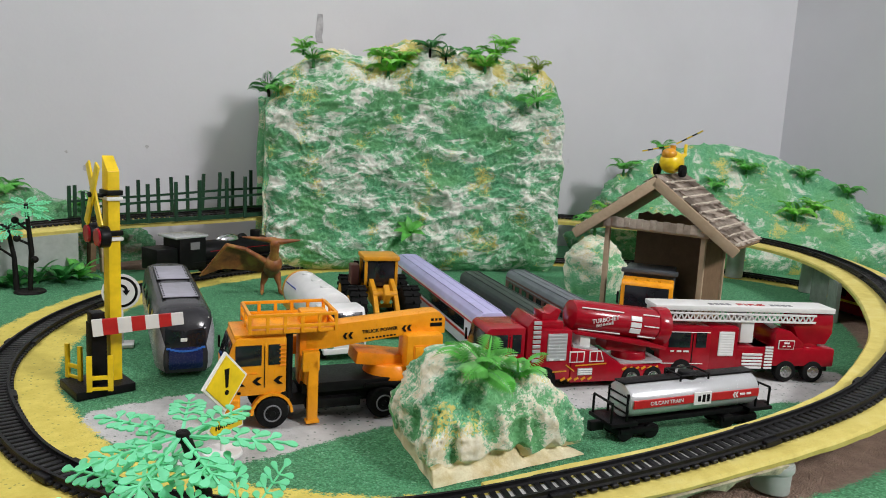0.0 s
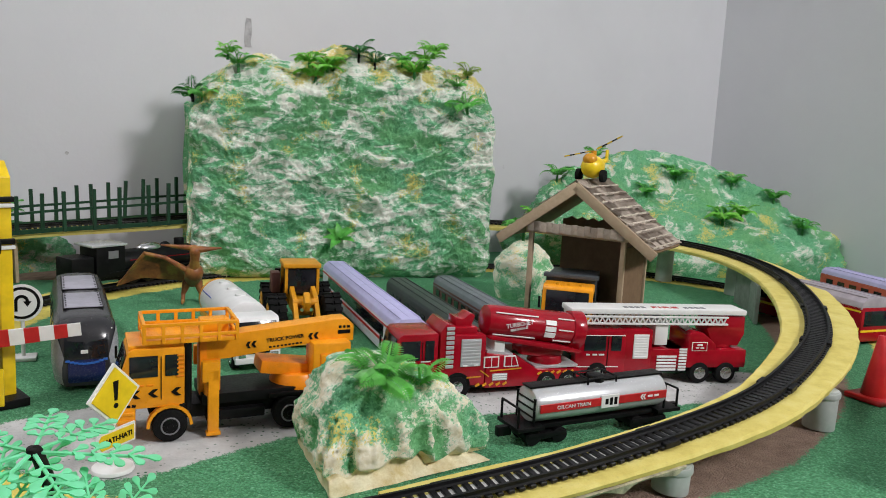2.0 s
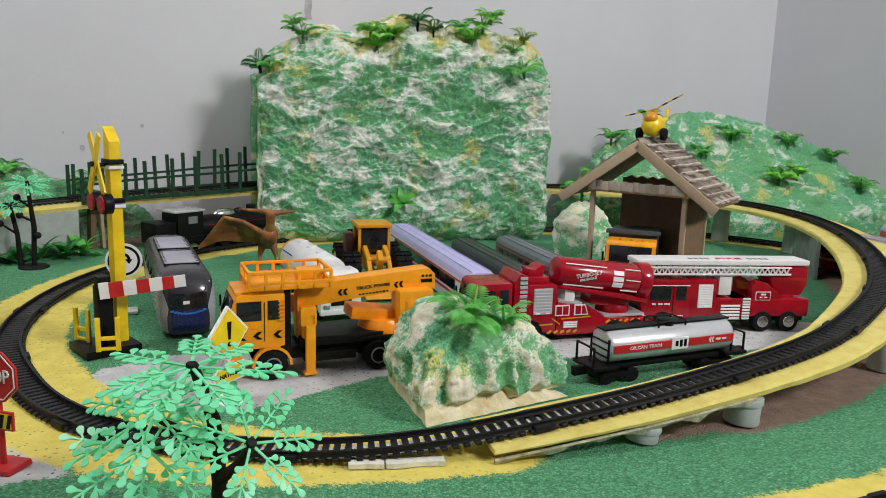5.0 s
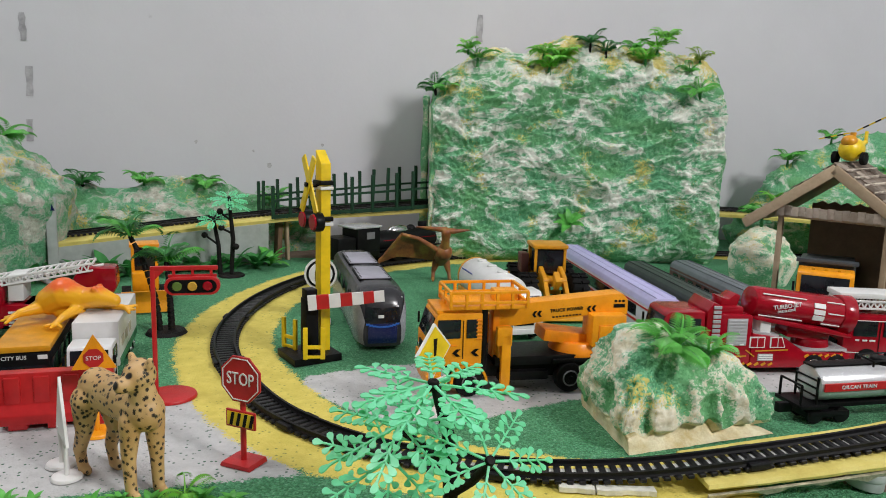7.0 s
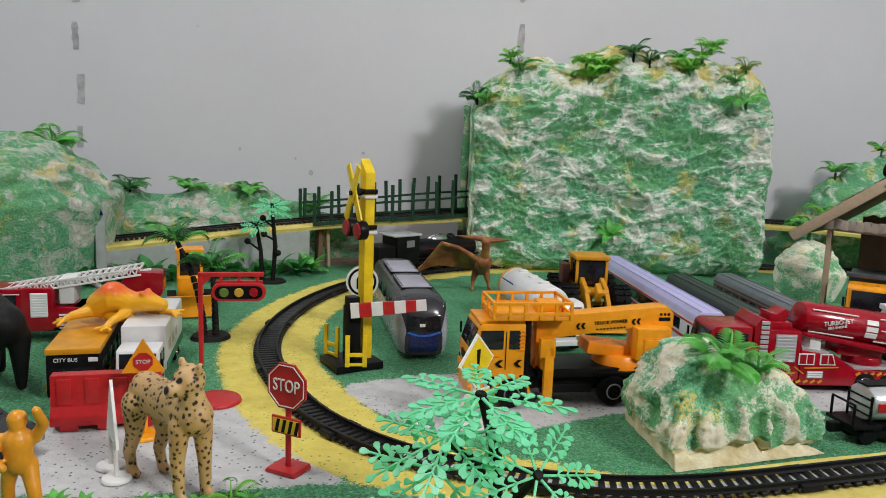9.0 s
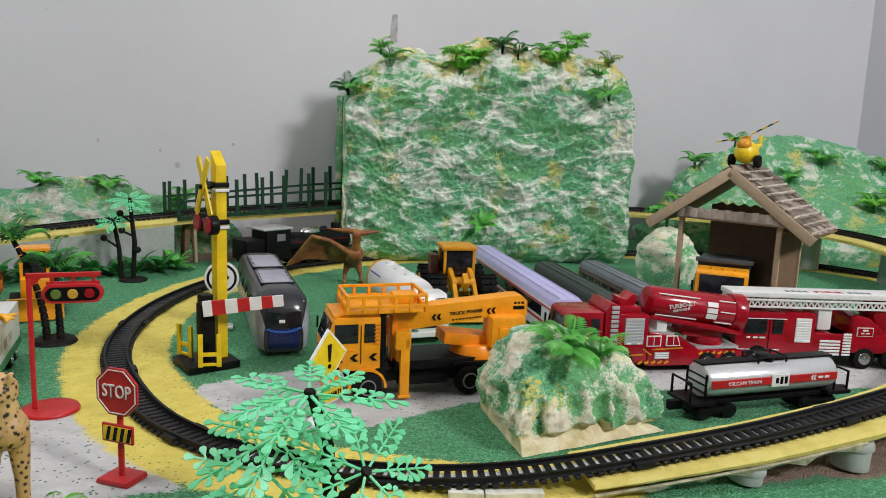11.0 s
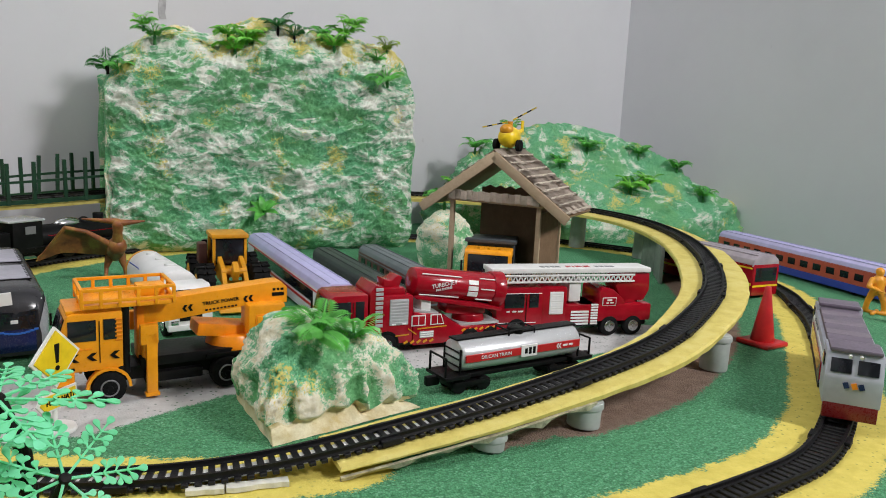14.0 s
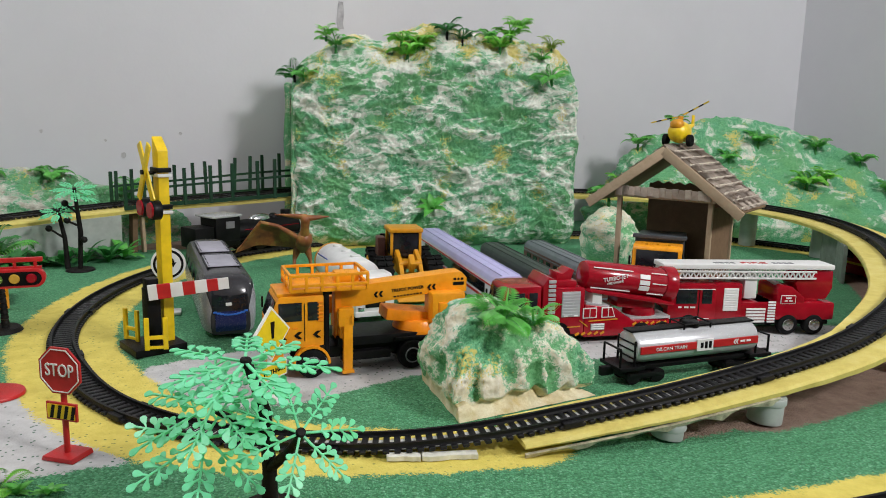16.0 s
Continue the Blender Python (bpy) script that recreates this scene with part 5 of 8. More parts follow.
coach("toy_train", 0.017, 1.085, -71, 0.41, 0.04, 0.057, LILAC, PAPERWHITE, "lilac and white paper model express coach", RED_FLAT, 2, PAPERWHITE, fill=0.84, tall=0.25)
coach("toy_train", 0.108, 1.045, -71, 0.31, 0.036, 0.05, OLIVE, OLIVE, "dark grey-green paper model coach", None, 8)
coach("toy_train", 0.172, 1.09, -72, 0.27, 0.036, 0.052, SLATE, MAROON, "grey and brown paper model coach with small windows", SLATE, 9)


def jet_engine_truck():
    ob = thing("fire_engine", 0.1605, 0.825, 198, label="red toy fire engine carrying a round water cannon", category="toy fire engine", group="toy vehicles")
    w = 0.05
    y0 = w / 2
    part("chassis", box((0.0, 0, 0.013), (0.205, 0.036, 0.01), 0.0015), BLACK, ob)
    cab(ob, 0.058, 0.106, w, 0.011, 0.069, RED, 0.006)
    body = part("body", profile([(0.0565, 0.012), (0.0565, 0.07), (0.05, 0.079), (0.043, 0.077), (0.04, 0.066), (0.0055, 0.0655), (0.0055, 0.012)], w, bevel=0.002), RED, ob)
    part("roof_hatch", box((0.026, 0.0, 0.069), (0.026, 0.036, 0.008), 0.0025), RED, body)
    part("roof_lamp", profile([(0.018, 0.072), (0.014, 0.084), (0.02, 0.086), (0.028, 0.08), (0.036, 0.082), (0.036, 0.072)], 0.024, bevel=0.002), RED, body)
    deck = part("rear_deck", profile([(0.005, 0.008), (-0.108, 0.008), (-0.108, 0.023), (-0.056, 0.0255), (-0.044, 0.033), (-0.034, 0.04), (0.005, 0.046)], w, bevel=0.0015), RED, ob)
    part("deck_plate", box((-0.08, 0, 0.0265), (0.052, w * 0.88, 0.003), 0.0005), SILVER, deck)
    part("step_plate", box((-0.012, 0, 0.0445), (0.03, w * 0.88, 0.003), 0.0005, turn=(0, -9, 0)), SILVER, deck)
    for s in (-1, 1):
        y = s * (y0 + 0.0005)
        sh = panel(body, "shutter", (0.0225, y, 0.0475), (0.022, 0.0014, 0.029), SILVER)
        for k in range(8):
            panel(sh, "slat", (0.0225, y + s * 0.0006, 0.0352 + k * 0.0035), (0.0205, 0.001, 0.0022), SILVER)
        for q in (-0.006, 0.006):
            panel(sh, "shutter_foot", (0.0225 + q, y + s * 0.0009, 0.0342), (0.005, 0.0012, 0.0016), SIGNWHITE)
        for k in range(9):
            panel(body, "ladder_rung", (0.046, y + s * 0.0003, 0.034 + k * 0.005), (0.0085, 0.0016, 0.0034), SILVER)
        for x, lean in ((-0.001, 0.0), (-0.024, 0.004)):
            fr = part("window_frame", slab([(x + 0.0085, 0.032), (x + 0.0085, 0.044), (x - 0.0085 + lean, 0.044), (x - 0.0085, 0.032)], 0.001, Matrix.Translation((0, y, -0.0015)) @ UPRIGHT), SIGNWHITE, deck, "", 0)
            for q0, q1, cut in ((0.0072, 0.0006, 0.0), (-0.0006, -0.0072, lean)):
                part("pane", slab([(x + q0, 0.0332), (x + q0, 0.0428), (x + q1 + cut * 0.9, 0.0428), (x + q1, 0.0332)], 0.001, Matrix.Translation((0, y + s * 0.0004, -0.0015)) @ UPRIGHT), RED, fr, "", 0)
        vent = panel(deck, "vent_plate", (-0.0115, y, 0.02), (0.017, 0.0014, 0.0075), SILVER)
        for k in range(3):
            panel(vent, "slat", (-0.0115, y + s * 0.0006, 0.0178 + k * 0.0023), (0.016, 0.001, 0.0012), SIGNWHITE)
        for k in range(5):
            part("hazard_mark", box((0.0135 - k * 0.0078, y, 0.0125), (0.0052, 0.0008, 0.0024), 0, turn=(0, 30, 0)), YELLOW_DEEP, deck)
        for k in range(6):
            part("hazard_mark", box((-0.058 - k * 0.0077, y, 0.0215), (0.0052, 0.0008, 0.0022), 0, turn=(0, 30, 0)), YELLOW_DEEP, deck)
        for x, z, l, a in ((-0.018, 0.0275, 0.036, 2), (0.006, 0.0245, 0.0125, -36), (0.018, 0.0212, 0.016, 2)):
            part("gold_line", box((x, y, z), (l, 0.0008, 0.0012), 0, turn=(0, a, 0)), YELLOW_DEEP, deck, "", 0)
        bars(body, y, 0.064, 0.094, 0.0405, 0.0013, SIGNWHITE, 2)
        wheel(ob, 0.036, s * 0.0215, 0.0115, 0.01)
        part("wheel_well", rod((0.036, y - s * 0.0075, 0.0125), (0.036, y - s * 0.0002, 0.0125), 0.0145, seg=24), BLACK, deck)
        for x in (-0.067, -0.093):
            wheel(ob, x, s * 0.0215, 0.0115, 0.01)
    part("pedestal", rod((-0.076, 0, 0.026), (-0.076, 0, 0.036), 0.02, 0.018, bevel=0.001, seg=28), RED, ob)
    part("cradle", box((-0.066, 0, 0.042), (0.05, 0.026, 0.014), 0.003, turn=(0, -8, 0)), RED, ob)
    part("nozzle_bracket", box((-0.012, 0.008, 0.052), (0.012, 0.024, 0.016), 0.001), SIGNWHITE, ob)
    turn = Matrix.Translation((-0.053, 0.002, 0.0695)) @ Matrix.Rotation(radians(-7.5), 4, "Y")

    def put(bm):
        bmesh.ops.transform(bm, matrix=turn, verts=bm.verts)
        return bm

    bm = rod((-0.05, 0, 0), (0.0545, 0, 0), 0.02, 0.0185, seg=36, bevel=0.005)
    bmesh.ops.scale(bm, vec=(1, 1, 0.9), verts=bm.verts)
    can = part("water_cannon", put(bm), RED, ob)
    part("muzzle_ring", put(rod((-0.061, 0, -0.001), (-0.047, 0, -0.0005), 0.0225, 0.0202, seg=36, bevel=0.001)), RED, can)
    part("shield_edge", put(profile([(0.05, -0.013), (0.052, -0.0165), (-0.058, -0.0225), (-0.06, -0.019), (-0.03, -0.0155)], 0.042, bevel=0.001)), RED, can)
    for k in range(3):
        part("white_block", put(box((-0.017, (0.0183, 0.0198, 0.0195)[k], 0.0075 - k * 0.0066), (0.0125, 0.0014, 0.0052), 0, turn=(24 - k * 21, 0, 0))), SIGNWHITE, can)
    for x, z, l, tl in ((0.023, 0.0118, 0.05, 44), (-0.036, 0.0122, 0.02, 44), (0.023, -0.0118, 0.05, -42), (-0.035, -0.0122, 0.022, -42), (-0.036, 0.001, 0.018, 0)):
        part("white_line", put(box((x, 0.0199 if tl == 0 else 0.0153, z), (l, 0.0012, 0.0012), 0, turn=(tl, 0, 0))), SIGNWHITE, can)
    side_text(can, "TURBO-JET", 0.0066, SIGNWHITE, -0.033, 0.0221, 0.0748, 0.0315, 7.5)
    side_text(can, "FIRE ENGINE", 0.0036, SIGNWHITE, -0.0325, 0.022, 0.0697, 0.02, 7.5)
    return ob


jet_engine_truck()


def ladder_truck(name, x, y, yaw, label, text=True, tilt=0.0):
    ob = thing(name, x, y, yaw, label=label, category="toy fire engine", group="toy vehicles")
    w = 0.05
    part("chassis", box((0.0, 0, 0.017), (0.205, 0.036, 0.012), 0.0015), BLACK, ob)
    front = cab(ob, 0.045, 0.105, w, 0.012, 0.062, RED, 0.004)
    rear_cab = part("crew_body", box((0.03, 0, 0.038), (0.034, w, 0.05), 0.003), RED, ob)
    bed = part("rear_bed", box((-0.055, 0, 0.029), (0.1, w, 0.022), 0.003), RED, ob)
    part("mid_body", box((-0.005, 0, 0.028), (0.05, w * 0.98, 0.024), 0.002), RED, ob)
    hump = part("equipment_box", profile([(-0.031, 0.036), (-0.031, 0.056), (-0.036, 0.061), (-0.05, 0.059), (-0.066, 0.046), (-0.068, 0.036)], w * 0.96, bevel=0.002), RED, ob)
    for s in (-1, 1):
        y2 = s * (w / 2 + 0.0005)
        sh = panel(rear_cab, "shutter", (0.0275, y2, 0.0435), (0.018, 0.0014, 0.028), SIGNWHITE)
        for k in range(9):
            panel(sh, "slat", (0.0275, y2 + s * 0.0006, 0.0315 + k * 0.003), (0.0165, 0.001, 0.0018), SIGNWHITE)
        for k in range(5):
            panel(bed, "locker_slat", (-0.005, y2, 0.0165 + k * 0.0038), (0.024, 0.0014, 0.0024), SIGNWHITE)
        for k in range(8):
            panel(bed, "ladder_rung", (-0.0245, y2 + s * 0.0004, 0.0165 + k * 0.0034), (0.0095, 0.0014, 0.0022), SIGNWHITE)
        panel(hump, "plate_frame", (-0.045, y2 - s * 0.0009, 0.0435), (0.019, 0.001, 0.0105), SIGNWHITE)
        panel(hump, "plate", (-0.045, y2 - s * 0.0005, 0.0435), (0.0175, 0.001, 0.009), RED)
        bars(hump, y2 - s * 0.0001, -0.051, -0.039, 0.0455, 0.0022, SIGNWHITE, 1)
        bars(hump, y2 - s * 0.0001, -0.051, -0.039, 0.042, 0.0016, SIGNWHITE, 2)
        bars(front, y2, 0.07, 0.094, 0.034, 0.002, SIGNWHITE, 3)
        panel(front, "white_line", (0.072, y2, 0.056), (0.05, 0.0008, 0.001), SIGNWHITE)
        panel(front, "white_line", (0.078, y2, 0.02), (0.05, 0.0008, 0.001), SIGNWHITE)
        for wx in (0.078, -0.047, -0.08):
            wheel(ob, wx, s * 0.0215, 0.0125, 0.01)
    part("turntable", rod((-0.078, 0, 0.04), (-0.078, 0, 0.05), 0.018, 0.015, bevel=0.001, seg=24), RED, ob)
    part("mast", profile([(-0.066, 0.042), (-0.098, 0.042), (-0.105, 0.056), (-0.104, 0.078), (-0.066, 0.08), (-0.056, 0.062)], 0.034, bevel=0.003), RED, ob)
    part("strut", rod((-0.05, 0.01, 0.052), (-0.02, 0.01, 0.07), 0.003), SILVER, ob)
    part("ladder_rest", box((0.0, 0, 0.058), (0.016, 0.036, 0.03), 0.0015), SIGNWHITE, ob)
    if text:
        top = part("ladder_cover", box((0.004, 0.003, 0.0822), (0.214, 0.034, 0.006), 0.0012), SIGNWHITE, ob)
    else:
        top = part("ladder", box((0.01, 0.003, 0.0705), (0.2, 0.008, 0.002), 0.0006), SIGNWHITE, ob)
        for k in range(24):
            part("rung", box((-0.08 + k * 0.008, 0.003, 0.0755), (0.002, 0.032, 0.002), 0.0004), SIGNWHITE, top)
        pivot = Matrix.Translation((-0.085, 0, 0.072))
        top.matrix_local = Matrix.Translation((0, 0, 0.009)) @ pivot @ Matrix.Rotation(radians(tilt), 4, "Y") @ pivot.inverted()
    for s in (-1, 1):
        yy = 0.003 + s * 0.0165
        for z in (0.0765, 0.0685):
            part("ladder_beam", box((0.012, yy, z), (0.185, 0.0024, 0.0022), 0.0004), SIGNWHITE, top)
        bm = bmesh.new()
        for k in range(26):
            xa = -0.078 + k * 0.0069
            a, b = (xa, 0.0765), (xa + 0.00345, 0.0685)
            c = (xa + 0.0069, 0.0765)
            for p, q in ((a, b), (b, c)):
                box(((p[0] + q[0]) / 2, yy, (p[1] + q[1]) / 2), (0.0088, 0.0016, 0.0013), 0, bm, (0, -math.degrees(math.atan2(q[1] - p[1], q[0] - p[0])), 0))
        part("lattice", bm, SIGNWHITE, top, "", 0)
    part("roller", rod((0.105, -0.012, 0.0765), (0.105, 0.018, 0.0765), 0.004), SIGNWHITE, top)
    if text:
        m = Matrix.Translation((-0.005, 0.009, 0.0853)) @ Matrix.Rotation(radians(180), 4, "Z")
        lettering("FIRE", 0.011, RED_FLAT, top, m, wide=0.032)
        for xx in (0.032, -0.042):
            for k in range(4):
                part("print_bar", box((xx + (k - 1.5) * 0.007, 0.009, 0.0853), (0.005, 0.007, 0.0006), 0.0002), GREYP, top, "", 0)
    return ob


ladder_truck("fire_engine", 0.368, 0.893, 188.5, "red toy fire engine with a long white ladder")


def tank_wagon():
    ob = thing("tank_wagon", 0.257, 0.713, 24.5, label="silver model railway tank wagon with a red stripe", category="toy wagon")
    ob.scale = (1, 1, 0.88)
    part("frame", box((0, 0, 0.018), (0.165, 0.02, 0.005), 0.001), BLACK, ob)
    for e in (-1, 1):
        plat = part("platform", box((e * 0.078, 0, 0.02), (0.028, 0.036, 0.004), 0.0008), BLACK, ob)
        part("coupling", box((e * 0.096, 0, 0.015), (0.014, 0.006, 0.01), 0.001), BLACK, plat)
        for y in (-0.014, 0.014):
            part("rail_post", rod((e * 0.09, y, 0.021), (e * 0.09, y, 0.042), 0.0012, None, None, 8), BLACK, plat)
            part("ladder_post", rod((e * 0.074, y, 0.021), (e * 0.074, y, 0.05), 0.0012, None, None, 8), BLACK, plat)
        for z in (0.03, 0.038, 0.046):
            part("rung", rod((e * 0.074, -0.014, z), (e * 0.074, 0.014, z), 0.001, None, None, 8), BLACK, plat)
        part("end_rail", rod((e * 0.09, -0.014, 0.042), (e * 0.09, 0.014, 0.042), 0.0012, None, None, 8), BLACK, plat)
        bog = box((e * 0.058, 0, 0.009), (0.044, 0.024, 0.007), 0.0015)
        part("bogie", bog, BLACK, ob)
        for a in (-0.014, 0.014):
            for y in (-0.0105, 0.0105):
                part("wheel", rod((e * 0.058 + a, y - 0.002, 0.008), (e * 0.058 + a, y + 0.002, 0.008), 0.008, bevel=0.0006, seg=20), BLACK, ob)
        for y in (-0.0125, 0.0125):
            part("side_frame", box((e * 0.058, y, 0.0105), (0.04, 0.002, 0.005), 0.0008), BLACK, ob)
    tank = part("tank", rod((-0.074, 0, 0.04), (0.074, 0, 0.04), 0.0185, seg=40, bevel=0.004), SILVER, ob)
    part("walkway", box((0, 0, 0.0585), (0.15, 0.014, 0.002), 0.0005), BLACK, tank)
    part("dome", rod((0, 0, 0.056), (0, 0, 0.0635), 0.009, 0.008, seg=20, bevel=0.001), BLACK, tank)
    bm = bmesh.new()
    for y in (-0.011, 0.011):
        rod((-0.016, y, 0.063), (0.016, y, 0.063), 0.001, None, bm, 8)
    for x in (-0.016, 0.016):
        rod((x, -0.011, 0.063), (x, 0.011, 0.063), 0.001, None, bm, 8)
        for y in (-0.011, 0.011):
            rod((x, y, 0.057), (x, y, 0.063), 0.001, None, bm, 8)
    part("hand_rail", bm, BLACK, tank)
    for s in (-1, 1):
        y = s * 0.0187
        panel(tank, "red_stripe", (0, y, 0.0405), (0.142, 0.0016, 0.0085), RED_FLAT)
        panel(tank, "emblem_plate", (0.004, y + s * 0.0006, 0.0405), (0.02, 0.0014, 0.0135), SIGNWHITE)
        for k, q in enumerate((-0.004, 0.001, 0.006)):
            panel(tank, "emblem_bar", (0.004 + q, y + s * 0.0012, 0.0405), (0.0034, 0.001, 0.008 - 0.002 * (k == 0)), BLACK)
        for k in range(2):
            part("chevron", slab([(0.002, 0), (0.0035, 0), (0.0018, 0.003), (0.0035, 0.006), (0.002, 0.006), (0, 0.003)], 0.0006,
                                 Matrix.Translation((0.039 + k * 0.003, y + s * 0.001, 0.0375)) @ UPRIGHT), SIGNWHITE, tank)
        bars(tank, y + s * 0.001, 0.047, 0.062, 0.0405, 0.0025, SIGNWHITE, 2)
    side_text(tank, "OILCAN TRAIN", 0.0055, SIGNWHITE, -0.036, -0.0197, 0.0405, 0.036, 0, -1)
    return ob


tank_wagon()


def city_coach():
    ob = thing("toy_bus", -0.2925, 0.89, -64, label="black and grey toy metro car with a blue front line", category="toy bus", group="toy vehicles")
    l, w, h = 0.272, 0.06, 0.071
    dark = plastic("dark_grey_paint", (0.03, 0.03, 0.034), 0.22)
    greyside = plastic("silver_grey_paint", (0.34, 0.34, 0.37), 0.25)
    half = [(0.0, h), (0.45, h * 0.995), (0.78, h * 0.955), (0.92, h * 0.87), (1.0, h * 0.62), (1.0, h * 0.3), (0.94, h * 0.12), (0.86, 0.006)]
    ring = [(a * w / 2, z) for a, z in half] + [(-a * w / 2, z) for a, z in half[:0:-1]]

    def shell(stations, pick, lift=0.0):
        """Skins the rings at stations of (x, width share, height share) between the picked ring points."""
        bm = bmesh.new()
        rows = [[bm.verts.new((x + lift * 0.4, y * sw * (1 + lift / w * 2), 0.004 + (z - 0.004) * sh + lift)) for y, z in (ring[k % len(ring)] for k in pick)] for x, sw, sh in stations]
        for a, b in zip(rows, rows[1:]):
            for k in range(len(pick) - 1):
                bm.faces.new((a[k], b[k], b[k + 1], a[k + 1]))
        if len(pick) > len(ring):
            bm.faces.new(rows[0][:-1])
            bm.faces.new(rows[-1][:-1][::-1])
        bmesh.ops.remove_doubles(bm, verts=bm.verts, dist=1e-5)
        bmesh.ops.recalc_face_normals(bm, faces=bm.faces)
        return bm

    tail = [(-l / 2, 0.9, 0.94), (-l / 2 + 0.006, 0.98, 0.99), (-l / 2 + 0.014, 1, 1), (0.0, 1, 1), (l / 2 - 0.03, 1, 1)]
    nose_run = [(l / 2 - 0.03, 1, 1), (l / 2 - 0.018, 0.98, 0.97), (l / 2 - 0.009, 0.92, 0.88), (l / 2 - 0.003, 0.82, 0.72), (l / 2, 0.7, 0.5)]
    body = part("body", shell(tail + nose_run[1:], list(range(len(ring))) + [0]), dark, ob, "", 35)
    lil = plastic("lilac_grey_panel", (0.36, 0.35, 0.41), 0.35)
    for x, long in ((-0.058, 0.082), (0.0445, 0.074)):
        pn = part("roof_panel", box((x, 0, h + 0.0006), (long, 0.036, 0.002), 0.0006), lil, body)
        for k in range(8):
            for y in (-0.0165, 0.0165):
                part("rivet", box((x + (k - 3.5) * long / 8.4, y, h + 0.0017), (0.003, 0.0016, 0.0006), 0), BLACK, pn, "", 0)
        part("panel_edge", box((x, 0, h + 0.0002), (long + 0.003, 0.039, 0.0012), 0.0003), BLACK, pn, "", 0)
    part("windscreen", profile([(l / 2 - 0.022, h * 0.97), (l / 2 - 0.0095, h * 0.865), (l / 2 - 0.0025, h * 0.7), (l / 2 + 0.0012, h * 0.45), (l / 2 - 0.003, h * 0.45), (l / 2 - 0.028, h * 0.9)], w * 0.66, bevel=0.0012), DARKGLASS, body)
    nose = part("nose", profile([(l / 2 + 0.0014, h * 0.44), (l / 2 + 0.0016, h * 0.2), (l / 2 - 0.001, 0.005), (l / 2 - 0.012, 0.005), (l / 2 - 0.012, h * 0.44)], w * 0.56, bevel=0.0012), NAVY, body)
    bm = bmesh.new()
    for k in range(10):
        a = -0.5 + k / 9
        box((l / 2 + 0.0018, a * w * 0.56, h * 0.44 - 0.0035 * (0.25 - a * a) * 4), (0.0014, w * 0.066, 0.0018), 0, bm)
    part("front_line", bm, plastic("bright_blue_line", (0.03, 0.16, 0.6), 0.3), nose)
    panel(nose, "badge", (l / 2 + 0.0016, -0.002, h * 0.56), (0.001, 0.0065, 0.0036), SIGNWHITE)
    n = len(ring)
    for s, pick in ((1, (3, 4, 5, 6)), (-1, (n - 6, n - 5, n - 4, n - 3))):
        part("front_wing", shell(nose_run, pick, 0.0009), greyside, body, "", 60)
        part("side_band", shell([(-l / 2 + 0.012, 1, 1), (l / 2 - 0.03, 1, 1)], (4, 5, 6, 7) if s > 0 else (n - 7, n - 6, n - 5, n - 4), 0.0007), greyside, body, "", 60)
        for k in range(5):
            part("side_window", box((-0.095 + k * 0.045, s * (w / 2 - 0.0012), h * 0.74), (0.036, 0.0014, h * 0.19), 0.0005, turn=(s * 16, 0, 0)), DARKGLASS, body)
        panel(body, "front_lamp", (l / 2 - 0.012, s * w * 0.36, h * 0.83), (0.004, 0.005, 0.0012), SIGNWHITE)
        for x in (-0.08, 0.075):
            wheel(ob, x, s * 0.018, 0.009, 0.008, BLACK)
    return ob


city_coach()


def dump_truck():
    ob = thing("dump_truck", 0.301, 1.058, -106, label="orange toy dump truck with a dark tipper bed", category="toy truck", group="toy vehicles")
    part("chassis", box((-0.01, 0, 0.02), (0.13, 0.036, 0.012), 0.0015), BLACK, ob)
    cab(ob, 0.022, 0.062, 0.066, 0.012, 0.083, ORANGE, 0.004)
    for y in (-0.015, 0, 0.015):
        part("roof_lamp", box((0.05, y, 0.0835), (0.003, 0.004, 0.003), 0.0005), YELLOW_DEEP, ob)
    slate = plastic("dark_slate_plastic", (0.06, 0.07, 0.08), 0.45)
    tub = part("tipper_bed", profile([(0.012, 0.03), (-0.08, 0.03), (-0.09, 0.084), (0.016, 0.089)], 0.068, bevel=0.002), slate, ob)
    part("bed_lip", box((0.016, 0, 0.09), (0.014, 0.074, 0.005), 0.001), slate, tub)
    for s in (-1, 1):
        for k in range(4):
            part("rib", box((-0.07 + k * 0.024, s * 0.0315, 0.055), (0.004, 0.003, 0.044), 0.0006), slate, tub)
        for x in (0.042, -0.03, -0.06):
            wheel(ob, x, s * 0.024, 0.013, 0.011)
    return ob


dump_truck()

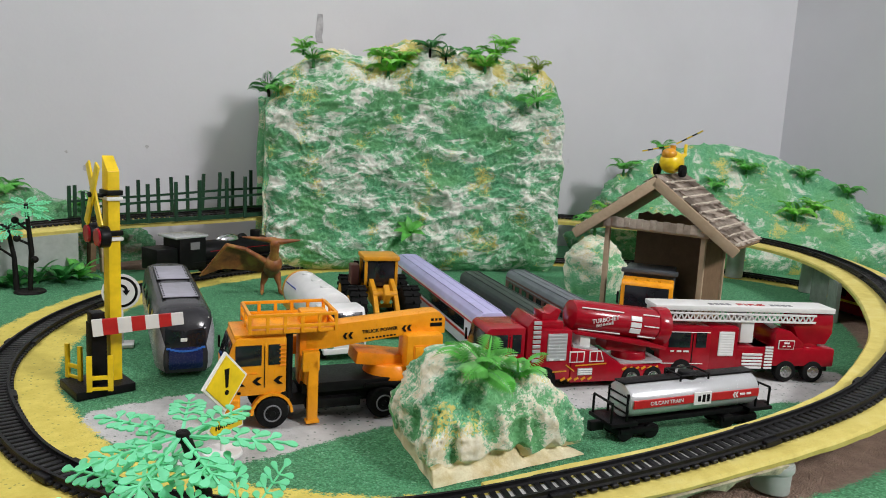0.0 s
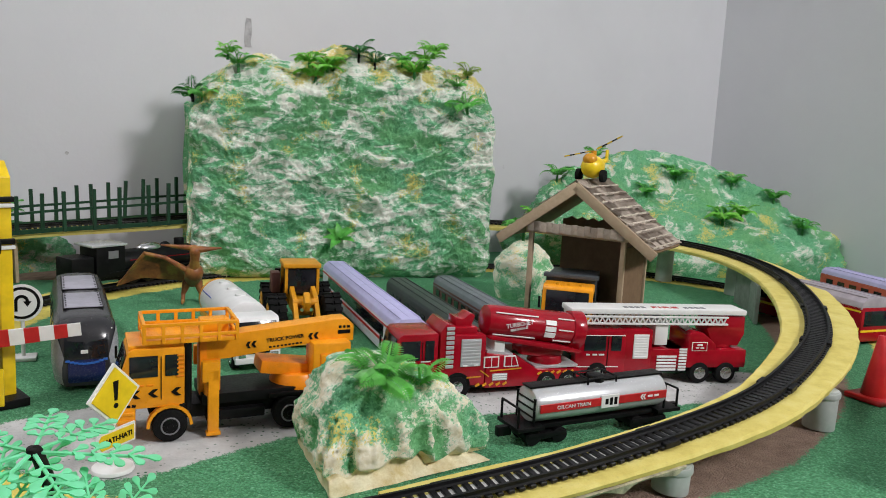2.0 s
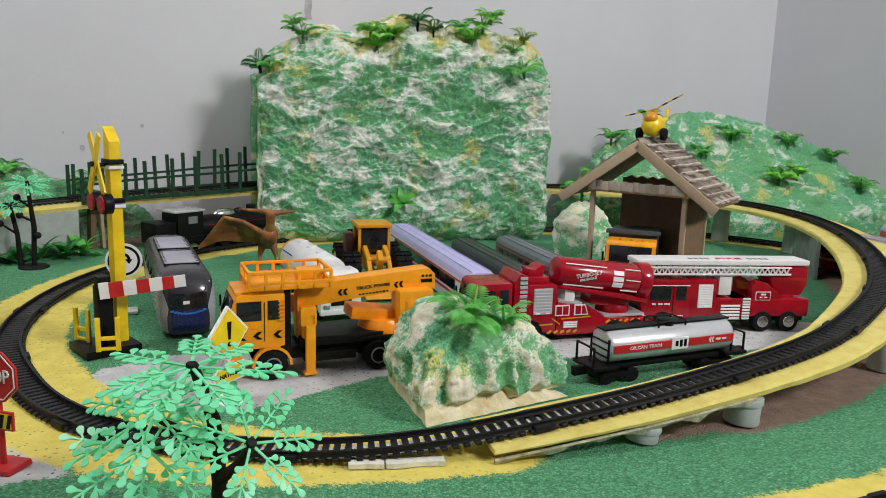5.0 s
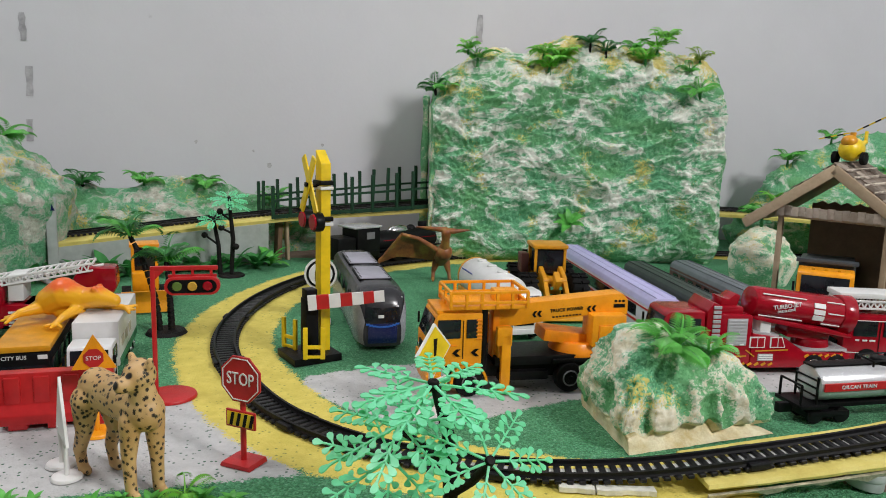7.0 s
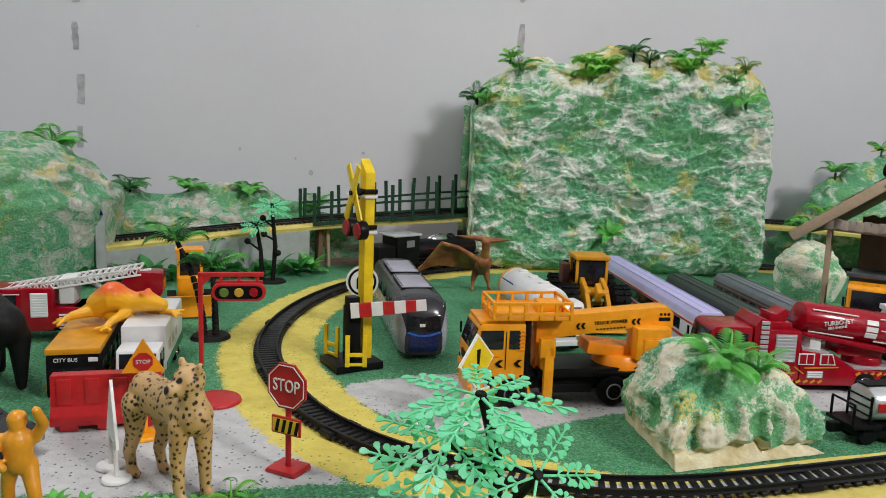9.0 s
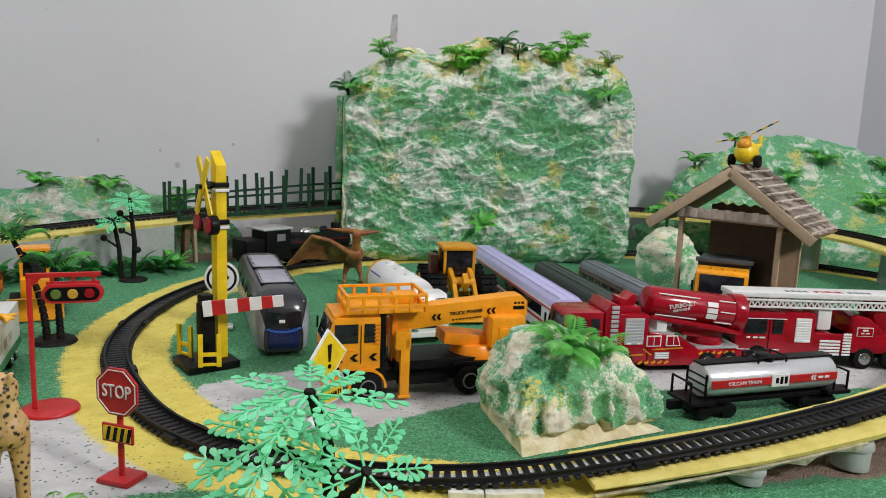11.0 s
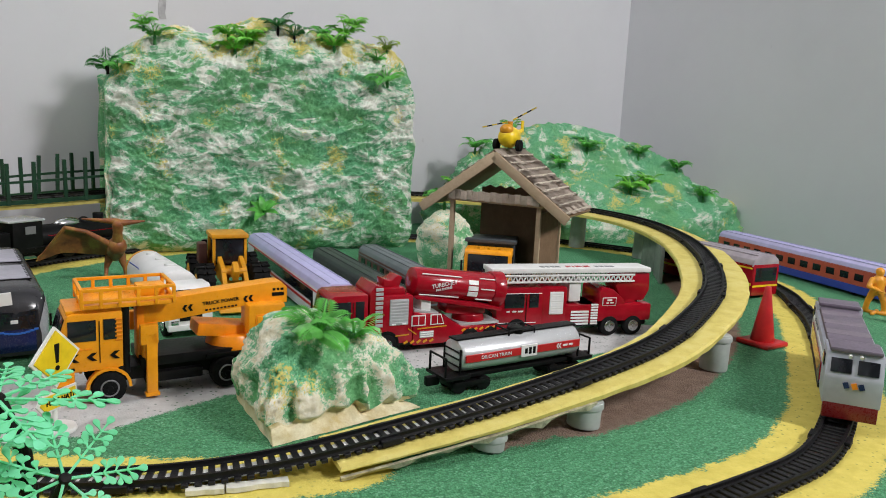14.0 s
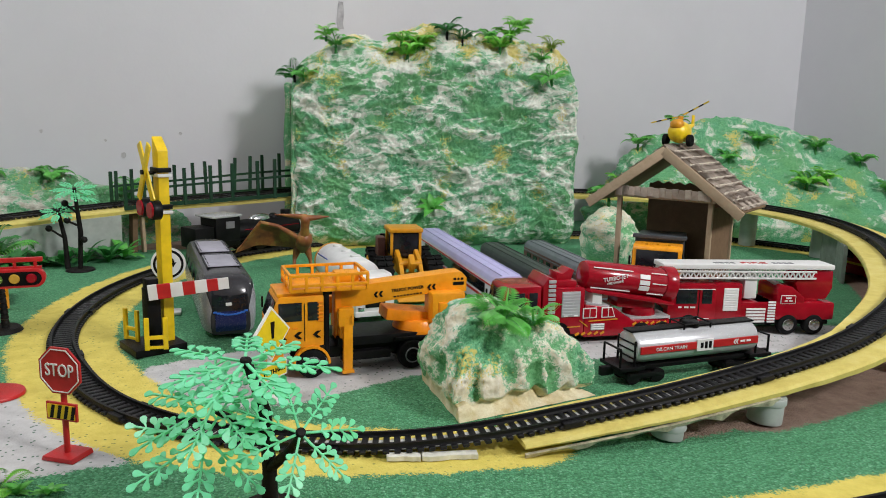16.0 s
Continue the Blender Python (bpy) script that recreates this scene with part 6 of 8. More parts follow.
# ---- plants ----
def frond_mesh(name, mat, droop=0.5, leaflets=9):
    """An arching frond of unit length with single leaflets on both sides of its rib."""
    bm = bmesh.new()
    rib = []
    for i in range(leaflets * 2 + 1):
        s = i / (leaflets * 2)
        rib.append(Vector((s * (1 - 0.2 * droop * s), 0, 0.95 * s - (0.5 + droop * 0.75) * s * s)))
    for a, b in zip(rib, rib[1:]):
        w = 0.03 * (1 - 0.75 * a.x)
        vs = [bm.verts.new(p) for p in (a + Vector((0, -w, 0)), a + Vector((0, w, 0)), b + Vector((0, w, 0)), b + Vector((0, -w, 0)))]
        bm.faces.new(vs)
    for i in range(1, len(rib) - 1):
        s = i / (len(rib) - 1)
        l = 0.3 * math.sin(math.pi * min(1, 0.18 + s * 0.86)) ** 0.8
        for side in (-1, 1):
            p = rib[i]
            tip = p + Vector((l * 0.55, side * l, -l * 0.28))
            mid = p + Vector((l * 0.18, side * l * 0.55, 0.03))
            mid2 = p + Vector((l * 0.42, side * l * 0.45, -0.02))
            vs = [bm.verts.new(q) for q in (p, mid, tip, mid2)]
            bm.faces.new(vs if side > 0 else vs[::-1])
    me = bpy.data.meshes.new(name)
    bm.to_mesh(me)
    bm.free()
    me.materials.append(mat)
    return me


FRONDS = {k: [frond_mesh("frond", m, d) for d in (0.35, 0.7)] for k, m in (("mid", LEAF), ("dark", LEAF_DARK), ("bright", LEAF_BRIGHT), ("lime", LEAF_LIME))}


def palm(x, y, z, size, tone="mid", trunk=0.36, count=9, label="small plastic palm with arching green fronds", lean=(0, 0)):
    ob = thing("palm", x, y, random.uniform(0, 360), z, label, "palm", "plastic palms")
    ob.matrix_world = pose(x, y, z, lean[0], lean[1], random.uniform(0, 360))
    h = size * trunk
    bm = rod((0, 0, -0.004), (0, 0, h), size * 0.07, size * 0.045, seg=8)
    for k in range(4):
        rod((0, 0, h * (k + 0.5) / 4.5), (0, 0, h * (k + 0.8) / 4.5), size * 0.085, size * 0.06, bm, 8)
    part("trunk", bm, TRUNK if tone == "dark" else LEAF_DARK, ob)
    for k in range(count):
        f = new("frond", FRONDS[tone][k % 2])
        f.parent = ob
        f.matrix_local = pose(0, 0, h, 0, random.uniform(-26, 6), k * 360 / count + random.uniform(-14, 14)) @ Matrix.Scale(size * random.uniform(0.85, 1.12), 4)
    return ob


def broadleaf_mesh(mat):
    bm = bmesh.new()
    n = 7
    rows = []
    for i in range(n + 1):
        s = i / n
        w = 0.2 * math.sin(math.pi * s ** 0.75) + 0.004
        c = Vector((s * 0.95, 0, 0.75 * s - 0.5 * s * s))
        rows.append([bm.verts.new(c + Vector((0, -w, 0.25 * w))), bm.verts.new(c), bm.verts.new(c + Vector((0, w, 0.25 * w)))])
    for a, b in zip(rows, rows[1:]):
        for k in range(2):
            bm.faces.new((a[k], a[k + 1], b[k + 1], b[k]))
    me = bpy.data.meshes.new("leaf")
    bm.to_mesh(me)
    bm.free()
    me.materials.append(mat)
    me.polygons.foreach_set("use_smooth", [True] * len(me.polygons))
    return me


BROAD, BROAD_DARK = broadleaf_mesh(LEAF), broadleaf_mesh(LEAF_DARK)


def bush(x, y, z, size, count=12, label="low plastic bush with broad green leaves", leaf=None):
    ob = thing("bush", x, y, 0, z, label, "bush", "plastic bushes")
    part("stem", rod((0, 0, -0.002), (0, 0, size * 0.15), size * 0.06, size * 0.04, seg=8), LEAF_DARK, ob)
    for k in range(count):
        f = new("leaf", leaf or BROAD)
        f.parent = ob
        f.matrix_local = pose(0, 0, size * 0.06, 0, random.uniform(-40, 15), k * 137.5) @ Matrix.Scale(size * random.uniform(0.65, 1.1), 4)
    return ob


def rest_on(x, y, top=0.6):
    """Height of what lies under a point of the plan."""
    bpy.context.view_layer.update()
    hit, p, *_ = scene.ray_cast(bpy.context.evaluated_depsgraph_get(), Vector((x, y, top)), Vector((0, 0, -1)))
    return p.z if hit else 0.0


MOUNT_A, MOUNT_U = Vector((-0.309, 1.337, 0)), Vector((0.967, 0.2543, 0)).normalized()
MOUNT_V = Vector((-MOUNT_U.y, MOUNT_U.x, 0))


def on_mountain(along_u, back, size, tone, trunk=0.2, count=8, label="small plastic palm with arching green fronds"):
    p = MOUNT_A + MOUNT_U * along_u + MOUNT_V * back
    palm(p.x, p.y, rest_on(p.x, p.y) - 0.006, size, tone, trunk, count, label)


for along_u, back, size, tone, trunk in ((0.08, 0.055, 0.042, "mid", 0.5), (0.062, 0.05, 0.032, "bright", 0.2), (0.02, 0.045, 0.038, "mid", 0.3), (0.213, 0.04, 0.05, "bright", 0.25), (0.232, 0.03, 0.038, "bright", 0.15), (0.2, 0.028, 0.036, "bright", 0.15),
                                         (0.246, 0.07, 0.04, "lime", 0.35), (0.293, 0.08, 0.036, "dark", 0.45), (0.322, 0.07, 0.036, "dark", 0.3), (0.395, 0.055, 0.048, "bright", 0.3), (0.415, 0.05, 0.042, "bright", 0.2), (0.432, 0.06, 0.036, "bright", 0.2),
                                         (0.372, 0.06, 0.032, "mid", 0.2), (0.5, 0.06, 0.034, "lime", 0.35), (0.475, 0.03, 0.03, "mid", 0.2)):
    on_mountain(along_u, back * 0.62, size * 1.1, tone, trunk, 7)
# palms pushed into the steep faces
for along_u, back, z, size, tone, lean in ((0.49, -0.004, 0.318, 0.042, "mid", (35, 0)), (0.004, 0.05, 0.312, 0.038, "dark", (0, -35))):
    p = MOUNT_A + MOUNT_U * along_u + MOUNT_V * back
    palm(p.x, p.y, z, size, tone, 0.3, 7, "plastic palm stuck into the steep plaster face", lean)
p = MOUNT_A + MOUNT_U * 0.26 - MOUNT_V * 0.006
ob = bush(p.x, p.y, 0.074, 0.04, 8, "bright broad-leaved plastic plant stuck into the plaster face")
ob.matrix_world = pose(p.x, p.y, 0.074, 32, 0, 10)
for x, y, s, tone in ((0.40, 1.78, 0.05, "mid"), (0.49, 1.80, 0.04, "mid"), (0.672, 1.765, 0.05, "mid"), (0.806, 1.773, 0.045, "mid"), (0.91, 1.775, 0.045, "mid"),
                      (0.757, 1.682, 0.055, "bright"), (0.80, 1.69, 0.045, "bright"), (0.958, 1.72, 0.048, "mid"), (0.60, 1.74, 0.04, "mid"), (0.268, 1.33, 0.05, "mid"), (0.285, 1.318, 0.036, "bright"),
                      (-0.62, 1.335, 0.045, "mid")):
    palm(x, y, rest_on(x, y) - 0.004, s, tone)
for x, y, s, tone in ((-0.922, 1.178, 0.05, "dark"), (-0.834, 1.232, 0.048, "mid"), (-0.738, 1.28, 0.048, "mid"), (-0.955, 1.03, 0.062, "mid"), (-0.99, 0.90, 0.05, "mid")):
    palm(x, y, rest_on(x, y) - 0.008, s, tone, 0.2, 9)
# the palm on the front rock
z = rest_on(0.062, 0.618)
palm(0.058, 0.604, z - 0.018, 0.04, "mid", 0.22, 6, "bright plastic palm on top of the front rock")
palm(0.094, 0.622, rest_on(0.094, 0.622) - 0.01, 0.036, "mid", 0.1, 6, "plastic palm on top of the front rock")
palm(0.066, 0.597, rest_on(0.066, 0.597) - 0.012, 0.034, "mid", 0.1, 5, "plastic palm on top of the front rock", (30, 0))
# solid side of the raised bed on the left
bank = [p for p in spiral if p.z > 0.045 and p.y < 1.25 and p.x < -0.6]
bm = sweep(bank, [(-0.047, -0.0086), (-0.043, -0.0086), (-0.04, -0.0945), (-0.044, -0.0945)])
for v in bm.verts:
    v.co.z = max(-0.001, v.co.z)
tagged(part("embankment", bm, PIPE, None, "", 30), "pale grey side wall under the raised track", "embankment", kind="structure")

for k, i in enumerate(range(4, len(bank) - 6, 4)):
    d = (bank[i + 2] - bank[i - 2]).normalized()
    foot = bank[i] + Vector((-d.y, d.x, 0)) * random.uniform(0.058, 0.085)
    bush(foot.x, foot.y, -0.001, random.uniform(0.04, 0.058), 11, "low plastic bush with broad dark green leaves", BROAD_DARK)
bush(-0.565, 1.19, -0.001, 0.045)
for x, y, s in ((-0.37, 0.366, 0.014), (-0.353, 0.372, 0.012), (-0.317, 0.383, 0.012), (-0.301, 0.39, 0.014), (-0.282, 0.394, 0.013), (-0.252, 0.408, 0.015), (-0.232, 0.411, 0.013)):
    bush(x, y, -0.001, s, 14, "low plastic bush with small bright leaves")
palm(-0.266, 0.411, -0.002, 0.026, "bright", 0.1, 4, "upright plastic fern at the board edge")


def star_leaf(radius):
    """A flat moulded leaf: thin drooping arms with pairs of small round-ended lobes."""
    bm = bmesh.new()
    outline = ((0, 0.2), (0.35, 0.3), (0.58, 0.75), (0.76, 1.0), (0.92, 0.75), (1.0, 0.0), (0.92, -0.75), (0.76, -1.0), (0.58, -0.75), (0.35, -0.3), (0, -0.2))

    def lobe(p, ang, l, w):
        m = Matrix.Translation((p[0], p[1], random.uniform(-0.0002, 0.0002))) @ Matrix.Rotation(ang, 4, "Z")
        slab([(l * c, w * d) for c, d in outline], 0.0008, m, bm)

    for k in range(7):
        a = k * math.tau / 7 + random.uniform(-0.13, 0.13)
        arm = radius * random.uniform(0.74, 0.92)
        side = Vector((-math.sin(a), math.cos(a))) * radius * 0.017
        tip = Vector((math.cos(a), math.sin(a))) * arm
        slab([tuple(-side), tuple(tip - side * 0.6), tuple(tip + side * 0.6), tuple(side)], 0.0011, Matrix.Identity(4), bm)
        for q, s in enumerate((0.34, 0.5, 0.66, 0.82)):
            p = (arm * s * math.cos(a), arm * s * math.sin(a))
            for turn in (-1, 1):
                b = a + turn * random.uniform(0.75, 1.0)
                l = radius * (0.14, 0.2, 0.22, 0.18)[q] * random.uniform(0.9, 1.1)
                lobe(p, b, l, radius * 0.043)
                if q in (1, 2):
                    lobe((p[0] + l * 0.3 * math.cos(b), p[1] + l * 0.3 * math.sin(b)), b + turn * 0.95, l * 0.55, radius * 0.036)
        lobe(tip * 0.9, a, radius * 0.2, radius * 0.048)
    droop = random.uniform(0.05, 0.12)
    for v in bm.verts:
        v.co.z -= droop * (v.co.x ** 2 + v.co.y ** 2) / radius
    return bm


def star_tree(x, y, trunk, leaves, mat, label, berries=()):
    ob = thing("plastic_tree", x, y, 0, 0, label, "plastic tree", "plastic trees")
    part("base", rod((0, 0, 0), (0, 0, 0.003), 0.022, 0.02, seg=20, bevel=0.0006), TRUNK, ob)
    for stem in trunk:
        bm = bmesh.new()
        for (a, ra), (b, rb) in zip(stem, stem[1:]):
            rod(a, b, ra, rb, bm, 10)
            ball(b, (rb, rb, rb), bm, 10)
        part("stem", bm, TRUNK, ob)
    for c, r, tilt, knob in leaves:
        lf = part("leaf", star_leaf(r), mat, ob, "", 0)
        lf.matrix_local = pose(*c, *tilt)
        if knob:
            part("hub", rod((0, 0, -0.003), (0, 0, 0.0024), 0.0034, 0.0028, seg=12, bevel=0.0005), TRUNK, lf)
    for c in berries:
        part("berry", ball(c, (0.0052, 0.0052, 0.0052), None, 12), TRUNK, ob)
    return ob


star_tree(-0.083, 0.405, [[((0, 0, 0.002), 0.0058), ((0.002, -0.004, 0.03), 0.0046), ((0.0, -0.006, 0.07), 0.004), ((-0.008, -0.013, 0.104), 0.003)],
                          [((0.002, -0.004, 0.032), 0.0038), ((0.018, -0.02, 0.05), 0.003), ((0.029, -0.032, 0.067), 0.0024)],
                          [((0.0, -0.005, 0.05), 0.0035), ((-0.014, -0.014, 0.066), 0.0024), ((-0.024, -0.02, 0.074), 0.002)]],
          [((-0.009, -0.014, 0.104), 0.057, (8, 2, 10), True), ((0.029, -0.033, 0.069), 0.044, (44, 8, 30), True), ((-0.026, -0.021, 0.08), 0.053, (26, -10, 5), False),
           ((-0.03, -0.026, 0.06), 0.05, (36, -4, 25), False)],
          MINT, "small tree with a dark stem and translucent mint-green leaves")
star_tree(-0.584, 1.087, [[((0, 0, 0.002), 0.0034), ((0.004, 0, 0.06), 0.0038), ((-0.002, 0, 0.125), 0.0026)], [((-0.02, 0, 0.002), 0.0042), ((-0.022, 0, 0.05), 0.0034), ((-0.03, 0.0, 0.09), 0.003)],
                          [((0.002, 0, 0.09), 0.002), ((-0.014, -0.006, 0.104), 0.0016)], [((-0.022, 0, 0.05), 0.002), ((-0.04, -0.006, 0.064), 0.0016)], [((0.003, 0, 0.07), 0.002), ((-0.01, -0.008, 0.078), 0.0016)]],
          [((-0.002, 0, 0.127), 0.038, (20, 8, 0), True), ((-0.03, 0.0, 0.092), 0.034, (25, -8, 20), True), ((0.008, 0.004, 0.118), 0.032, (10, 20, 50), False)],
          MINT, "dark-stemmed tree with round knobs and pale mint leaves", ((-0.014, -0.008, 0.106), (-0.042, -0.008, 0.066), (-0.011, -0.01, 0.08), (0.012, -0.006, 0.05)))


def twin_palm(x, y):
    ob = thing("palm", x, y, 20, 0, "tall double plastic palm with dark ringed trunks", "palm", "plastic palms")
    bm = rod((0, 0, 0), (0, 0, 0.004), 0.024, 0.021, seg=18)
    part("base", bm, TRUNK, ob)
    for dx, lean, h in ((-0.008, -0.03, 0.115), (0.006, -0.004, 0.085)):
        bm = bmesh.new()
        for k in range(14):
            s, t = k / 14, (k + 0.85) / 14
            a = Vector((dx + lean * s * s, 0, 0.002 + h * s))
            b = Vector((dx + lean * t * t, 0, 0.002 + h * t))
            rod(a, b, 0.0048 - 0.0018 * s, 0.004 - 0.0018 * s, bm, 9)
        part("trunk", bm, TRUNK, ob)
        for k in range(9):
            f = new("frond", FRONDS["dark" if k % 3 else "mid"][k % 2])
            f.parent = ob
            f.matrix_local = pose(dx + lean, 0, h, 0, random.uniform(-30, 10), k * 40) @ Matrix.Scale(0.05 * random.uniform(0.85, 1.1), 4)
    return ob


twin_palm(-0.497, 0.759)


# ---- crossing signal and signs ----
def crossing_signal():
    ob = thing("crossing_signal", -0.2915, 0.716, -45, label="yellow level-crossing post with a striped barrier arm", category="crossing signal")
    part("base", box((-0.009, -0.004, 0.004), (0.05, 0.054, 0.008), 0.001), BLACK, ob)
    px, py = -0.008, 0.011
    bm = profile([(px - 0.0075, 0.008), (px + 0.0075, 0.008), (px + 0.0075, 0.21), (px - 0.0075, 0.224)], 0.011, 0, bevel=0.0008)
    bmesh.ops.translate(bm, vec=(0, py, 0), verts=bm.verts)
    post = part("post", bm, YELLOW, ob)
    for z in (0.19, 0.152):
        part("clamp", box((px, py, z), (0.021, 0.015, 0.005), 0.001), BLACK, post)
        part("white_clamp", box((px, py, z - 0.0055), (0.021, 0.015, 0.0035), 0.001), SIGNWHITE, post)
    part("bracket", rod((px, py, 0.187), (px, py - 0.015, 0.187), 0.002), BLACK, post)
    None
    for a in (-30, 30):
        part("crossbuck_arm", box((px, py - 0.015 - 0.0022 * (a > 0), 0.188), (0.0095, 0.002, 0.066), 0.0005, turn=(0, a, 0)), YELLOW, post)
    part("bolt", rod((px, py - 0.0175, 0.188), (px, py - 0.0205, 0.188), 0.0025), BLACK, post)
    part("lamp_bar", rod((px - 0.014, py - 0.012, 0.15), (px + 0.014, py - 0.012, 0.15), 0.002), BLACK, post)
    for s in (-1, 1):
        lamp = part("lamp_hood", rod((px + s * 0.014, py - 0.008, 0.15), (px + s * 0.014, py - 0.017, 0.15), 0.01, seg=22, bevel=0.0006), BLACK, post)
        part("red_lens", rod((px + s * 0.014, py - 0.016, 0.15), (px + s * 0.014, py - 0.019, 0.15), 0.0088, 0.008, seg=22), RED, lamp)
    box_ = part("gate_column", box((-0.004, -0.006, 0.038), (0.016, 0.014, 0.06), 0.001), BLACK, ob)
    part("motor_box", box((-0.004, -0.006, 0.072), (0.014, 0.012, 0.012), 0.001), BLACK, box_)
    turn = Matrix.Translation((0.013, -0.012, 0.0665)) @ Matrix.Rotation(radians(67), 4, "Z") @ Matrix.Rotation(radians(-5), 4, "Y")
    xs = (-0.003, 0.006, 0.019, 0.031, 0.043, 0.055, 0.066, 0.077)
    arm = None
    for k in range(len(xs) - 1):
        h = 0.016 - 0.0007 * k
        bm = box(((xs[k] + xs[k + 1]) / 2, 0, 0), (xs[k + 1] - xs[k], 0.003, h), 0.0002, seg=1)
        bmesh.ops.transform(bm, matrix=turn, verts=bm.verts)
        seg = part("arm" if arm is None else "arm_stripe", bm, SIGNWHITE if k % 2 == 0 else RED_FLAT, arm or ob)
        arm = arm or seg
    for cx, cy, yaw in ((0.022, -0.012, 66), (-0.026, -0.02, 20)):
        g = Matrix.Translation((cx, cy, 0.008)) @ Matrix.Rotation(radians(yaw), 4, "Z")
        h = box((0, 0, 0.013), (0.018, 0.0022, 0.004), 0.0004)
        for s in (-1, 1):
            box((s * 0.009, 0, 0.017), (0.0048, 0.003, 0.034), 0.0005, h)
        box((0, 0, 0.0025), (0.018, 0.0022, 0.003), 0.0004, h)
        bmesh.ops.transform(h, matrix=g, verts=h.verts)
        part("fence_gate", h, YELLOW, ob)
    return ob


crossing_signal()


def plate(ob, name, outline, c, mat, thick=0.0016, parent=None):
    """An upright sign plate facing local -y."""
    return part(name, slab(outline, thick, Matrix.Translation(c) @ UPRIGHT), mat, parent or ob)


def ngon(r, n, turn=0.0):
    return [(r * math.cos(2 * math.pi * k / n + turn), r * math.sin(2 * math.pi * k / n + turn)) for k in range(n)]


def stop_sign(x, y, yaw):
    ob = thing("stop_sign", x, y, yaw, 0, "red octagonal stop sign with a striped board, on a base", "sign", "toy road signs")
    part("base", profile([(-0.0135, 0), (0.0135, 0), (0.012, 0.0035), (-0.012, 0.0035)], 0.022, bevel=0.0006), RED_FLAT, ob)
    part("pole", rod((0, 0, 0.003), (0, 0, 0.06), 0.0022), RED_FLAT, ob)
    f = plate(ob, "sign_face", ngon(0.0186, 8, math.pi / 8), (0, -0.002, 0.066), RED_FLAT)
    rim = bmesh.new()
    o = ngon(0.0168, 8, math.pi / 8)
    for (ax, az), (bx, bz) in zip(o, o[1:] + o[:1]):
        box(((ax + bx) / 2, -0.003, 0.066 + (az + bz) / 2), (math.hypot(bx - ax, bz - az), 0.0006, 0.0007), 0, rim, (0, -math.degrees(math.atan2(bz - az, bx - ax)), 0))
    part("white_rim", rim, SIGNWHITE, f, "", 0)
    lettering("STOP", 0.0135, SIGNWHITE, f, Matrix.Translation((0, -0.0031, 0.066)) @ UPRIGHT, wide=0.0238)
    b = part("striped_board", box((0, -0.0025, 0.0355), (0.026, 0.002, 0.0135), 0.0005), RED_FLAT, ob)
    part("board_panel", box((0, -0.0034, 0.0355), (0.023, 0.001, 0.0105), 0), YELLOW, b)
    for k in range(4):
        plate(ob, "black_stripe", [(-0.0095 + k * 0.0058, -0.005), (-0.0068 + k * 0.0058, -0.005), (-0.0046 + k * 0.0058, 0.005), (-0.0073 + k * 0.0058, 0.005)], (0, -0.0039, 0.0355), BLACK, 0.0006, b)
    return ob


stop_sign(-0.2505, 0.466, -11)


def warning_sign(x, y, yaw):
    ob = thing("warning_sign", x, y, yaw, 0, "yellow diamond warning sign with an exclamation mark and lettered board", "sign", "toy road signs")
    part("base", rod((0, 0, 0), (0, 0, 0.003), 0.016, 0.015, seg=24, bevel=0.0005), SIGNWHITE, ob)
    part("pole", rod((0, 0, 0.002), (0, 0, 0.052), 0.002), SIGNWHITE, ob)
    f = plate(ob, "sign_face", ngon(0.0245, 4), (0, -0.002, 0.06), SIGNWHITE, 0.002)
    plate(ob, "yellow_panel", ngon(0.0215, 4), (0, -0.0034, 0.06), YELLOW, 0.001, f)
    plate(ob, "exclamation_mark", [(-0.0012, -0.004), (0.0012, -0.004), (0.0024, 0.011), (-0.0024, 0.011)], (0, -0.0042, 0.06), BLACK, 0.0008, f)
    plate(ob, "exclamation_dot", ngon(0.002, 10), (0, -0.0042, 0.0518), BLACK, 0.0008, f)
    low = plate(ob, "lower_board", [(-0.015, -0.0075), (0.019, -0.0075), (0.019, 0.0075), (-0.015, 0.0075), (-0.021, 0)], (0, -0.003, 0.026), SIGNWHITE, 0.0016)
    plate(ob, "yellow_board", [(-0.0135, -0.0058), (0.0172, -0.0058), (0.0172, 0.0058), (-0.0135, 0.0058), (-0.0182, 0)], (0, -0.0041, 0.026), YELLOW, 0.001, low)
    lettering("HATI-HATI", 0.0058, BLACK, low, Matrix.Translation((0.001, -0.005, 0.026)) @ UPRIGHT, wide=0.027)
    return ob


warning_sign(-0.138, 0.595, 65)


